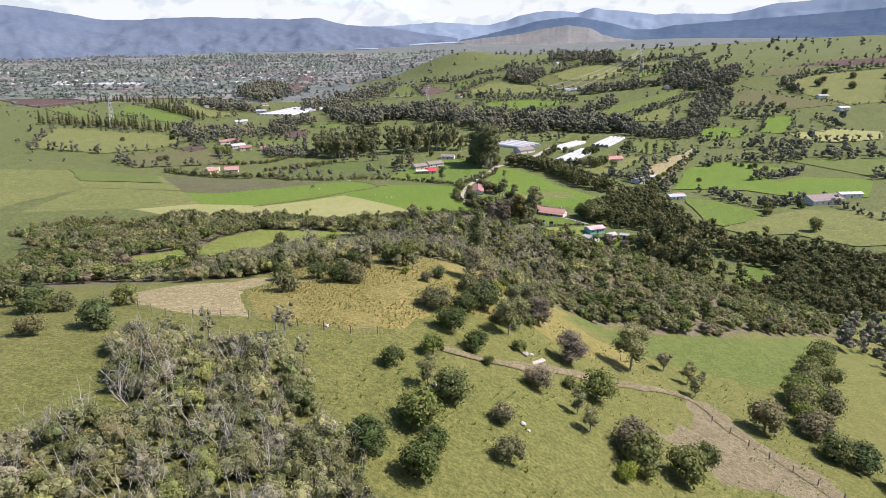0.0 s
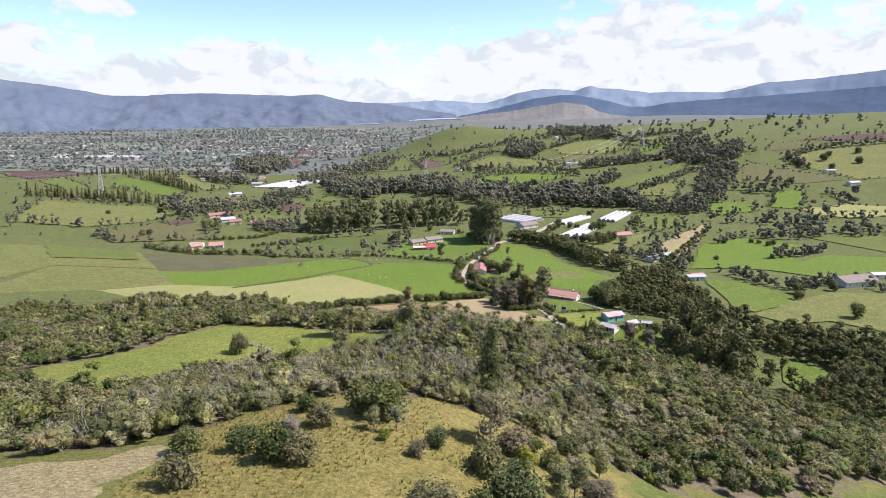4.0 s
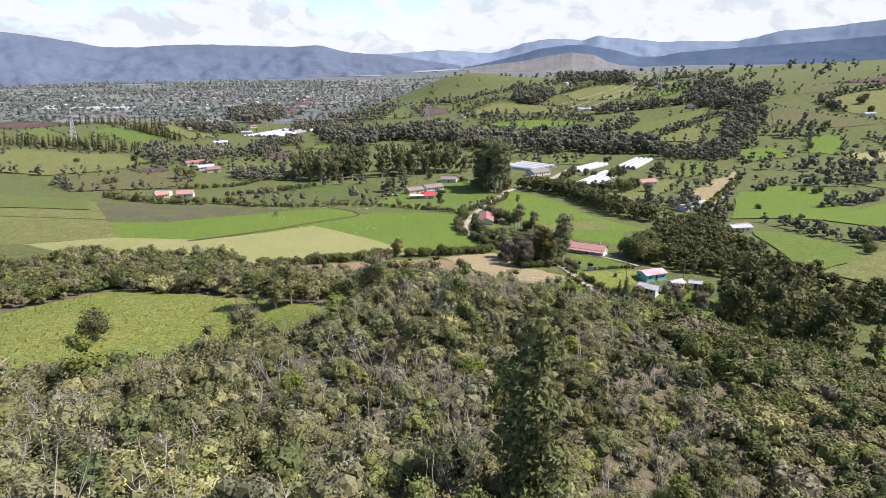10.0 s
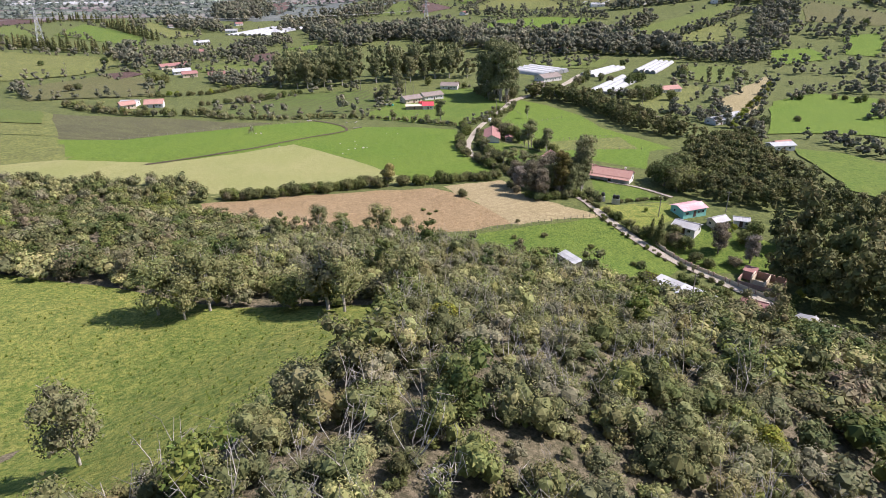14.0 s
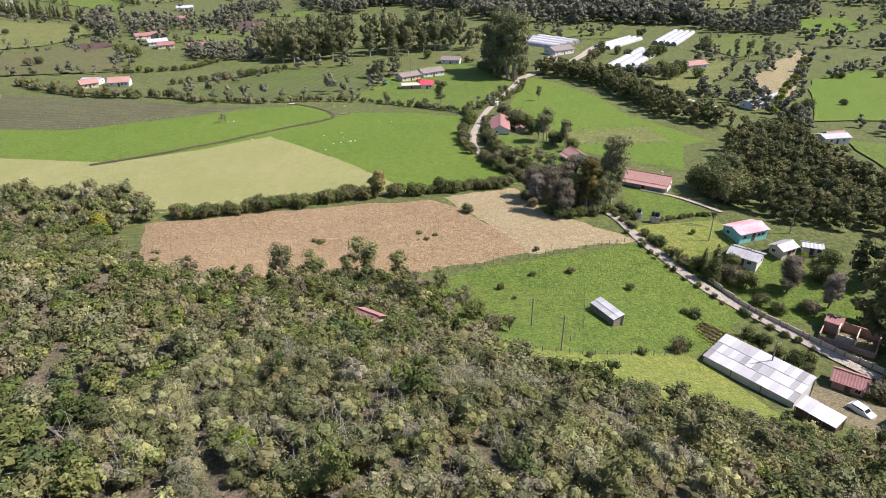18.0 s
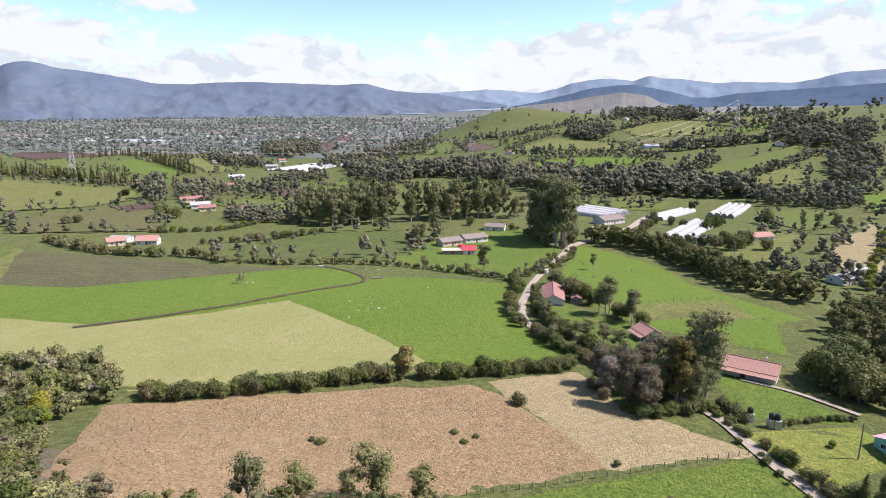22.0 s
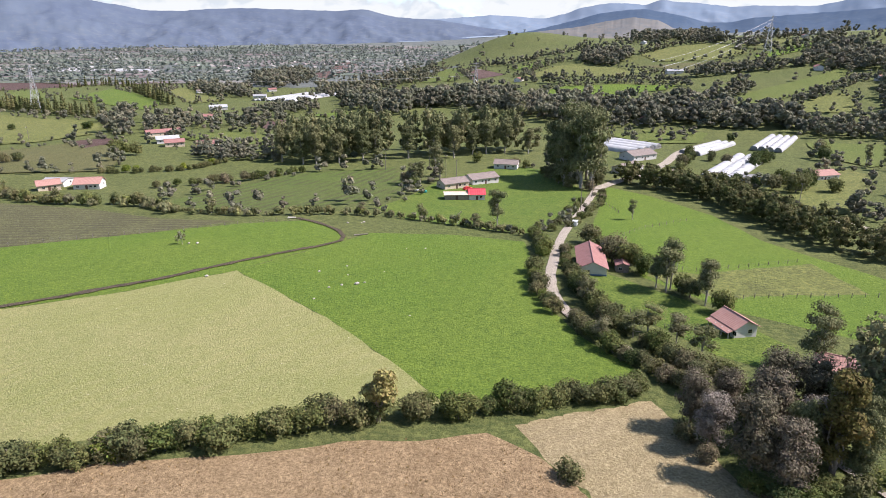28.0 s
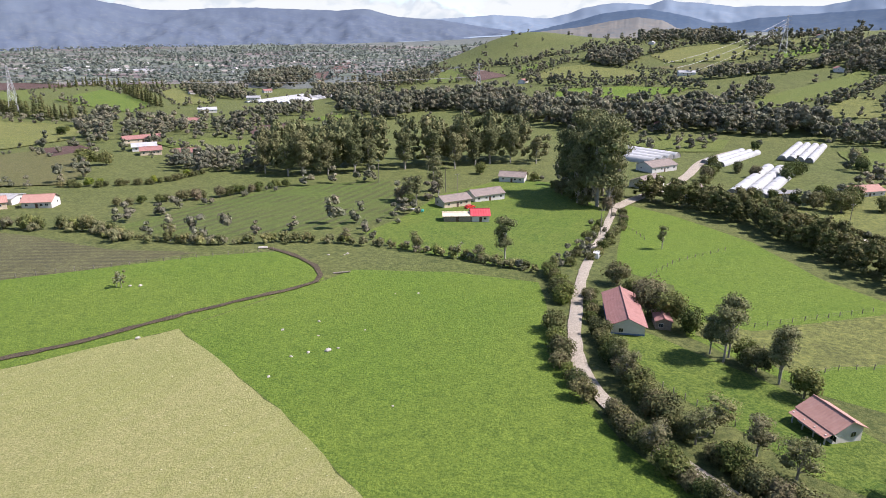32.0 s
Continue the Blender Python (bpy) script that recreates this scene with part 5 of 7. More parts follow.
# Base colours carry painted aerial haze on top of the slopes' own tone.
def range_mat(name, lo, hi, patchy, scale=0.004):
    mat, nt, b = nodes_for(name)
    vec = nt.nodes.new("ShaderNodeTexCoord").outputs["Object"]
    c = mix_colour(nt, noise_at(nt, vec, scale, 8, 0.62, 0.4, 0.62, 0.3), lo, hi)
    # Patches thicken low down: foot-slope fields and base haze, both as colour.
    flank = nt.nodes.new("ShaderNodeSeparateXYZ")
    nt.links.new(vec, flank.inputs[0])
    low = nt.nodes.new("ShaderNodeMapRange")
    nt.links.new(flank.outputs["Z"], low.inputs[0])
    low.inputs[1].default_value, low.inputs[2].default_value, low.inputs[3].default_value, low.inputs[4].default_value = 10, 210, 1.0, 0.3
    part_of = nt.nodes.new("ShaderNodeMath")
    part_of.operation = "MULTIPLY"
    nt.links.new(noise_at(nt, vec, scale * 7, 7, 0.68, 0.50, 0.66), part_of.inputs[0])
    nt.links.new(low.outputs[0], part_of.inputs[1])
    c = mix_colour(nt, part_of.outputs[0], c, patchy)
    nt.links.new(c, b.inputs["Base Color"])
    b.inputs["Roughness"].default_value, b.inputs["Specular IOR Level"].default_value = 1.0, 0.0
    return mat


def mountain(skyline, dist, depth, base, material, label, rough=14.0, seed=0, power=1.25):
    """A range whose crest stands at the given bearings (degrees to the right) and rises (degrees above level)."""
    az, up = np.array(skyline, float).T
    a = np.linspace(az[0], az[-1], 330)
    e = np.interp(a, az, up)
    e = np.convolve(np.pad(e, 2, mode="edge"), (0.1, 0.24, 0.32, 0.24, 0.1), "valid") + 0.03 * np.array([noise.fractal(Vector((q * 1.7, seed, 0.5)), 0.8, 2.1, 4) for q in a])
    crest = FAR_EYE[2] + dist * np.tan(np.radians(e))
    rows, V = 34, []
    for k in range(rows):
        u = k / (rows - 1)
        r = dist - depth * (1 - u)
        z = base + (crest - base) * (u**power)
        for m in range(len(a)):
            x, y = FAR_EYE[0] + r * math.sin(math.radians(a[m])), FAR_EYE[1] + r * math.cos(math.radians(a[m]))
            w = noise.fractal(Vector((x * 0.0046 + seed, y * 0.0046, 0.3)), 0.8, 2.1, 6)
            V.append((x, y, z[m] + w * rough * (0.12 + 3.4 * u * (1 - u))))
    n = len(a)
    i, j = np.meshgrid(np.arange(rows - 1), np.arange(n - 1), indexing="ij")
    f = np.stack([i * n + j, i * n + j + 1, (i + 1) * n + j + 1, (i + 1) * n + j], -1).reshape(-1, 4)
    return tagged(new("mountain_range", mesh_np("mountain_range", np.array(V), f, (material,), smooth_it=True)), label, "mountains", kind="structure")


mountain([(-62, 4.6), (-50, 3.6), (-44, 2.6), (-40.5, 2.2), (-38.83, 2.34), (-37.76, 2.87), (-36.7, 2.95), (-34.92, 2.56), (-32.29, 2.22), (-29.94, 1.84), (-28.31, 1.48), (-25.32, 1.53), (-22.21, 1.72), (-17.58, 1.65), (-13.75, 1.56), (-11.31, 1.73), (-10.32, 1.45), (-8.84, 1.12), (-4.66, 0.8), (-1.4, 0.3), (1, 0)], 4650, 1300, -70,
         range_mat("hazed_wooded_range", (0.088, 0.112, 0.156), (0.100, 0.126, 0.166), (0.122, 0.142, 0.168)), "long wooded mountain range tinted haze blue beyond the valley", 30, 0, 1.35)
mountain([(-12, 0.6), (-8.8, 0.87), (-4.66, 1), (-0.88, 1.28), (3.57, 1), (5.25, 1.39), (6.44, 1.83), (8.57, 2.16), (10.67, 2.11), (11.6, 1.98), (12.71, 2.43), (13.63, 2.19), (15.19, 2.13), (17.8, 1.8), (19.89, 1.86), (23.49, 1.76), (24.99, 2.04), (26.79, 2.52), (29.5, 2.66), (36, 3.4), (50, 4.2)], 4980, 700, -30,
         range_mat("hazed_pale_range", (0.158, 0.208, 0.272), (0.176, 0.222, 0.280), (0.200, 0.230, 0.265)), "pale blue hazy mountains on the skyline", 24, 3.0)
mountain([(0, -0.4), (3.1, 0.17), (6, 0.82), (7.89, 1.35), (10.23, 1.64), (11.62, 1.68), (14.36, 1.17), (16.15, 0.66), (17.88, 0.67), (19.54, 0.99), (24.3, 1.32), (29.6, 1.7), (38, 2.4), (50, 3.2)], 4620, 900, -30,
         range_mat("hazed_blue_hills", (0.060, 0.090, 0.136), (0.074, 0.104, 0.148), (0.09, 0.118, 0.150)), "dark hills tinted haze blue before the skyline", 9, 6.0)
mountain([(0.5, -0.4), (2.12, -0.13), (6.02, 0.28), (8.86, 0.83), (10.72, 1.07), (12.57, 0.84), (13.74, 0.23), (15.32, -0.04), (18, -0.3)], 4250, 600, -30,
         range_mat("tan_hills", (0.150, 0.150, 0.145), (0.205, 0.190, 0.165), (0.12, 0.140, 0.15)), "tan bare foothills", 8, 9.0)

# lake and far town
for x, y, w, d in ((-60, 4420, 560, 150), (-560, 4100, 300, 90)):
    patch("lake", [(x - w / 2, y - d / 2), (x - w * 0.1, y - d * 0.6), (x + w / 2, y - d / 3), (x + w * 0.45, y + d / 2), (x - w * 0.4, y + d / 2)], M["lake"], "pale strip of distant lake water", 3.0, 60.0, 10.0, "lake")
r4 = np.random.default_rng(8)
town = bmesh.new()
for k in range(150):
    cx, cy = [(-420, 2500), (-900, 2050), (-1250, 1950), (-250, 3000), (-650, 2350), (-1500, 2350)][int(r4.integers(6))]
    x, y = cx + r4.normal() * 170, cy + r4.normal() * 190
    add_box(town, (r4.uniform(7, 16), r4.uniform(6, 10), r4.uniform(3, 5)), (x, y, z_at(x, y) + 2.5), 0.0, r4.uniform(0, 1.5))
town_me = bpy.data.meshes.new("distant_town")
town.to_mesh(town_me)
town.free()
town_me.materials.append(M["film_far"])
tagged(new("distant_town", town_me), "white and tan buildings of a distant town", "town", kind="stuff")

# ---------------------------------------------------------------- plants that stand apart
def grove(key, spots, s, tall=1.0, label="", group="", vary=0.15):
    for x, y, *own in spots:
        k = (own[0] if own else 1.0) * s * (1 + rng.uniform(-vary, vary))
        plant(key, x, y, k, tall * rng.uniform(0.9, 1.1), label, group)


# the cleared hilltop
grove("round", [(-1.2, 93.7, 0.57), (7, 97.4, 0.75), (-5.9, 62.5, 0.75), (-1.5, 81.5, 0.93), (-1.6, 67.3, 0.80), (-2.8, 52.2, 1.14), (-1.2, 48.4, 0.61), (-6.7, 45.8, 0.91), (-2.2, 44.4, 0.95), (3.6, 71.6, 0.80), (0.3, 58.3, 0.91), (5.6, 56.6, 0.57), (5.9, 50.3, 0.64), (11.1, 67.9, 0.80), (19.4, 72.3, 1.00), (21.2, 61.7, 1.18), (21.1, 57.6, 1.09), (26.6, 59.3, 1.14), (46.6, 80.5, 1.36), (2.2, 81.7, 0.98), (5.5, 86.6, 1.05), (0.7, 75.6, 0.80), (-38.5, 64.1, 0.93), (-49.1, 70.5, 0.70), (8, 83.5, 0.73)], 1.0, 0.92, group="trees on the cleared hill")
grove("bush", [(-13.2, 96.7, 1.00), (-16.3, 89.2, 1.28), (-13.5, 88.2, 1.21), (-9.5, 100.8, 1.48), (-6.6, 99.7, 1.66), (-8, 102.5, 1.24), (14.2, 106, 1.00), (-22.4, 83.4, 1.17), (-24.7, 90.5, 1.10), (-19.6, 91.1, 1.31), (-15.9, 102, 0.79), (-3.1, 91, 0.79), (5.1, 68.7, 0.55), (15.7, 71.9, 0.62), (32, 65.9, 1.03), (9.6, 76.5, 0.76), (-46.8, 71.5, 1.07), (11, 98, 0.90), (9.5, 101, 0.83), (19, 107.5, 0.55), (12.5, 88, 0.90)], 1.0, 1.0, group="shrubs on the cleared hill")
grove("darkbush", [(3.7, 91.2, 1.52), (34.2, 108.6, 1.17)], 1.0, 0.95, group="shrubs on the cleared hill")
grove("grey", [(4.4, 97.8, 0.95), (17.8, 103.9, 0.61), (-7.8, 95.8, 0.43), (-2, 59.5, 0.66), (16.2, 61.9, 0.59), (29.3, 90.4, 1.27), (36.7, 96.1, 0.68), (39.7, 92.8, 0.57), (39, 87.7, 0.55), (8.6, 80.3, 0.86), (10.5, 84, 0.73)], 1.0)
grove("purple", [(17.5, 80.4, 0.68), (14.3, 90.8, 0.65), (-15.8, 93.9, 0.31)], 1.0, 0.6)
grove("slim", [(15.4, 65.2, 0.45), (10.5, 90, 0.6), (12.5, 93, 0.55), (42, 98, 0.35), (42.5, 94, 0.35)], 1.0, 0.9)
grove("lime", [(18.3, 54.4, 0.8), (-33.5, 108, 0.8), (7.7, 94.7, 0.95), (-6.5, 93.2, 0.5), (-27.5, 103, 0.8), (27, 112.5, 0.5)], 1.0)
grove("bare", [(-5.4, 95.5, 0.9), (21.5, 65.5, 0.8), (-30, 62, 1.1), (-26, 63, 1.0), (-18.5, 66, 1.3), (-15, 59.5, 1.2), (-22, 44, 1.2), (-9.5, 45, 1.1), (-19, 42, 1.1), (-28, 41, 1.2), (-29.2, 130.3, 1.9), (-27.8, 129.4, 1.3), (-1, 126, 1.0), (-9, 111, 1.0), (-7, 110.2, 1.1), (6, 140, 1.0), (-18, 132, 1.0), (14, 128, 1.0), (-30, 118, 1.1), (18, 146, 1.1), (2, 150, 1.0), (-6, 140, 1.1), (-22, 104.5, 1.0)], 1.0, group="bare shrubs")
grove("round", [(-41, 75, 0.9), (-50, 71, 1.2), (-56, 74, 1.2), (-43.5, 60.5, 0.7)], 0.85, 0.95)
grove("round", [(59.7, 94, 1.41), (62, 98, 1.30), (66, 103.5, 1.30), (69.7, 109, 1.41), (73, 114, 1.30), (56, 87, 1.20), (55.6, 82.8, 1.30), (54.8, 76.5, 1.20), (58, 75, 1.20), (61, 71, 1.09), (78, 120, 1.30), (82, 125.5, 1.41), (66, 96, 1.09), (76, 112, 1.09)], 1.0, 0.95, group="tree line down the slope")
# the ridge and the meadow
grove("feather", [(6, 118.5, 1.3)], 1.0, 1.0, "lone feathery eucalyptus rising from the thicket", vary=0.0)
grove("round", [(-47.5, 173.4, 0.9), (-48, 172.4, 0.7)], 1.0, 1.5, "two-tiered dark tree alone in the meadow")
grove("grey", [(-22, 161, 0.85), (-24, 189.5, 1.3), (-27, 190, 1.25), (-29.5, 189, 1.1), (-22.5, 191.5, 1.2), (-26, 187.5, 1.0), (-10.5, 187, 1.3), (-8.5, 185.5, 1.0), (-9, 188.5, 1.1), (-3, 190, 0.9), (-38, 199, 0.8)], 1.0, 1.0, group="pale trees at the meadow edge")
grove("round", [(-46, 201, 0.9), (-60, 207, 1.0), (-54, 206, 0.9), (-15, 189, 0.9)], 1.0)
grove("lime", [(2, 172, 0.9), (-3, 216, 0.8), (-14, 205, 0.8), (12, 178, 0.7), (-30, 225, 0.9), (-82, 305, 1.6), (-78, 300, 1.5), (-86, 310, 1.4), (4, 138, 0.8), (-20, 135, 0.8), (14, 150, 0.7), (22, 160, 0.7), (-9, 132, 0.7)], 1.0)
grove("grey", [(-15.5, 284, 1.35), (-9, 285, 1.1), (-25, 279, 1.2), (-30, 273, 1.2), (-19, 282, 1.0), (12, 261.5, 0.6), (4, 272, 0.9), (0, 280, 0.9)], 1.0, 1.1, group="pale trees at the foot of the ridge")
grove("round", [(-22, 276, 0.8), (-18, 279, 1.0), (-12, 282, 0.9), (-6, 281, 0.8), (-27, 271, 0.9), (-33, 267, 0.8), (2, 274, 0.8), (6, 267, 0.9), (9, 261, 0.8), (-2, 275, 0.9), (-9, 276, 1.0), (-15, 272, 0.9)], 0.95, 1.0, group="trees at the foot of the ridge")
# hedge above the brown field
for x, y in along([(-68, 317), (-66, 315), (-55, 318), (-42, 323), (-30, 328.5), (-19, 332.5)], 1.5, 0.5):
    plant("bush" if rng.random() < 0.75 else "darkbush", x, y, rng.uniform(1.1, 1.75), rng.uniform(0.85, 1.2), "", "hedge above the brown field")
for x, y in along([(-16, 333.5), (-8, 335), (-2, 337), (10, 342), (20, 346)], 1.9, 0.6):
    plant("bush" if rng.random() < 0.6 else "darkbush", x, y, rng.uniform(1.1, 1.7), rng.uniform(0.85, 1.2), "", "hedge above the brown field")
plant("palm", -19, 332, 1.3, 1.0)
plant("darkbush", 6, 322, 1.25, 0.9, "dark green shrub alone in the stubble")
grove("bush", [(-28.3, 301, 0.75), (-30, 302, 0.6), (-4, 306, 0.5), (-2, 308, 0.55), (-6, 309, 0.5)], 1.0, 0.6)
# the big grove by the lane
grove("purple", [(25, 331, 1.25), (28, 325, 1.5), (31, 322.5, 1.35), (33, 333, 1.5), (29, 337, 1.3), (37, 329, 1.4), (24, 336, 1.1), (41, 338, 1.4), (37, 340, 1.4), (45, 340, 1.2)], 0.70, 1.05, group="grove beside the stubble")
grove("rust", [(37.5, 325, 1.25), (39, 328, 1.1)], 1.0)
grove("euca", [(41, 326, 0.58), (44, 330, 0.64), (46, 333, 0.64), (34, 327, 0.6), (43, 335, 0.64)], 1.0, 1.0, group="grove beside the stubble")
grove("slim", [(47, 336, 1.9), (51, 359, 1.1), (54, 362, 1.0)], 1.0)
grove("bush", [(24, 328.5, 1.1), (27, 322.5, 1.2), (30, 320, 1.3), (33, 321, 1.2), (36, 323, 1.3), (39.5, 323.5, 1.2), (22.5, 333, 1.1), (43, 326, 1.2), (47, 327, 1.3), (49, 325, 1.2), (45, 325.5, 1.0), (50, 322, 0.8)], 1.0)
# both sides of the lane
for line, gap, lo, hi in (([(14.5, 404), (15.5, 394), (17, 384), (20, 372), (24, 365), (29, 356), (33, 350)], 2.2, 1.2, 1.9), ([(16.5, 430), (15.5, 420), (14, 408)], 2.0, 0.7, 1.1), ([(6, 408), (6, 396), (7, 388), (9, 378)], 2.6, 1.0, 1.8), ([(12, 373), (15, 366), (19, 359), (24, 351.5), (30, 343), (36, 334.5)], 2.0, 1.0, 1.7), ([(26, 359), (31, 352), (37, 343.5), (42, 336)], 2.2, 1.0, 1.6), ([(8, 447), (9, 440), (10, 430), (8.5, 418)], 2.6, 1.0, 1.8), ([(21, 459), (25, 470), (31, 487), (37, 505), (42, 528)], 3.6, 0.7, 1.3), ([(14, 452), (19, 470), (25, 490), (32, 515)], 5.0, 0.7, 1.3), ([(46, 313), (51, 303.5), (56, 296.5), (61, 290.5), (67, 282.5), (74, 272.5)], 2.6, 0.35, 0.7), ([(50.5, 313), (54, 306), (59, 299.5)], 2.0, 0.8, 1.2), ([(43, 330), (46, 322), (47, 315)], 1.6, 0.5, 0.8)):
    for x, y in along(line, gap, 0.4):
        u = rng.random()
        plant("bush" if u < 0.55 else "darkbush" if u < 0.9 else "grey", x, y, rng.uniform(lo, hi) * (0.6 if u > 0.9 else 1), rng.uniform(0.85, 1.2), "", "shrubs along the lane")
grove("grey", [(26, 371, 1.1), (30, 366, 1.2), (33, 361, 1.2)], 1.0, 0.9)
grove("slim", [(35.5, 396, 1.25), (37, 398, 1.15), (34, 399, 1.0), (42, 388.5, 1.2), (43, 391, 1.0)], 1.0, 1.0, "tall open tree by the pasture edge")
grove("round", [(27, 418, 1.6), (30, 414, 1.7), (31.5, 418, 1.5), (33, 409, 1.3), (26, 428, 1.4), (29, 424, 1.6), (24, 438, 1.3), (40, 393, 1.2), (44, 384, 1.1), (39, 396, 1.0)], 1.0, 1.1, group="trees round the red-roofed house")
grove("slim", [(-3, 456, 1.35), (44, 477, 0.65), (86, 362, 0.9)], 1.0)
grove("bare", [(-89, 417, 1.2), (-90.5, 417.6, 0.9), (-16, 455, 1.6)], 1.0)
Mass().fill(FINE, list(along([(-122, 462), (-98, 459), (-87, 458), (-68, 464), (-55, 467), (-46, 466), (-34, 464), (-24, 459), (-14, 455), (-4, 449), (4, 446)], 1.7, 0.8)), 0.7, 1.5).build("hedge", "leaf_thicket", "uneven grey-olive hedge below the farm", "hedge")
Mass().fill(FINE, list(along([(-222, 500), (-184, 474), (-157, 466), (-136, 470), (-124, 465), (-112, 456)], 1.4, 1.3)), 1.0, 2.1).build("hedge", "leaf_thicket", "tall grey-olive hedge beside the ploughed field", "hedge")
grove("grey", [(-100, 460, 0.8), (-72, 463, 0.7), (-50, 467, 0.9), (-28, 461, 0.9), (-10, 453, 0.8), (-160, 467, 1.1), (-190, 478, 1.2), (-130, 468, 1.0)], 1.0)
for x, y in along([(-191, 541), (-171, 546), (-155, 557), (-148, 580)], 2.4, 0.8):
    plant("lime" if rng.random() < 0.5 else "darkbush", x, y, rng.uniform(1.0, 1.5), 1.0, "", "small trees along a field edge")
for x, y in along([(-147, 510), (-127, 525), (-112, 540), (-100, 560)], 4.0, 0.8):
    plant("round", x, y, rng.uniform(0.7, 1.2), 1.0, "", "small trees along the crop rows")
grove("euca", [(24, 567, 1.5), (27, 556, 1.55), (30, 548, 1.6), (34, 541, 1.55), (38, 540, 1.4), (35, 552, 1.6), (39, 562, 1.5), (31, 562, 1.6), (41, 574, 1.4), (43, 555, 1.3), (27, 546, 1.3)], 1.0, 1.0, "huge billowing eucalyptus above the lane", "eucalyptus stand above the lane", 0.2)
grove("round", [(22, 562, 1.6), (25, 551, 1.5), (29, 542, 1.4), (37, 536, 1.3), (42, 548, 1.6), (45, 562, 1.5), (20, 570, 1.3)], 1.0, 1.1)
grove("slim", [(-41, 536, 1.3), (-38, 540, 1.2), (-30, 548, 1.4), (-33, 560, 1.5)], 1.0)
grove("round", [(-43, 538, 1.5), (-40, 532, 1.2), (6, 597, 1.2), (12, 592, 1.3), (-14, 606, 1.3)], 1.0)
for x, y in along([(-124, 590), (-108, 581), (-90, 587), (-62, 612), (-30, 622), (0, 641), (20, 637)], 13, 2.0):
    plant("euca", x, y, rng.uniform(0.75, 1.1), rng.uniform(0.9, 1.15), "tall grey-green eucalyptus with a pale trunk", "eucalyptus along the wood's edge")
# round the plastic tunnels
grove("round", [(100, 556, 1.2), (94, 602, 1.3), (98, 610, 1.5), (132, 604, 1.4), (136, 612, 1.5), (141, 618, 1.6), (147, 622, 1.5), (108, 640, 1.3), (116, 624, 1.2), (178, 628, 1.7), (184, 640, 1.8), (188, 655, 1.6), (120, 612, 1.4), (104, 622, 1.3), (148, 690, 1.3), (90, 590, 1.2), (126, 556, 1.5), (112, 548, 1.2)], 1.0, 1.2, group="trees round the plastic tunnels")
grove("slim", [(196, 600, 1.2), (205, 596, 1.2), (214, 600, 1.1), (190, 608, 1.1)], 1.0, 1.1)
grove("lime", [(150, 462, 1.8), (155, 470, 1.9), (163, 484, 1.8), (172, 500, 1.9), (182, 516, 1.8), (192, 530, 1.9), (203, 548, 1.8), (214, 566, 1.9), (225, 584, 1.8)], 1.0, 1.0, "olive-yellow leafed round tree along a fallow strip", "olive trees along the fallow strip")
grove("round", [(512, 910, 2.2), (543, 883, 2.4), (576, 938, 2.4), (615, 924, 2.2), (413, 804, 2.0), (202, 337, 1.6), (200, 387, 1.5), (261, 517, 1.2), (260, 533, 1.2), (254, 529, 1.2), (193, 481, 0.8), (226, 396, 1.2), (470, 905, 1.8), (495, 860, 1.8), (530, 930, 1.8)], 1.0, 1.15)
# gardens in the valley
grove("cone", [(62, 297.5, 1.05), (60.5, 300, 0.7)], 1.0, 1.0)
grove("darkbush", [(64, 299, 1.5), (66.5, 296, 1.3), (60, 301, 1.4), (70, 289, 1.4), (73, 287, 1.2), (66, 299.5, 1.4)], 1.0)
grove("purple", [(78, 294, 0.75), (79.5, 296, 0.6), (85, 289, 0.7)], 1.0, 1.1)
grove("round", [(69, 295, 1.0), (67, 297, 0.9), (80, 287, 0.9), (88, 299, 1.1), (92, 304, 1.2), (73, 305, 0.8), (68, 302, 0.9)], 1.0)
grove("lime", [(84, 303, 0.8), (87, 306, 0.9), (57.5, 303.5, 0.8), (58, 294.5, 0.5), (63, 315, 0.5), (90, 270, 1.1), (94, 277, 1.2)], 1.0)
grove("bush", [(28.5, 294, 0.7), (20, 292, 0.55), (12.2, 285, 0.6), (41, 289.5, 0.75), (51, 283, 0.7), (43.8, 266.5, 1.4), (46, 268, 1.2), (36, 262, 0.6), (25, 256, 0.5), (14.7, 280, 0.35), (53, 282, 0.9), (62, 276, 1.1), (64, 274, 1.0), (66, 271, 0.9), (67.5, 268, 1.2), (69, 266, 0.9), (71, 269, 0.8), (22, 303, 0.45)], 1.0, group="shrubs in the paddock")
grove("bush", [(68, 243, 1.4), (71, 240, 1.5), (75, 240, 1.6), (78, 258, 1.6), (82, 262, 1.7), (80, 257, 1.5), (86, 266, 1.6), (90, 262, 1.8)], 1.0)
for x, y in along([(56.5, 321.5), (62, 324), (68, 326.5), (73, 327)], 1.5, 0.2):
    plant("bush", x, y, rng.uniform(0.45, 0.65), 1.0, "", "clipped hedge between gardens")
grove("round", [(78, 345, 2.0), (82, 352, 2.2), (80, 338, 1.8), (86, 345, 2.0), (76, 350, 1.6)], 1.0, 1.1, group="trees behind the long house")
grove("grey", [(83, 340, 1.5), (88, 355, 1.6)], 1.0)
for x, y in along([(104, 541), (111, 525), (121, 500)], 2.2, 0.2):
    plant("darkbush", x, y, 0.95, 0.9, "", "clipped dark hedge")
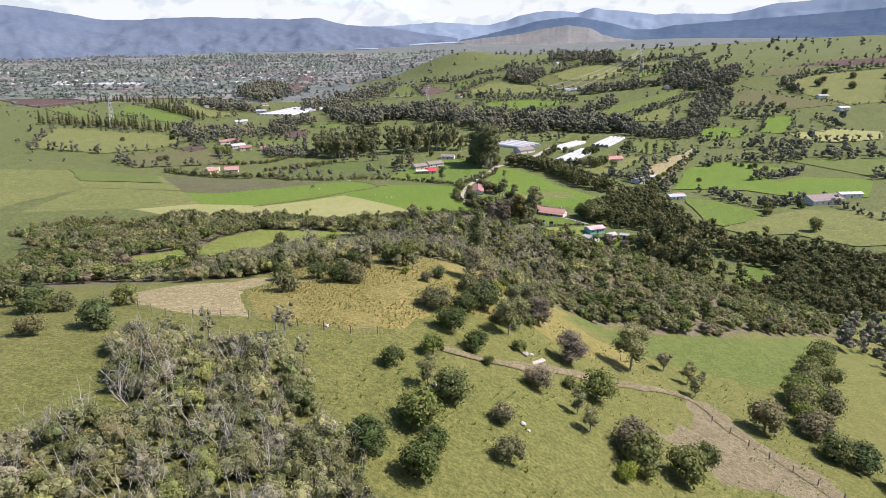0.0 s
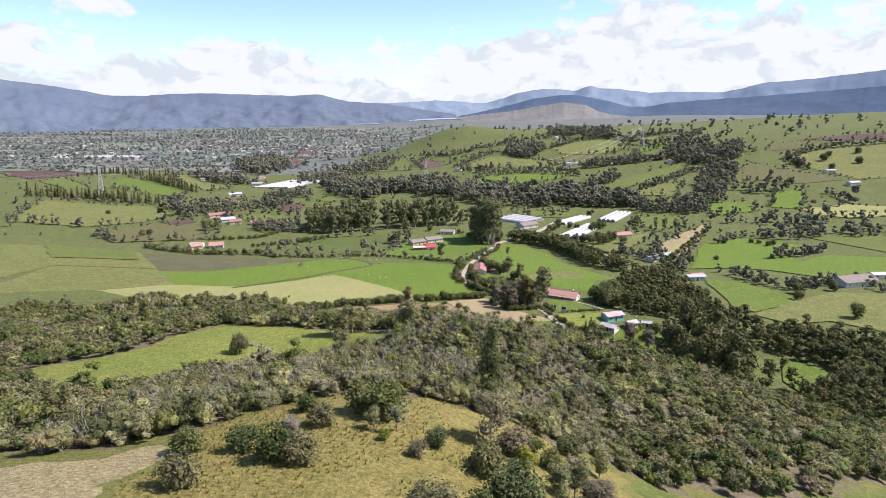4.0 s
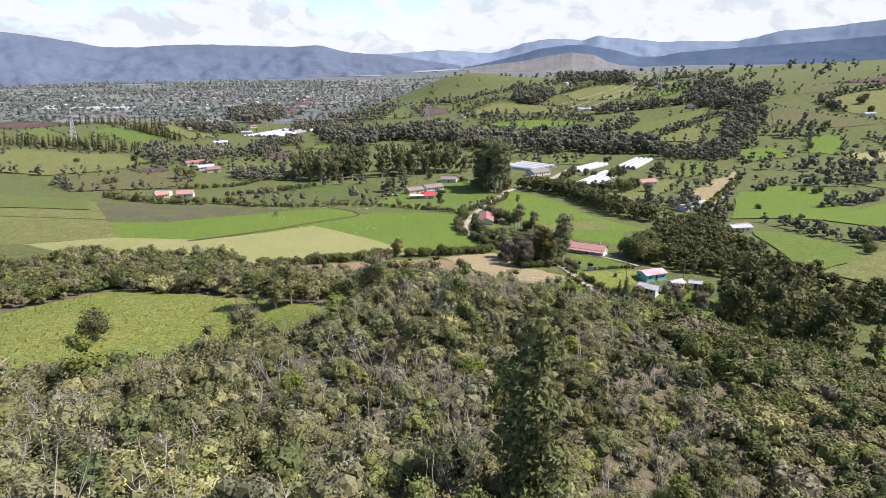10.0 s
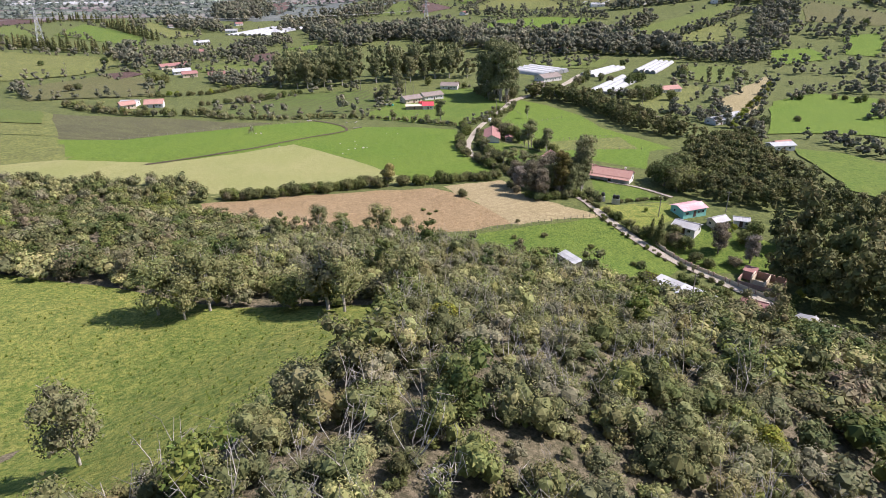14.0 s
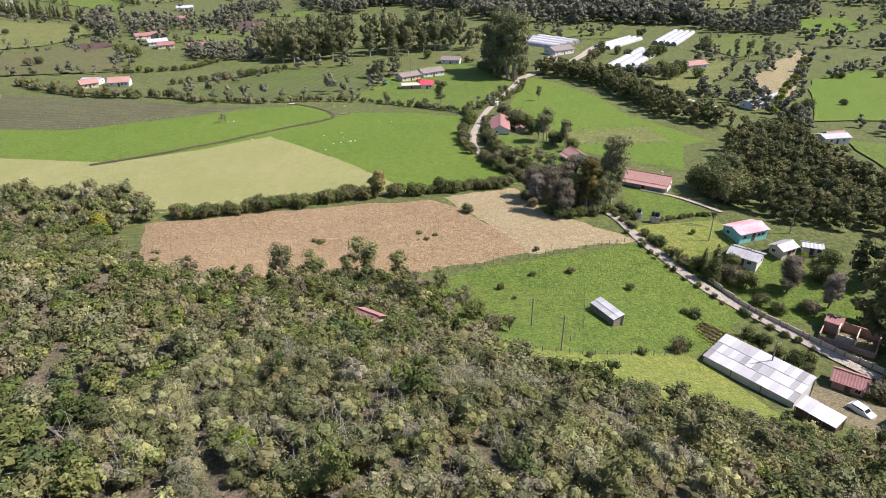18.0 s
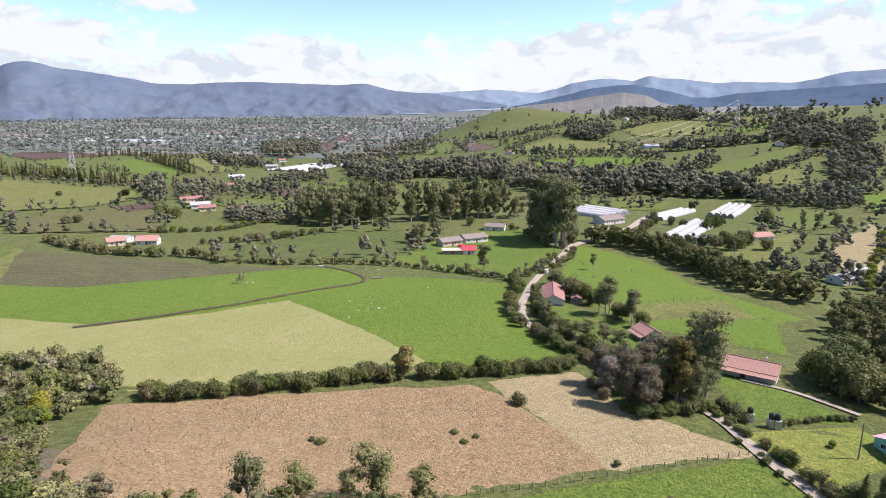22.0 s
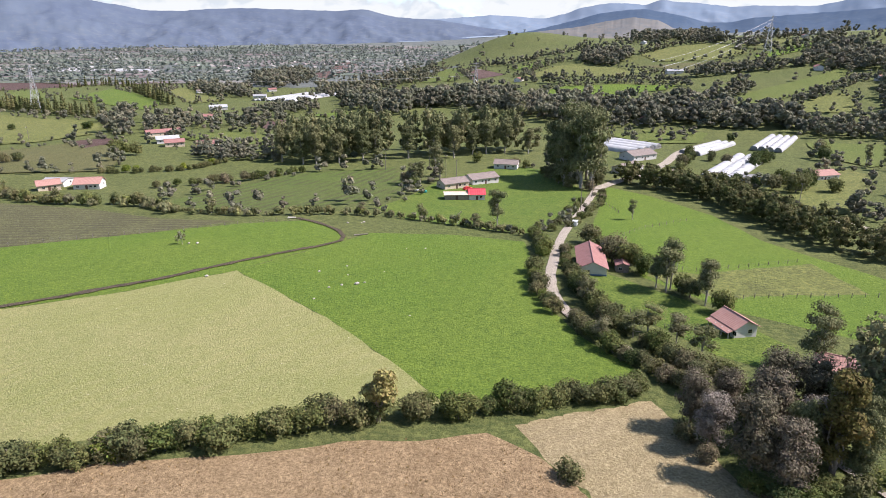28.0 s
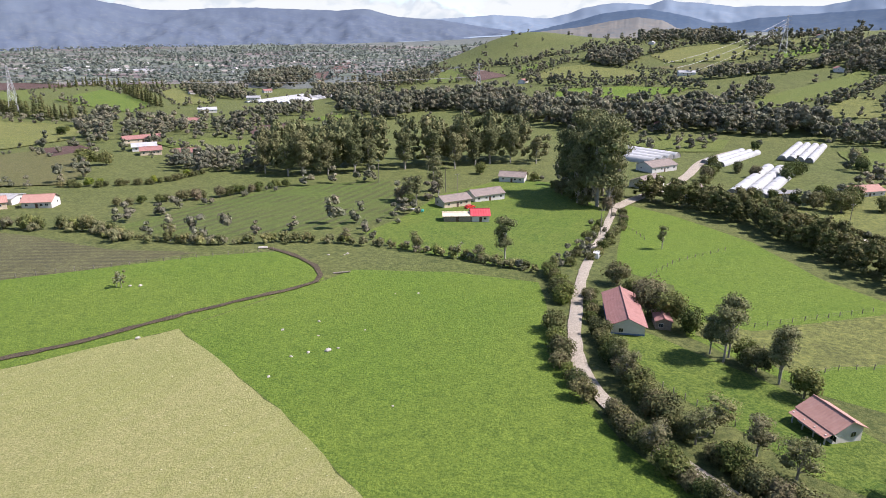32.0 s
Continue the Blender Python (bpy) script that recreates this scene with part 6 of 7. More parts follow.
grove("round", [(118, 545, 1.6), (126, 540, 1.9), (133, 548, 2.2), (138, 556, 1.8), (143, 543, 1.7), (130, 560, 1.4), (193, 372, 1.5), (251, 538, 1.0), (246, 541, 0.9), (224, 541, 1.0), (170, 470, 1.5), (160, 460, 1.6), (108, 560, 1.0), (98, 566, 1.0), (104, 572, 1.0)], 1.0, 1.1)
grove("round", [(-254, 560, 1.6), (-250, 565, 1.4), (-300, 700, 1.4), (-210, 590, 2.2), (-204, 596, 2.0), (-350, 690, 1.2), (-310, 720, 1.0)], 1.0)
for ks in KINDS.values():
    for k in ks:
        if k not in placed:
            for o in (*k.children, k):
                bpy.data.objects.remove(o)

# rougher growth
tuft_stock = []
for q in range(5):
    r = np.random.default_rng(900 + q)
    n = 16
    a, l = r.random(n) * 6.283, 0.25 + 0.3 * r.random(n)
    root = np.stack([np.cos(a), np.sin(a), 0 * a], 1) * (0.16 * r.random(n))[:, None]
    tip = root + np.stack([np.cos(a) * l * 0.6, np.sin(a) * l * 0.6, l], 1)
    wide = np.stack([-np.sin(a), np.cos(a), 0 * a], 1) * 0.05
    tuft_stock.append((np.stack([root - wide, root + wide, tip], 1).reshape(-1, 3), np.arange(3 * n).reshape(n, 3)))


def tufts(label, poly, gap, mat, lo, hi, hole=0.3, skip=()):
    p = strewn(poly, gap, skip, hole)
    keep = np.array([noise.noise(Vector((x * 0.12, y * 0.12, 1.7))) > -0.15 for x, y in p])
    Mass().fill(tuft_stock, p[keep], lo, hi, sink=-0.05).build("grass_tufts", mat, label, "grass")


BROWN = [(-74, 311), (-44, 320), (-4, 331), (3, 326), (14, 311), (20, 302), (-3, 292), (-25, 276), (-41, 265), (-56, 271)]
M["straw_leaf"] = leaf_mat("straw_leaf", [(0.24, 0.17, 0.085), (0.31, 0.235, 0.13), (0.19, 0.13, 0.06), (0.28, 0.21, 0.11)], 1.4, 0.45)
M["grass_leaf"] = leaf_mat("grass_leaf", [(0.105, 0.150, 0.026), (0.15, 0.17, 0.038), (0.085, 0.130, 0.020)], 1.5, 0.5)
tufts("dry brown standing stalks in tussocks", BROWN, 1.3, "straw_leaf", 0.3, 0.65)
GOLD_CREST = [(-28.9, 96.2), *CREST[6:19], (16, 101), (9, 92), (6, 83), (-2, 80), (-5, 72.5), (-12, 69.2), (-16.6, 69.6), (-23.6, 71), (-28.5, 83.5), (-24.9, 89.5)]
M["gold_leaf"] = leaf_mat("golden_grass_leaf", [(0.20, 0.19, 0.05), (0.27, 0.22, 0.08), (0.14, 0.16, 0.035), (0.24, 0.21, 0.06)], 1.2, 0.4)
tufts("golden grass tussocks on the hill crest", GOLD_CREST, 0.7, "gold_leaf", 0.3, 0.7, 0.2)
tufts("green grass tussocks on the cleared hill", [(-20, 40), (60, 55), (56, 98), (14, 98), (6, 82), (-3, 70), (-14, 66)], 1.3, "grass_leaf", 0.3, 0.7, 0.35)
tufts("green grass tussocks in the meadow", MEADOW, 1.1, "grass_leaf", 0.3, 0.6, 0.45)
tufts("green grass tussocks in the paddock", [(-2, 290), (23, 300), (46, 309), (58, 298), (65, 285), (47, 266), (26, 258), (8, 251), (2, 268)], 1.2, "grass_leaf", 0.25, 0.55, 0.4)
tufts("short grass tussocks in the pasture", GREEN, 1.9, "grass_leaf", 0.25, 0.5, 0.4)

# ---------------------------------------------------------------- buildings
M.update({
    "tile": plain_mat("terracotta_tile", (0.31, 0.155, 0.140), (0.38, 0.205, 0.185), 1.2, 0.85, stain=(0.24, 0.14, 0.12), streak=(3.2, "X", (0.25, 0.11, 0.09), 0.5)),
    "tile_pale": plain_mat("pale_terracotta_tile", (0.38, 0.215, 0.175), (0.45, 0.275, 0.23), 1.2, 0.85, stain=(0.40, 0.22, 0.17), streak=(3.2, "X", (0.38, 0.19, 0.15), 0.5)),
    "tile_old": plain_mat("weathered_tile", (0.24, 0.20, 0.18), (0.32, 0.26, 0.23), 1.0, 0.9, stain=(0.17, 0.15, 0.13), streak=(3.2, "X", (0.18, 0.15, 0.13), 0.5)),
    "red": plain_mat("red_sheet", (0.52, 0.055, 0.075), (0.58, 0.09, 0.10), 0.8, 0.55, stain=(0.42, 0.06, 0.07)),
    "pink": plain_mat("faded_red_sheet", (0.60, 0.30, 0.32), (0.66, 0.52, 0.52), 0.35, 0.6, stain=(0.55, 0.16, 0.18)),
    "zinc": plain_mat("zinc_sheet", (0.50, 0.51, 0.52), (0.62, 0.62, 0.62), 0.5, 0.45, 0.15, stain=(0.50, 0.48, 0.46), by_object=0.3),
    "zinc_grey": plain_mat("grey_sheet", (0.36, 0.36, 0.36), (0.46, 0.45, 0.44), 0.6, 0.6, 0.1, stain=(0.27, 0.25, 0.24), by_object=0.3),
    "white": plain_mat("white_wall", (0.62, 0.61, 0.58), (0.70, 0.69, 0.67), 1.0, 0.85, stain=(0.60, 0.56, 0.50)),
    "cream": plain_mat("cream_wall", (0.62, 0.52, 0.38), (0.70, 0.60, 0.46), 1.0, 0.85, stain=(0.46, 0.37, 0.27)),
    "brick": plain_mat("brick_wall", (0.36, 0.225, 0.175), (0.44, 0.295, 0.24), 2.0, 0.9, stain=(0.32, 0.19, 0.14)),
    "mint": plain_mat("mint_wall", (0.22, 0.58, 0.50), (0.30, 0.64, 0.56), 1.0, 0.8, stain=(0.18, 0.46, 0.42)),
    "blue": plain_mat("blue_band", (0.12, 0.20, 0.36), (0.16, 0.24, 0.40), 1.0, 0.8),
    "wood": plain_mat("weathered_wood", (0.23, 0.19, 0.15), (0.34, 0.29, 0.24), 2.5, 0.9, bump=0.5),
    "dark_wood": plain_mat("dark_wood", (0.10, 0.06, 0.045), (0.15, 0.09, 0.07), 2.5, 0.85),
    "post": plain_mat("fence_post", (0.20, 0.175, 0.14), (0.30, 0.27, 0.23), 3.0, 0.9),
    "stone": plain_mat("pale_rock", (0.40, 0.37, 0.32), (0.50, 0.47, 0.42), 2.0, 0.95, stain=(0.30, 0.28, 0.23), bump=0.6),
    "film": plain_mat("greenhouse_film", (0.40, 0.41, 0.42), (0.50, 0.50, 0.49), 0.25, 0.6, stain=(0.34, 0.35, 0.34)),
    "steel": plain_mat("galvanised_steel", (0.42, 0.43, 0.44), (0.50, 0.51, 0.52), 1.0, 0.5, 0.6),
    "black": plain_mat("black_plastic", (0.025, 0.025, 0.027), (0.04, 0.04, 0.042), 2.0, 0.5),
    "car_white": plain_mat("white_car_paint", (0.75, 0.76, 0.77), (0.78, 0.79, 0.80), 1.0, 0.25),
    "car_red": plain_mat("red_car_paint", (0.55, 0.04, 0.03), (0.60, 0.05, 0.04), 1.0, 0.3),
    "teal": plain_mat("teal_tarpaulin", (0.03, 0.30, 0.27), (0.05, 0.36, 0.32), 1.0, 0.6),
    "yellow": plain_mat("yellow_wall", (0.65, 0.42, 0.08), (0.70, 0.48, 0.12), 1.0, 0.8),
})
gm, gnt, gb = nodes_for("window_glass")
gb.inputs["Base Color"].default_value, gb.inputs["Roughness"].default_value = (0.02, 0.025, 0.03, 1), 0.08
M["glass"] = gm


def place(x, y, deg, half=(0, 0)):
    """Upright pose on the ground; the base goes to the lowest corner."""
    a = radians(deg)
    zs = [z_at(x + u * half[0] * math.cos(a) - v * half[1] * math.sin(a), y + u * half[0] * math.sin(a) + v * half[1] * math.cos(a)) for u in (-1, 1) for v in (-1, 1)]
    return pose(x, y, (min(zs) + max(zs)) / 2, 0, 0, deg)


def slope_mesh(length, run, drop, wave=0.5, depth=0.05, thick=0.07):
    """A roof slope from its ridge (y = 0, z = 0) down to y = -run, ribbed along the fall."""
    n = max(4, int(length / wave) * 4)
    xs = np.linspace(-length / 2, length / 2, n + 1)
    rib = depth * np.abs(np.sin(xs / wave * np.pi))
    rows = [(0.0, 0.0), (-run * 0.5, -drop * 0.5 - 0.03), (-run, -drop)]
    top = [np.stack([xs, np.full_like(xs, y), z + rib], 1) for y, z in rows]
    low = [t - [0, 0, thick] for t in top]
    v = np.concatenate(top + low)
    m, f = n + 1, []
    j = np.arange(n)
    for k in range(2):
        f.append(np.stack([k * m + j, (k + 1) * m + j, (k + 1) * m + j + 1, k * m + j + 1], 1))
        f.append(np.stack([(k + 3) * m + j, (k + 3) * m + j + 1, (k + 4) * m + j + 1, (k + 4) * m + j], 1))
    f.append(np.stack([2 * m + j, 5 * m + j, 5 * m + j + 1, 2 * m + j + 1], 1))
    f.append(np.stack([j, j + 1, 3 * m + j + 1, 3 * m + j], 1))
    for s in (0, n):
        f.append(np.array([[s, s + m, s + 4 * m, s + 3 * m], [s + m, s + 2 * m, s + 5 * m, s + 4 * m]]))
    return v, np.concatenate(f)


def gable_wall(width, high, rise, thick=0.2):
    bm = bmesh.new()
    w = width / 2
    out = [(-w, -0.8), (w, -0.8), (w, high), (0, high + rise), (-w, high)]
    a = [bm.verts.new((0, y, z)) for y, z in out]
    b = [bm.verts.new((thick, y, z)) for y, z in out]
    bm.faces.new(a[::-1])
    bm.faces.new(b)
    for k in range(5):
        bm.faces.new((a[k], a[(k + 1) % 5], b[(k + 1) % 5], b[k]))
    return bm


def window_part(th, m, w=1.0, h=0.9, frame_mat="white"):
    win = part("window", box((w, 0.10, h), (0, 0, 0), 0.015), M[frame_mat], th)
    win.matrix_local = m
    for sx in (-1, 1):
        p = part("pane", box((w * 0.42, 0.05, h * 0.82), (sx * w * 0.235, -0.04, 0), 0.0), M["glass"], win)
        p.visible_shadow = True


def house(x, y, deg, length, width, high, rise, wall, roof, label, name="house", over=0.5, wins=3, door_at=0.0, band=None, veranda=0.0, chimney=False, wave=0.5, category="house"):
    th = thing(name, place(x, y, deg, (length / 2, width / 2)), label, category)
    for s in (-1, 1):
        part("wall", box((length, 0.2, high + 0.8), (0, s * (width / 2 - 0.1), (high - 0.8) / 2)), M[wall], th)
        g = part("wall", gable_wall(width - 0.42, high, rise * (1 - 0.42 / width)), M[wall], th)
        g.location = (s * (length / 2) - (0.2 if s > 0 else 0), 0, 0)
        if band:
            part("plinth", box((length + 0.02, 0.06, 0.9), (0, s * (width / 2 + 0.02), 0.45)), M[band], th)
            part("plinth", box((0.06, width, 0.9), (s * (length / 2 + 0.02), 0, 0.45)), M[band], th)
        run, drop = width / 2 + over, rise * (1 + 2 * over / width)
        v, f = slope_mesh(length + 2 * over, run, drop, wave)
        sl = part("roof_slope", mesh_np("roof_slope", v, f, (M[roof],)), None, th)
        sl.location, sl.rotation_euler = (0, 0, high + rise + 0.1), (0, 0, 0 if s < 0 else math.pi)
        for k in range(wins):
            u = (k + 0.5) / wins * length - length / 2
            if s < 0 and abs(u - door_at) < 1.1:
                u += 1.6
            window_part(th, pose(u, s * (width / 2 + 0.01), high * 0.58, 0, 0, 0 if s < 0 else 180))
        window_part(th, pose(s * (length / 2 + 0.01), width * 0.18, high * 0.58, 0, 0, 90 * s), 0.9)
    ridge = tube([(-length / 2 - over, 0, high + rise + 0.16), (0, 0, high + rise + 0.14), (length / 2 + over, 0, high + rise + 0.16)], [0.13] * 3, 6)
    part("ridge_cap", mesh_np("ridge_cap", *ridge, (M[roof],)), None, th)
    d = part("door", box((0.95, 0.09, 2.0), (0, 0, 1.0), 0.01), M["dark_wood"], th)
    d.location = (door_at, -width / 2 - 0.02, 0)
    part("handle", box((0.05, 0.08, 0.14), (0.36, -0.07, 1.0)), M["steel"], d)
    if veranda:
        v, f = slope_mesh(length + over, veranda + 0.3, 0.5, wave)
        sl = part("veranda_roof", mesh_np("veranda_roof", v, f, (M[roof],)), None, th)
        sl.location = (0, -width / 2 - over + 0.25, high - drop + rise + 0.06)
        n = max(3, int(length / 2.6))
        for k in range(n + 1):
            part("post", box((0.16, 0.16, high - 0.25), ((k / n - 0.5) * (length - 0.4), -width / 2 - veranda, (high - 0.25) / 2 - 0.15), 0.01), M["white"], th)
        part("veranda_floor", box((length, veranda + 0.4, 0.5), (0, -width / 2 - veranda / 2 - 0.21, -0.2)), M["stone"], th)
    if chimney:
        part("chimney", box((0.5, 0.5, 1.3), (length * 0.3, width * 0.15, high + rise + 0.2), 0.02), M[wall], th)
    return th


def lean_to(x, y, deg, length, width, high, fall, label, n=10, rows=2, name="shed", grey=0.35, seed=0, wall="wood"):
    """A low building under single sheets laid in rows."""
    r = np.random.default_rng(seed)
    th = thing(name, place(x, y, deg, (length / 2, width / 2)), label, "shed")
    for s in (-1, 1):
        hgt = high + (fall if s > 0 else 0)
        part("wall", box((length - 0.3, 0.12, hgt - 0.1 + 0.6), (0, s * (width / 2 - 0.2), (hgt - 0.1 - 0.6) / 2)), M[wall], th)
        bm = bmesh.new()
        w = width / 2 - 0.27
        ends = [(-w, -0.6), (w, -0.6), (w, high + fall - 0.1), (-w, high - 0.05)]
        a = [bm.verts.new((0, q, z)) for q, z in ends]
        b = [bm.verts.new((0.12, q, z)) for q, z in ends]
        bm.faces.new(a[::-1])
        bm.faces.new(b)
        for k in range(4):
            bm.faces.new((a[k], a[(k + 1) % 4], b[(k + 1) % 4], b[k]))
        part("wall", bm, M[wall], th).location = (s * (length / 2 - 0.3), 0, 0)
        for k in range(4):
            part("post", box((0.14, 0.14, hgt + 0.5), ((k / 3 - 0.5) * (length - 0.1), s * (width / 2 - 0.05), (hgt - 0.5) / 2)), M["post"], th)
    step, run = length / n, width / rows
    v, f = slope_mesh(step * 1.06, run * 1.12, fall / rows * 1.12, 0.22, 0.025, 0.03)
    meshes = {c: mesh_np("roof_sheet", v, f, (M[c],)) for c in ("zinc", "zinc_grey")}
    for k in range(n):
        for q in range(rows):
            c = "zinc_grey" if r.random() < grey * (1.7 if q == rows - 1 else 0.5) else "zinc"
            sh = part("roof_sheet", meshes[c], None, th)
            sh.location = ((k + 0.5) * step - length / 2 + r.normal() * 0.02, width / 2 + 0.1 - q * run, high + fall - q * fall / rows + 0.06 * (rows - q) + r.random() * 0.03)
            sh.rotation_euler = (0, 0, r.normal() * 0.008)
    return th


house(20.9, 413.5, 86, 16, 6.6, 2.6, 1.5, "white", "tile", "long white farmhouse with a terracotta roof and blue base", band="blue", wins=4, door_at=4.0)
house(28.4, 412, 86, 5, 3, 2.0, 0.6, "wood", "tile", "low reddish lean-to beside the farmhouse", name="lean_to", wins=1, over=0.3, category="shed")
house(43.2, 374.4, -70, 6.2, 5.0, 2.4, 1.3, "white", "tile_pale", "white cottage with a pale terracotta roof and porch", wins=2, veranda=1.2, door_at=1.5)
house(60.6, 350.6, -29, 14, 6.2, 2.6, 1.5, "white", "tile_pale", "long white bungalow with a pale terracotta roof", wins=5, veranda=1.3, chimney=True)
house(53.2, 357.2, -27, 5.0, 5.4, 2.6, 1.2, "white", "tile_pale", "end wing of a bungalow with a pale terracotta roof", wins=1, category="house")
house(76.2, 315.5, 22, 8.8, 5.8, 2.4, 0.8, "mint", "pink", "mint green house under faded red and white roof sheets", wins=3, over=0.4, wave=0.9)
house(72.3, 304.6, -40, 6.6, 5.2, 2.2, 0.8, "white", "zinc_grey", "white house under a grey sheet roof", wins=2, wave=0.9)
house(82.7, 308.2, 28, 5.0, 3.6, 2.3, 0.8, "cream", "zinc_grey", "small hut under a grey sheet roof", name="hut", wins=1, wave=0.9, category="hut")
house(90.2, 309.3, -18, 4.0, 2.6, 2.1, 0.5, "white", "zinc", "small white outbuilding in a garden", name="hut", wins=1, wave=0.9, category="hut")
lean_to(32.4, 275.0, -62, 7.0, 2.5, 1.8, 0.5, "small timber shed under white roof sheets", 5, 2, grey=0.0, seed=3)
lean_to(56.3, 260.6, -50, 16.5, 7.6, 2.3, 1.1, "long sheds under patched white and grey roof sheets", 15, 3, grey=0.22, seed=5, wall="white")
lean_to(60.3, 247.4, -53, 6.4, 3.0, 2.1, 0.4, "low shed under clean white roof sheets", 6, 1, grey=0.0, seed=6, wall="dark_wood")
house(74.0, 261.4, -35, 5.0, 4.2, 2.1, 1.0, "brick", "tile", "brick hut under a brown tiled roof", name="hut", wins=1, category="hut")
house(78.5, 248.6, 30, 8.0, 6.0, 2.4, 0.9, "white", "zinc_grey", "white house under a grey sheet roof", wins=2, wave=0.9)
house(-10.8, 249.3, -32, 3.8, 3.4, 1.9, 0.9, "brick", "tile", "old hut with a terracotta roof sunk in the thicket", name="hut", wins=1, over=0.35, category="hut")
house(-23.0, 535, 35, 12, 7.5, 2.8, 1.5, "cream", "tile_old", "farmhouse with an old grey-brown tiled roof", wins=3)
house(-10.8, 549, 33, 14, 8.5, 2.8, 1.6, "white", "tile_old", "white farmhouse with an old brown tiled roof", wins=4)
house(-19.6, 508.5, 8, 9.5, 5.5, 2.3, 0.5, "wood", "cream", "open shed under a pale sheet roof", name="shed", wins=0, wave=0.9, category="shed")
house(-11.6, 510, 8, 6.2, 6.2, 2.6, 1.6, "white", "red", "small barn with a bright red roof", name="barn", wins=1, wave=0.9, category="barn")
house(1.5, 591, -10, 12, 8, 2.8, 1.6, "white", "tile_old", "low house with an old brown tiled roof", wins=3)
house(76.5, 628, 35, 18, 11, 3.2, 2.0, "white", "tile_old", "large house with a brown tiled roof", wins=4)
house(62.8, 586, 50, 14, 10, 3.0, 2.0, "white", "tile_old", "house with a grey-brown hipped tile roof", wins=3)
house(77.5, 566, 40, 10, 8, 2.8, 1.8, "white", "tile_old", "small house with a grey tile roof", wins=2)
house(115.5, 566, 10, 9, 5, 2.8, 0.6, "yellow", "zinc_grey", "yellow-walled shed under a dark sheet roof", name="shed", wins=1, category="shed")
house(151, 575, 20, 16, 9, 2.8, 1.6, "white", "tile_pale", "house with a pinkish tiled roof", wins=4)
house(-185, 497, 40, 8, 7, 2.6, 1.4, "cream", "tile_pale", "cream house with a faded tiled roof beside a hedge", wins=2)
house(-172, 504, 15, 10, 8, 2.6, 1.8, "white", "tile_pale", "white house with a terracotta roof beside a hedge", wins=3)
house(-188, 507, 5, 9, 8, 2.6, 0.8, "white", "zinc_grey", "white shed under a grey roof", name="shed", wins=2, category="shed")
house(-230, 676, 40, 22, 8, 2.8, 1.6, "cream", "tile", "long farmhouse with a red tiled roof", wins=4)
house(-211, 645, 30, 13, 9, 2.8, 1.5, "white", "zinc", "white farmhouse under a pale sheet roof", wins=3)
house(-200, 632, 30, 11, 8, 2.8, 1.5, "cream", "tile", "farmhouse with a red tiled roof", wins=3)
house(-178, 630, 20, 12, 8, 2.8, 1.6, "white", "tile", "farmhouse with a red roof among dark trees", wins=3)
house(-250, 785, 20, 12, 8, 2.8, 1.6, "white", "tile", "red-roofed farmhouse among scattered trees", wins=3)
house(248, 413, 15, 24, 14, 3.4, 2.4, "white", "tile_old", "large white farmhouse with a grey roof", wins=5)
house(276, 428, 5, 16, 6, 3.0, 0.8, "white", "zinc", "long white stable block beside the farmhouse", name="stable", wins=3, category="stable")
house(153, 416, 10, 11, 6, 2.6, 0.8, "white", "zinc", "white house at the wood's edge", wins=2)
house(146, 474, 30, 10, 7, 2.8, 1.2, "white", "zinc_grey", "white house under a grey roof in trees", wins=2)
house(160, 487, 30, 9, 6, 2.8, 1.2, "white", "zinc", "white house under a pale roof in trees", wins=2)
house(155, 419, 15, 8, 5, 2.6, 1.0, "white", "tile_pale", "small white house beside yellow-green trees", wins=2)
house(486, 848, 10, 14, 6, 2.8, 1.0, "white", "zinc", "white shed on the hillside", name="shed", wins=2, category="shed")
house(478, 786, 20, 16, 7, 3.0, 1.2, "white", "zinc", "long white shed on the hillside", name="shed", wins=2, category="shed")
house(276, 503, 10, 6, 5, 2.6, 1.4, "wood", "tile_old", "small hut in the pasture", name="hut", wins=1, category="hut")
r8 = np.random.default_rng(5)
FARMS = [(330, 985), (352, 905), (250, 1020), (196, 1035), (420, 1100), (76, 800), (110, 770), (20, 1060), (-150, 1300), (-220, 1180), (430, 1260), (470, 1330), (220, 1330), (-330, 1180), (-280, 880), (-300, 1050), (-420, 1150)]
for x, y in FARMS:
    house(x, y, r8.uniform(0, 90), r8.uniform(10, 18), 8, 3, 1.8, "white", ("zinc", "tile", "tile_old")[int(r8.integers(3))], "small white farmhouse on the distant slopes", wins=2)


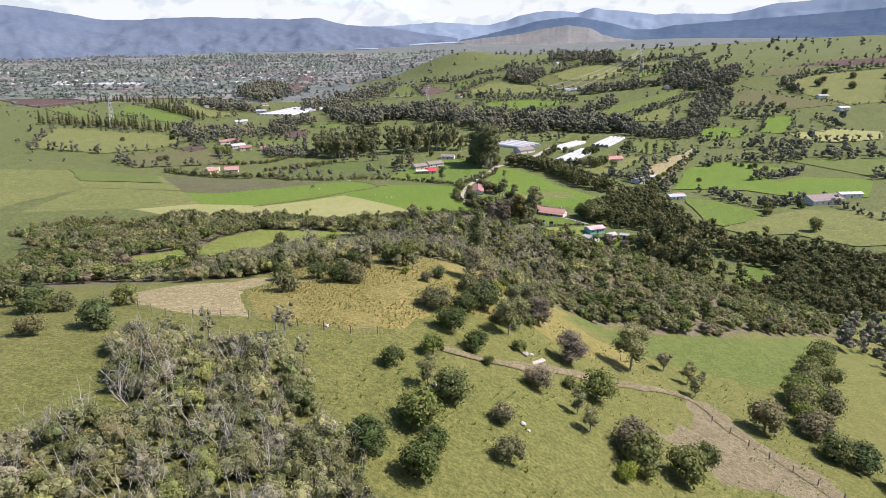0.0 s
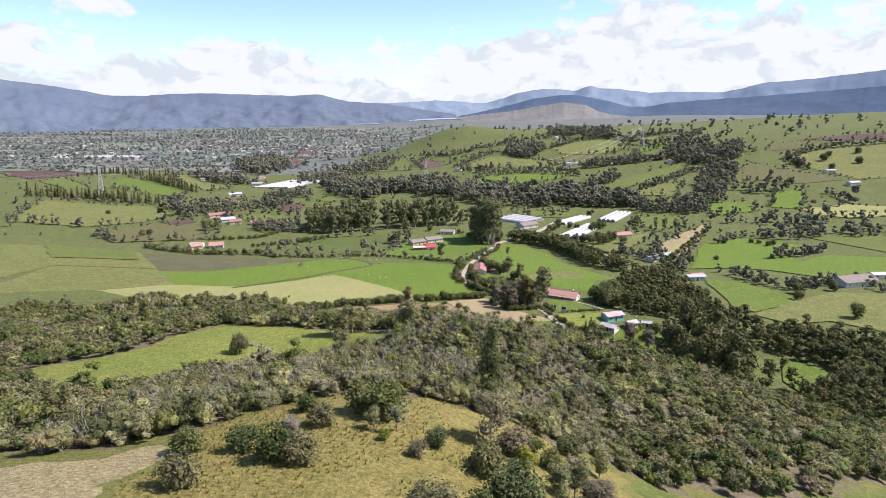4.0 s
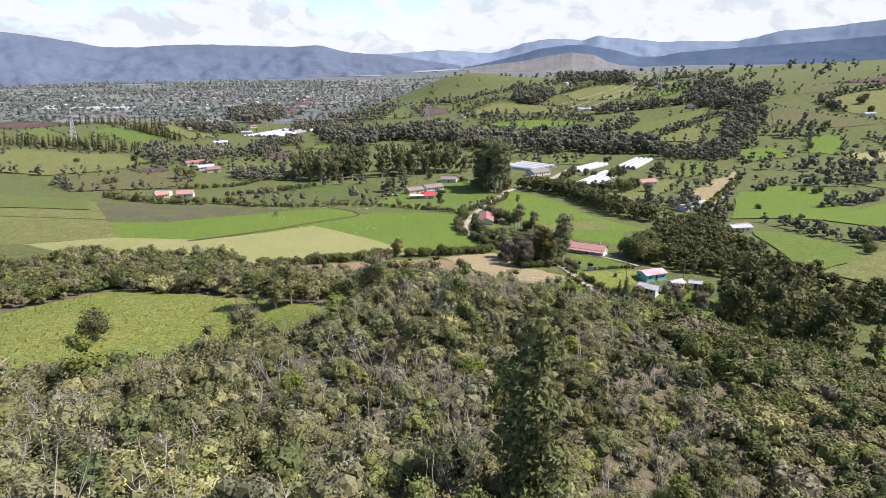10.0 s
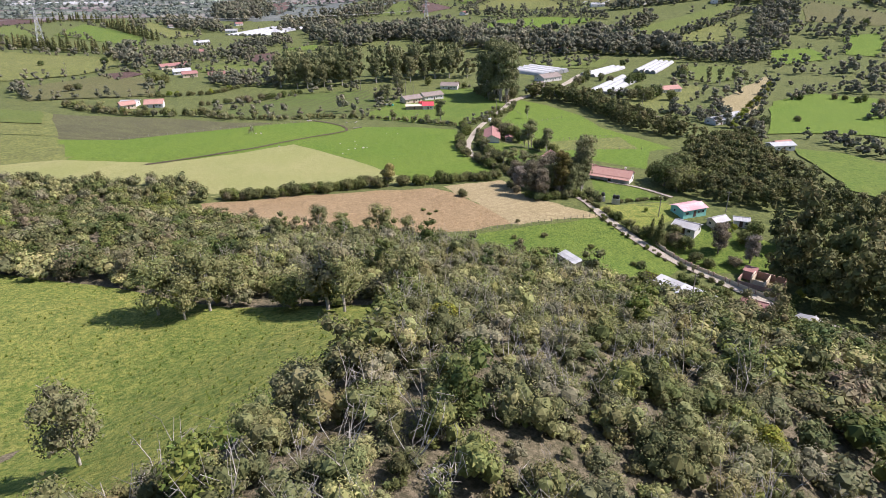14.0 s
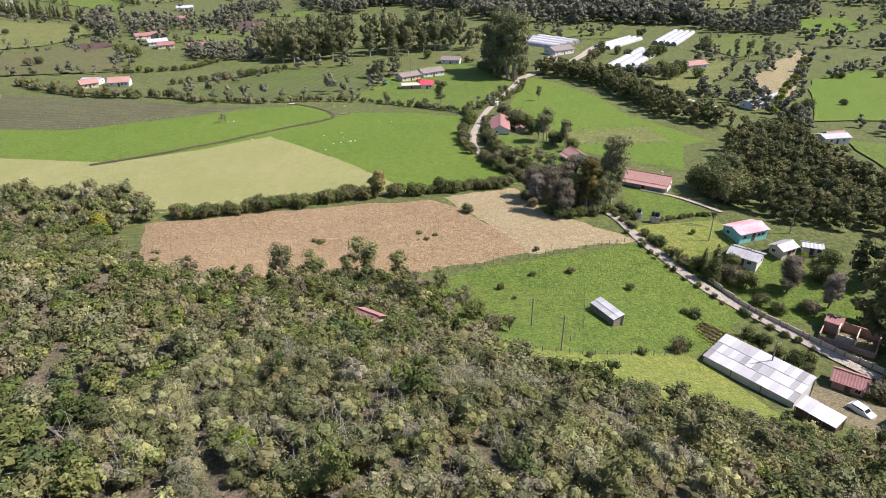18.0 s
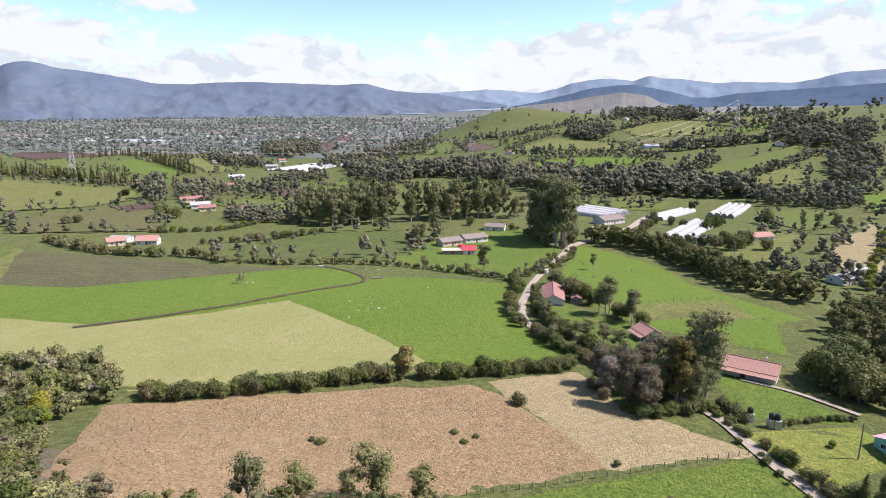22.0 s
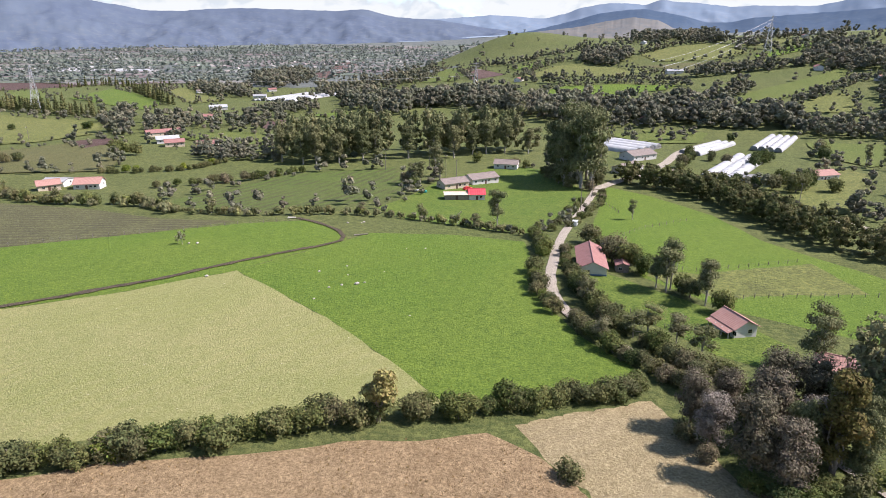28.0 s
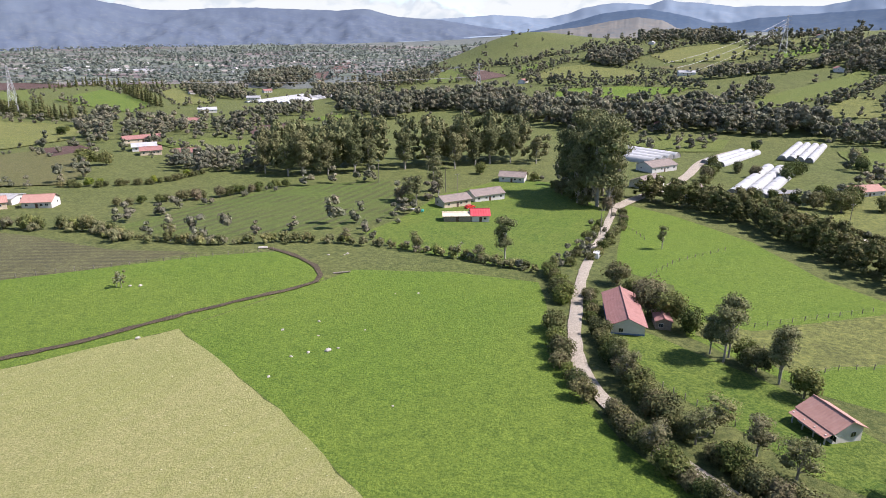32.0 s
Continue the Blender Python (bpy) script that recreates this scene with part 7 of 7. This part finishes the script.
# ---------------------------------------------------------------- plastic tunnels
def tunnel(x, y, deg, length, width, high, label, group):
    th = thing("plastic_tunnel", place(x, y, deg, (length / 2, width / 2)), label, "greenhouse", group)
    n, m = 14, 9
    th_a = np.linspace(0, np.pi, n + 1)
    prof = np.stack([-np.cos(th_a) * width / 2, np.sin(th_a) ** 0.8 * high], 1)
    xs = np.linspace(-length / 2, length / 2, m)
    sag = 1 - 0.02 * (np.arange(m) % 2)
    v = np.array([(q, p[0], p[1] * s - 0.3) for q, s in zip(xs, sag) for p in prof])
    i, j = np.meshgrid(np.arange(m - 1), np.arange(n), indexing="ij")
    k = n + 1
    f = np.stack([i * k + j, i * k + j + 1, (i + 1) * k + j + 1, (i + 1) * k + j], -1).reshape(-1, 4)
    part("film_cover", mesh_np("film_cover", np.concatenate([v, v - [0, 0, 0.05]]), np.concatenate([f[:, ::-1], f + len(v)]), (M["film"],), smooth_it=True), None, th)
    for s in (-1, 1):
        bm = bmesh.new()
        bm.faces.new([bm.verts.new((0, p[0] * 0.985, p[1] * 0.975 - 0.3)) for p in prof])
        bmesh.ops.solidify(bm, geom=bm.faces[:], thickness=0.05)
        part("end_wall", bm, M["film"], th).location = (s * (length / 2 - 0.1), 0, 0)
        part("gutter", box((length, 0.25, 0.15), (0, s * width / 2, 0.05), 0.02), M["steel"], th)
    for q in xs:
        hoop = tube([(q, p[0] * 1.004, p[1] * 1.004 - 0.28) for p in prof], [0.05] * (n + 1), 4)
        part("hoop", mesh_np("hoop", *hoop, (M["steel"],)), None, th)
    return th


def tunnels(x, y, deg, n, length, width, high, label):
    a = radians(deg)
    for k in range(n):
        u = (k - (n - 1) / 2) * width * 1.02
        tunnel(x - math.sin(a) * u, y + math.cos(a) * u, deg, length, width, high, label, "plastic tunnels in the valley")


tunnels(121, 601, 58, 3, 72, 5.6, 2.8, "long arched tunnel of white plastic film")
tunnels(126.5, 664.5, 50, 3, 52, 4.4, 2.6, "arched tunnel of weathered plastic film")
tunnels(173, 682, 59, 4, 60, 4.4, 2.6, "arched tunnel of white plastic film")
tunnels(75, 668, -42, 4, 36, 8, 3.6, "broad low tunnel of bright white film")
tunnels(-247, 1045, 70, 9, 105, 7, 2.6, "far block of white plastic tunnels")
tunnels(-1010, 1900, 12, 5, 240, 14, 4, "far block of white plastic tunnels")


# ---------------------------------------------------------------- fences, walls, poles
def fence(line, gap, label, high=1.15):
    p = np.asarray(line, float)
    mid = p.mean(0)
    base = Matrix.Translation((mid[0], mid[1], z_at(*mid)))
    th = thing("fence", base, label, "fence")
    seg = np.hypot(*np.diff(p, axis=0).T)
    at = np.concatenate([[0], np.cumsum(seg)])
    r = np.random.default_rng(int(at[-1] * 10))
    me = None
    tops = []
    for q in np.arange(0, at[-1], gap):
        x, y = np.interp(q, at, p[:, 0]), np.interp(q, at, p[:, 1])
        if me is None:
            bm = box((0.13, 0.13, high + 0.4), (0, 0, high / 2 - 0.2), 0.02)
            me = bpy.data.meshes.new("post")
            bm.to_mesh(me)
            bm.free()
            me.materials.append(M["post"])
        o = part("post", me, None, th)
        z = z_at(x, y)
        o.location = (x - mid[0], y - mid[1], z - base.translation.z)
        o.rotation_euler = (r.normal() * 0.04, r.normal() * 0.04, r.random())
        tops.append((x - mid[0], y - mid[1], z - base.translation.z))
    for h in (0.45, 0.95):
        part("wire", mesh_np("wire", *tube([(a, b, c + h) for a, b, c in tops], [0.010] * len(tops), 4), (M["post"],)), None, th)
    return th


fence([(-3, 291.5), (22, 300.5), (47, 310.5)], 2.2, "post and wire fence along the stubble")
fence([(8, 258), (15, 253), (26, 257.3), (44, 265)], 2.6, "post and wire fence along the paddock")
fence([(23, 262), (27, 270), (30, 285)], 2.8, "old post and wire fence across the paddock")
fence([(34, 447), (44, 462), (66, 482)], 4.0, "post and wire fence across the pasture")
fence([(34, 417), (47, 414), (82, 431)], 3.5, "post and wire fence across the pasture")
fence([(46, 391), (55, 396), (86, 403)], 3.5, "post and wire fence across the pasture")
fence([(-46, 79), (-40.5, 74.5), (-33.1, 69), (-24.1, 70.6), (-20.5, 69.8), (-16.5, 68.9), (-12, 68.5), (-7, 70)], 3.2, "old post and wire fence on the hilltop")
fence([(-20.5, 69.4), (-19.1, 64.7), (-18.3, 60.5)], 2.4, "leaning fence posts on the hilltop")
fence([(38, 79), (42, 72), (47, 67), (55, 60)], 3.0, "old post and wire fence on the slope")
fence([(-143, 402), (-104, 429.5), (-66, 455)], 4.0, "post and wire fence beside the ploughed field")
fence([(22, 384), (31, 371.5), (37, 363)], 2.2, "post fence below the lawn")
fence([(41.5, 489), (39, 510), (40, 528)], 4.0, "post and wire fence beside the lane")

lane_wall = thing("garden_wall", Matrix.Translation((70, 281, z_at(70, 281))), "low tan wall of posts and panels beside the lane", "wall")
wl = list(along([(60.5, 298), (66, 288.5), (72, 280.5), (79, 271.5), (86, 264)], 2.3, 0.0))
for (x0, y0), (x1, y1) in zip(wl, wl[1:]):
    z = (z_at(x0, y0) + z_at(x1, y1)) / 2 - lane_wall.location.z
    d = math.atan2(y1 - y0, x1 - x0)
    pn = part("wall_panel", box((math.hypot(x1 - x0, y1 - y0) - 0.26, 0.12, 1.5), (0, 0, 0.45), 0.01), M["cream"], lane_wall)
    pn.location, pn.rotation_euler = ((x0 + x1) / 2 - 70, (y0 + y1) / 2 - 281, z), (0, 0, d)
    po = part("post", box((0.25, 0.25, 1.9), (0, 0, 0.55), 0.02), M["brick"], lane_wall)
    po.location, po.rotation_euler = (x0 - 70, y0 - 281, z), (0, 0, d)

ruin = thing("ruined_house", place(83.0, 277.0, -38, (5, 4)), "roofless brick house shell with one pinkish room", "house")
for sx, sy, w, d, h, mt in ((0, 3.6, 10, 0.25, 1.9, "brick"), (0, -3.6, 10, 0.25, 1.2, "brick"), (-5, 0, 0.25, 6.9, 1.6, "brick"), (5, 0, 0.25, 6.9, 1.4, "brick"), (1.2, 0, 0.25, 6.9, 1.7, "cream"), (-2.2, 0.6, 0.25, 5.7, 2.6, "cream"), (-0.6, -1.4, 3.0, 0.25, 1.5, "cream")):
    part("wall", box((w, d, h + 0.8), (sx, sy, (h - 0.8) / 2), 0.02), M[mt], ruin)
part("floor_slab", box((9.6, 6.8, 0.3), (0, 0, -0.1)), M["dirt"], ruin)
v, f = slope_mesh(3.4, 2.8, 0.5)
rs = part("roof_slope", mesh_np("roof_slope", v, f, (M["tile"],)), None, ruin, "brown tiled patch of roof")
rs.location = (-3.5, 3.4, 2.9)
rp = part("wall", box((2.6, 0.25, 3.0), (-3.5, 0.8, 0.9), 0.02), M["tile_pale"], ruin)


def pole(x, y, h=8.5, label="tall timber power pole", arms=1):
    th = thing("power_pole", Matrix.Translation((x, y, z_at(x, y))), label, "pole", "power poles")
    part("pole", mesh_np("pole", *tube([(0, 0, -0.6), (0.02, 0, h / 2), (0, 0, h)], [0.15, 0.125, 0.095], 7), (M["post"],), smooth_it=True), None, th)
    for k in range(arms):
        part("crossarm", box((1.6, 0.1, 0.1), (0, 0, h - 0.5 - 0.7 * k), 0.01), M["wood"], th)
        for s in (-0.65, 0, 0.65):
            part("insulator", mesh_np("insulator", *tube([(s, 0, h - 0.45 - 0.7 * k), (s, 0, h - 0.35 - 0.7 * k), (s, 0, h - 0.22 - 0.7 * k)], [0.05, 0.07, 0.04], 6), (M["white"],)), None, th)
    return th


for x, y, h in ((59.1, 261.6, 8.5), (20.2, 256, 7), (16.5, 266.4, 6), (-39, 590, 11), (-60, 575, 11), (36, 520, 9), (28, 492, 9), (118, 518, 9), (66, 312, 7), (89, 318, 7), (-22, 545, 11), (-28, 560, 11), (-152, 640, 10), (-300, 640, 9)):
    pole(x, y, h)


def pylon(x, y, h, wide, deg):
    th = thing("pylon", Matrix.Translation((x, y, z_at(x, y))) @ Matrix.Rotation(radians(deg), 4, "Z"), "grey steel lattice pylon carrying power lines", "pylon", "pylons")
    prof = [(0, wide), (h * 0.55, wide * 0.42), (h * 0.75, wide * 0.24), (h, wide * 0.1)]
    wd = lambda z: np.interp(z, [p[0] for p in prof], [p[1] for p in prof]) / 2
    for sx, sy in ((-1, -1), (-1, 1), (1, 1), (1, -1)):
        part("leg", mesh_np("leg", *tube([(sx * w / 2, sy * w / 2, z - (1.5 if z == 0 else 0)) for z, w in prof], [0.22, 0.18, 0.15, 0.1], 4), (M["steel"],)), None, th)
    zs = np.concatenate([np.linspace(0, h * 0.55, 5), np.linspace(h * 0.62, h, 6)])
    for z0, z1 in zip(zs, zs[1:]):
        a, b = wd(z0), wd(z1)
        cs = [(-1, -1), (1, -1), (1, 1), (-1, 1)]
        for k in range(4):
            p, q = cs[k], cs[(k + 1) % 4]
            for u, w in ((p, q), (q, p)):
                part("brace", mesh_np("brace", *tube([(u[0] * a, u[1] * a, z0), ((u[0] * a + w[0] * b) / 2, (u[1] * a + w[1] * b) / 2, (z0 + z1) / 2), (w[0] * b, w[1] * b, z1)], [0.09] * 3, 4), (M["steel"],)), None, th)
    for z, w in ((h * 0.74, 5.5), (h * 0.85, 4.6), (h * 0.95, 3.8)):
        part("crossarm", mesh_np("crossarm", *tube([(-w, 0, z), (0, 0, z + 0.7), (w, 0, z)], [0.12, 0.25, 0.12], 4), (M["steel"],)), None, th)
    return th


pylon(-425, 820, 42, 9, 20)
pylon(331, 1128, 44, 9, -30)
pylon(-30, 1010, 30, 7, 10)
for x, y, z0, x1, y1, z1 in ((-425, 820, 32, -720, 700, 28), (-425, 820, 36, -720, 700, 32), (-425, 820, 32, -30, 1010, 16), (331, 1128, 36, 150, 900, 26), (331, 1128, 40, 140, 905, 30), (331, 1128, 33, 160, 895, 22)):
    a, b = Vector((x, y, z_at(x, y) + z0)), Vector((x1, y1, z_at(x1, y1) + z1))
    pts = [a.lerp(b, u) - Vector((0, 0, 22 * u * (1 - u))) for u in np.linspace(0, 1, 12)]
    tagged(new("power_line", mesh_np("power_line", *tube(pts, [0.09] * 12, 4), (M["steel"],))), "sagging power line between pylons", "power line", "power lines")


# ---------------------------------------------------------------- vehicles and small things
def car(x, y, deg, paint, label, van=False):
    th = thing("van" if van else "car", place(x, y, deg), label, "vehicle")
    L, W, H = (4.6, 1.8, 1.9) if van else (4.2, 1.7, 1.45)
    bm = bmesh.new()
    side = [(-L / 2, 0.35), (-L / 2, 0.85), (-L * 0.46, H if van else 0.95), (-L * 0.34, H), (L * 0.12, H), (L * 0.27, 0.98), (L * 0.48, 0.85), (L / 2, 0.6), (L / 2, 0.35)]
    a = [bm.verts.new((q, -W / 2 * (0.88 if z > 1 else 1), z)) for q, z in side]
    b = [bm.verts.new((q, W / 2 * (0.88 if z > 1 else 1), z)) for q, z in side]
    bm.faces.new(a)
    bm.faces.new(b[::-1])
    for k in range(len(side)):
        bm.faces.new((a[k], b[k], b[(k + 1) % len(side)], a[(k + 1) % len(side)]))
    bmesh.ops.recalc_face_normals(bm, faces=bm.faces[:])
    part("body", bm, M[paint], th)
    for s in (-1, 1):
        part("side_window", box((L * 0.42, 0.03, 0.36), (-L * 0.1, s * (W / 2 * 0.93), 1.17), 0.0), M["glass"], th)
        part("headlight", box((0.06, 0.34, 0.16), (L * 0.495, s * W * 0.33, 0.68)), M["film"], th)
        for u in (-0.3, 0.31):
            tyre = tube([(0, -0.1, 0), (0, 0, 0), (0, 0.1, 0)], [0.32] * 3, 12)
            w = part("wheel", mesh_np("wheel", *tyre, (M["black"],)), None, th)
            w.location = (L * u, s * (W / 2 - 0.08), 0.32)
            part("rim", mesh_np("rim", *tube([(0, s * 0.08, 0), (0, s * 0.1, 0), (0, s * 0.12, 0)], [0.18, 0.17, 0.02], 10), (M["steel"],)), None, w)
    ws = part("windscreen", box((0.03, W * 0.78, 0.55), (0, 0, 0)), M["glass"], th)
    ws.location, ws.rotation_euler = (L * 0.205, 0, 1.2), (0, -0.9, 0)
    return th


car(71.3, 253.0, -62, "car_white", "white hatchback parked in the farmyard")
car(22.8, 463.5, 72, "car_white", "white van parked beside the gravel lane", True)
car(-16.0, 530, 40, "car_red", "red car parked at the farmhouse")


def tank(x, y, label, stand="white"):
    th = thing("water_tank", Matrix.Translation((x, y, z_at(x, y))), label, "tank", "water tanks")
    part("stand", box((1.3, 1.3, 2.2), (0, 0, 0.7), 0.02), M[stand], th)
    part("tank_body", mesh_np("tank_body", *tube([(0, 0, 1.8), (0, 0, 1.85), (0, 0, 2.7), (0, 0, 2.95), (0, 0, 3.0)], [0.02, 0.55, 0.58, 0.45, 0.02], 14), (M["black"],)), None, th, "black plastic tank")
    part("lid", mesh_np("lid", *tube([(0, 0, 2.98), (0, 0, 3.05), (0, 0, 3.08)], [0.24, 0.22, 0.02], 10), (M["black"],)), None, th)


tank(51, 322.5, "black water tank on a white plinth")
tank(55.2, 320.2, "black water tank on a grey stand", "steel")
tank(54.2, 320.4, "black water tank on a grey stand", "steel")

stone_me = []
for k in range(4):
    bm = bmesh.new()
    bmesh.ops.create_icosphere(bm, subdivisions=2, radius=0.5)
    for vv in bm.verts:
        vv.co *= 1 + 0.35 * noise.noise(vv.co * 2.3 + Vector((k * 7, 0, 0)))
        vv.co.z *= 0.55
    me = bpy.data.meshes.new("rock")
    bm.to_mesh(me)
    bm.free()
    me.materials.append(M["stone"])
    stone_me.append(me)
ROCKS = [(139, 254, 5.5), (-45.4, 397.8, 0.9), (-39.8, 403, 0.8), (-34.5, 389.7, 1.5), (-37.7, 388.5, 0.9), (-40.1, 386.5, 0.8), (-41.3, 378.7, 0.8), (-33, 391, 0.8), (-22.6, 422.9, 0.8), (-27.7, 422.1, 0.6), (-46.2, 454.2, 1.2), (-69.9, 390.4, 1.3), (-87.7, 418.2, 1.0), (-85.5, 418.6, 1.2), (-46.7, 452.8, 0.8), (-51, 452, 1.0), (10.5, 76, 1.4), (11.3, 76.6, 1.0), (-1.3, 60, 0.8), (8, 57.5, 0.9), (8.5, 56.6, 0.6), (-14.5, 70, 0.8), (-38, 396, 0.6), (-30, 400, 0.5), (-20, 372, 0.5)]
for k, (x, y, s) in enumerate(ROCKS):
    o = new("rock", stone_me[k % 4])
    o.matrix_world = Matrix.Translation((x, y, z_at(x, y) + 0.14 * s)) @ Matrix.Rotation(k * 1.3, 4, "Z") @ Matrix.Diagonal((s * 0.8, s * 0.65, s * 0.8, 1))
    tagged(o, "pale weathered boulder lying in the grass", "rock", "boulders in the fields")

for x, y, deg, s, mt, label in ((-43.2, 435.4, 20, (4.2, 0.35, 0.35), "post", "pale log lying at the track's bend"), (-71, 456.5, 5, (2.6, 1.2, 0.3), "stone", "pale concrete slab at the track's end"), (-39, 522, 30, (6, 1.2, 0.5), "film", "crumpled white sheeting lying on the grass"), (-34.5, 520, 10, (3.5, 1.6, 1.0), "teal", "teal tarpaulin over a low heap"), (12, 75, 30, (2.2, 0.8, 0.25), "stone", "pale slab of rock on the slope")):
    o = thing(label.split()[1] if label.split()[1] in ("log", "slab", "sheeting", "tarpaulin") else "slab", place(x, y, deg), label, "debris")
    bm = bmesh.new()
    add_box(bm, s, (0, 0, s[2] / 2 + 0.1), min(s) * 0.3)
    bmesh.ops.subdivide_edges(bm, edges=bm.edges[:], cuts=2, use_grid_fill=True)
    for vv in bm.verts:
        vv.co += noise.noise_vector(vv.co * 1.1 + Vector((x, y, 0))) * min(s) * 0.25
    part("body", bm, M[mt], o)

beds = thing("vegetable_bed", place(55, 273, -48, (5, 4)), "garden plot with rows of leafy vegetables", "garden")
part("soil", box((12, 7.5, 0.5), (0, 0, -0.05)), M["soil"], beds)
row_v, row_f = leaf_cloud(np.random.default_rng(4), [(u, 0, 0.3, 0.42, 0.32, 0.3) for u in np.linspace(-5.5, 5.5, 16)], 420, 0.3, 0.0)
row_me = mesh_np("crop_row", row_v, row_f, (M["leaf_lime"],))
for k in range(6):
    part("crop_row", row_me, None, beds).location = (0, -3.1 + k * 1.25, 0.1)
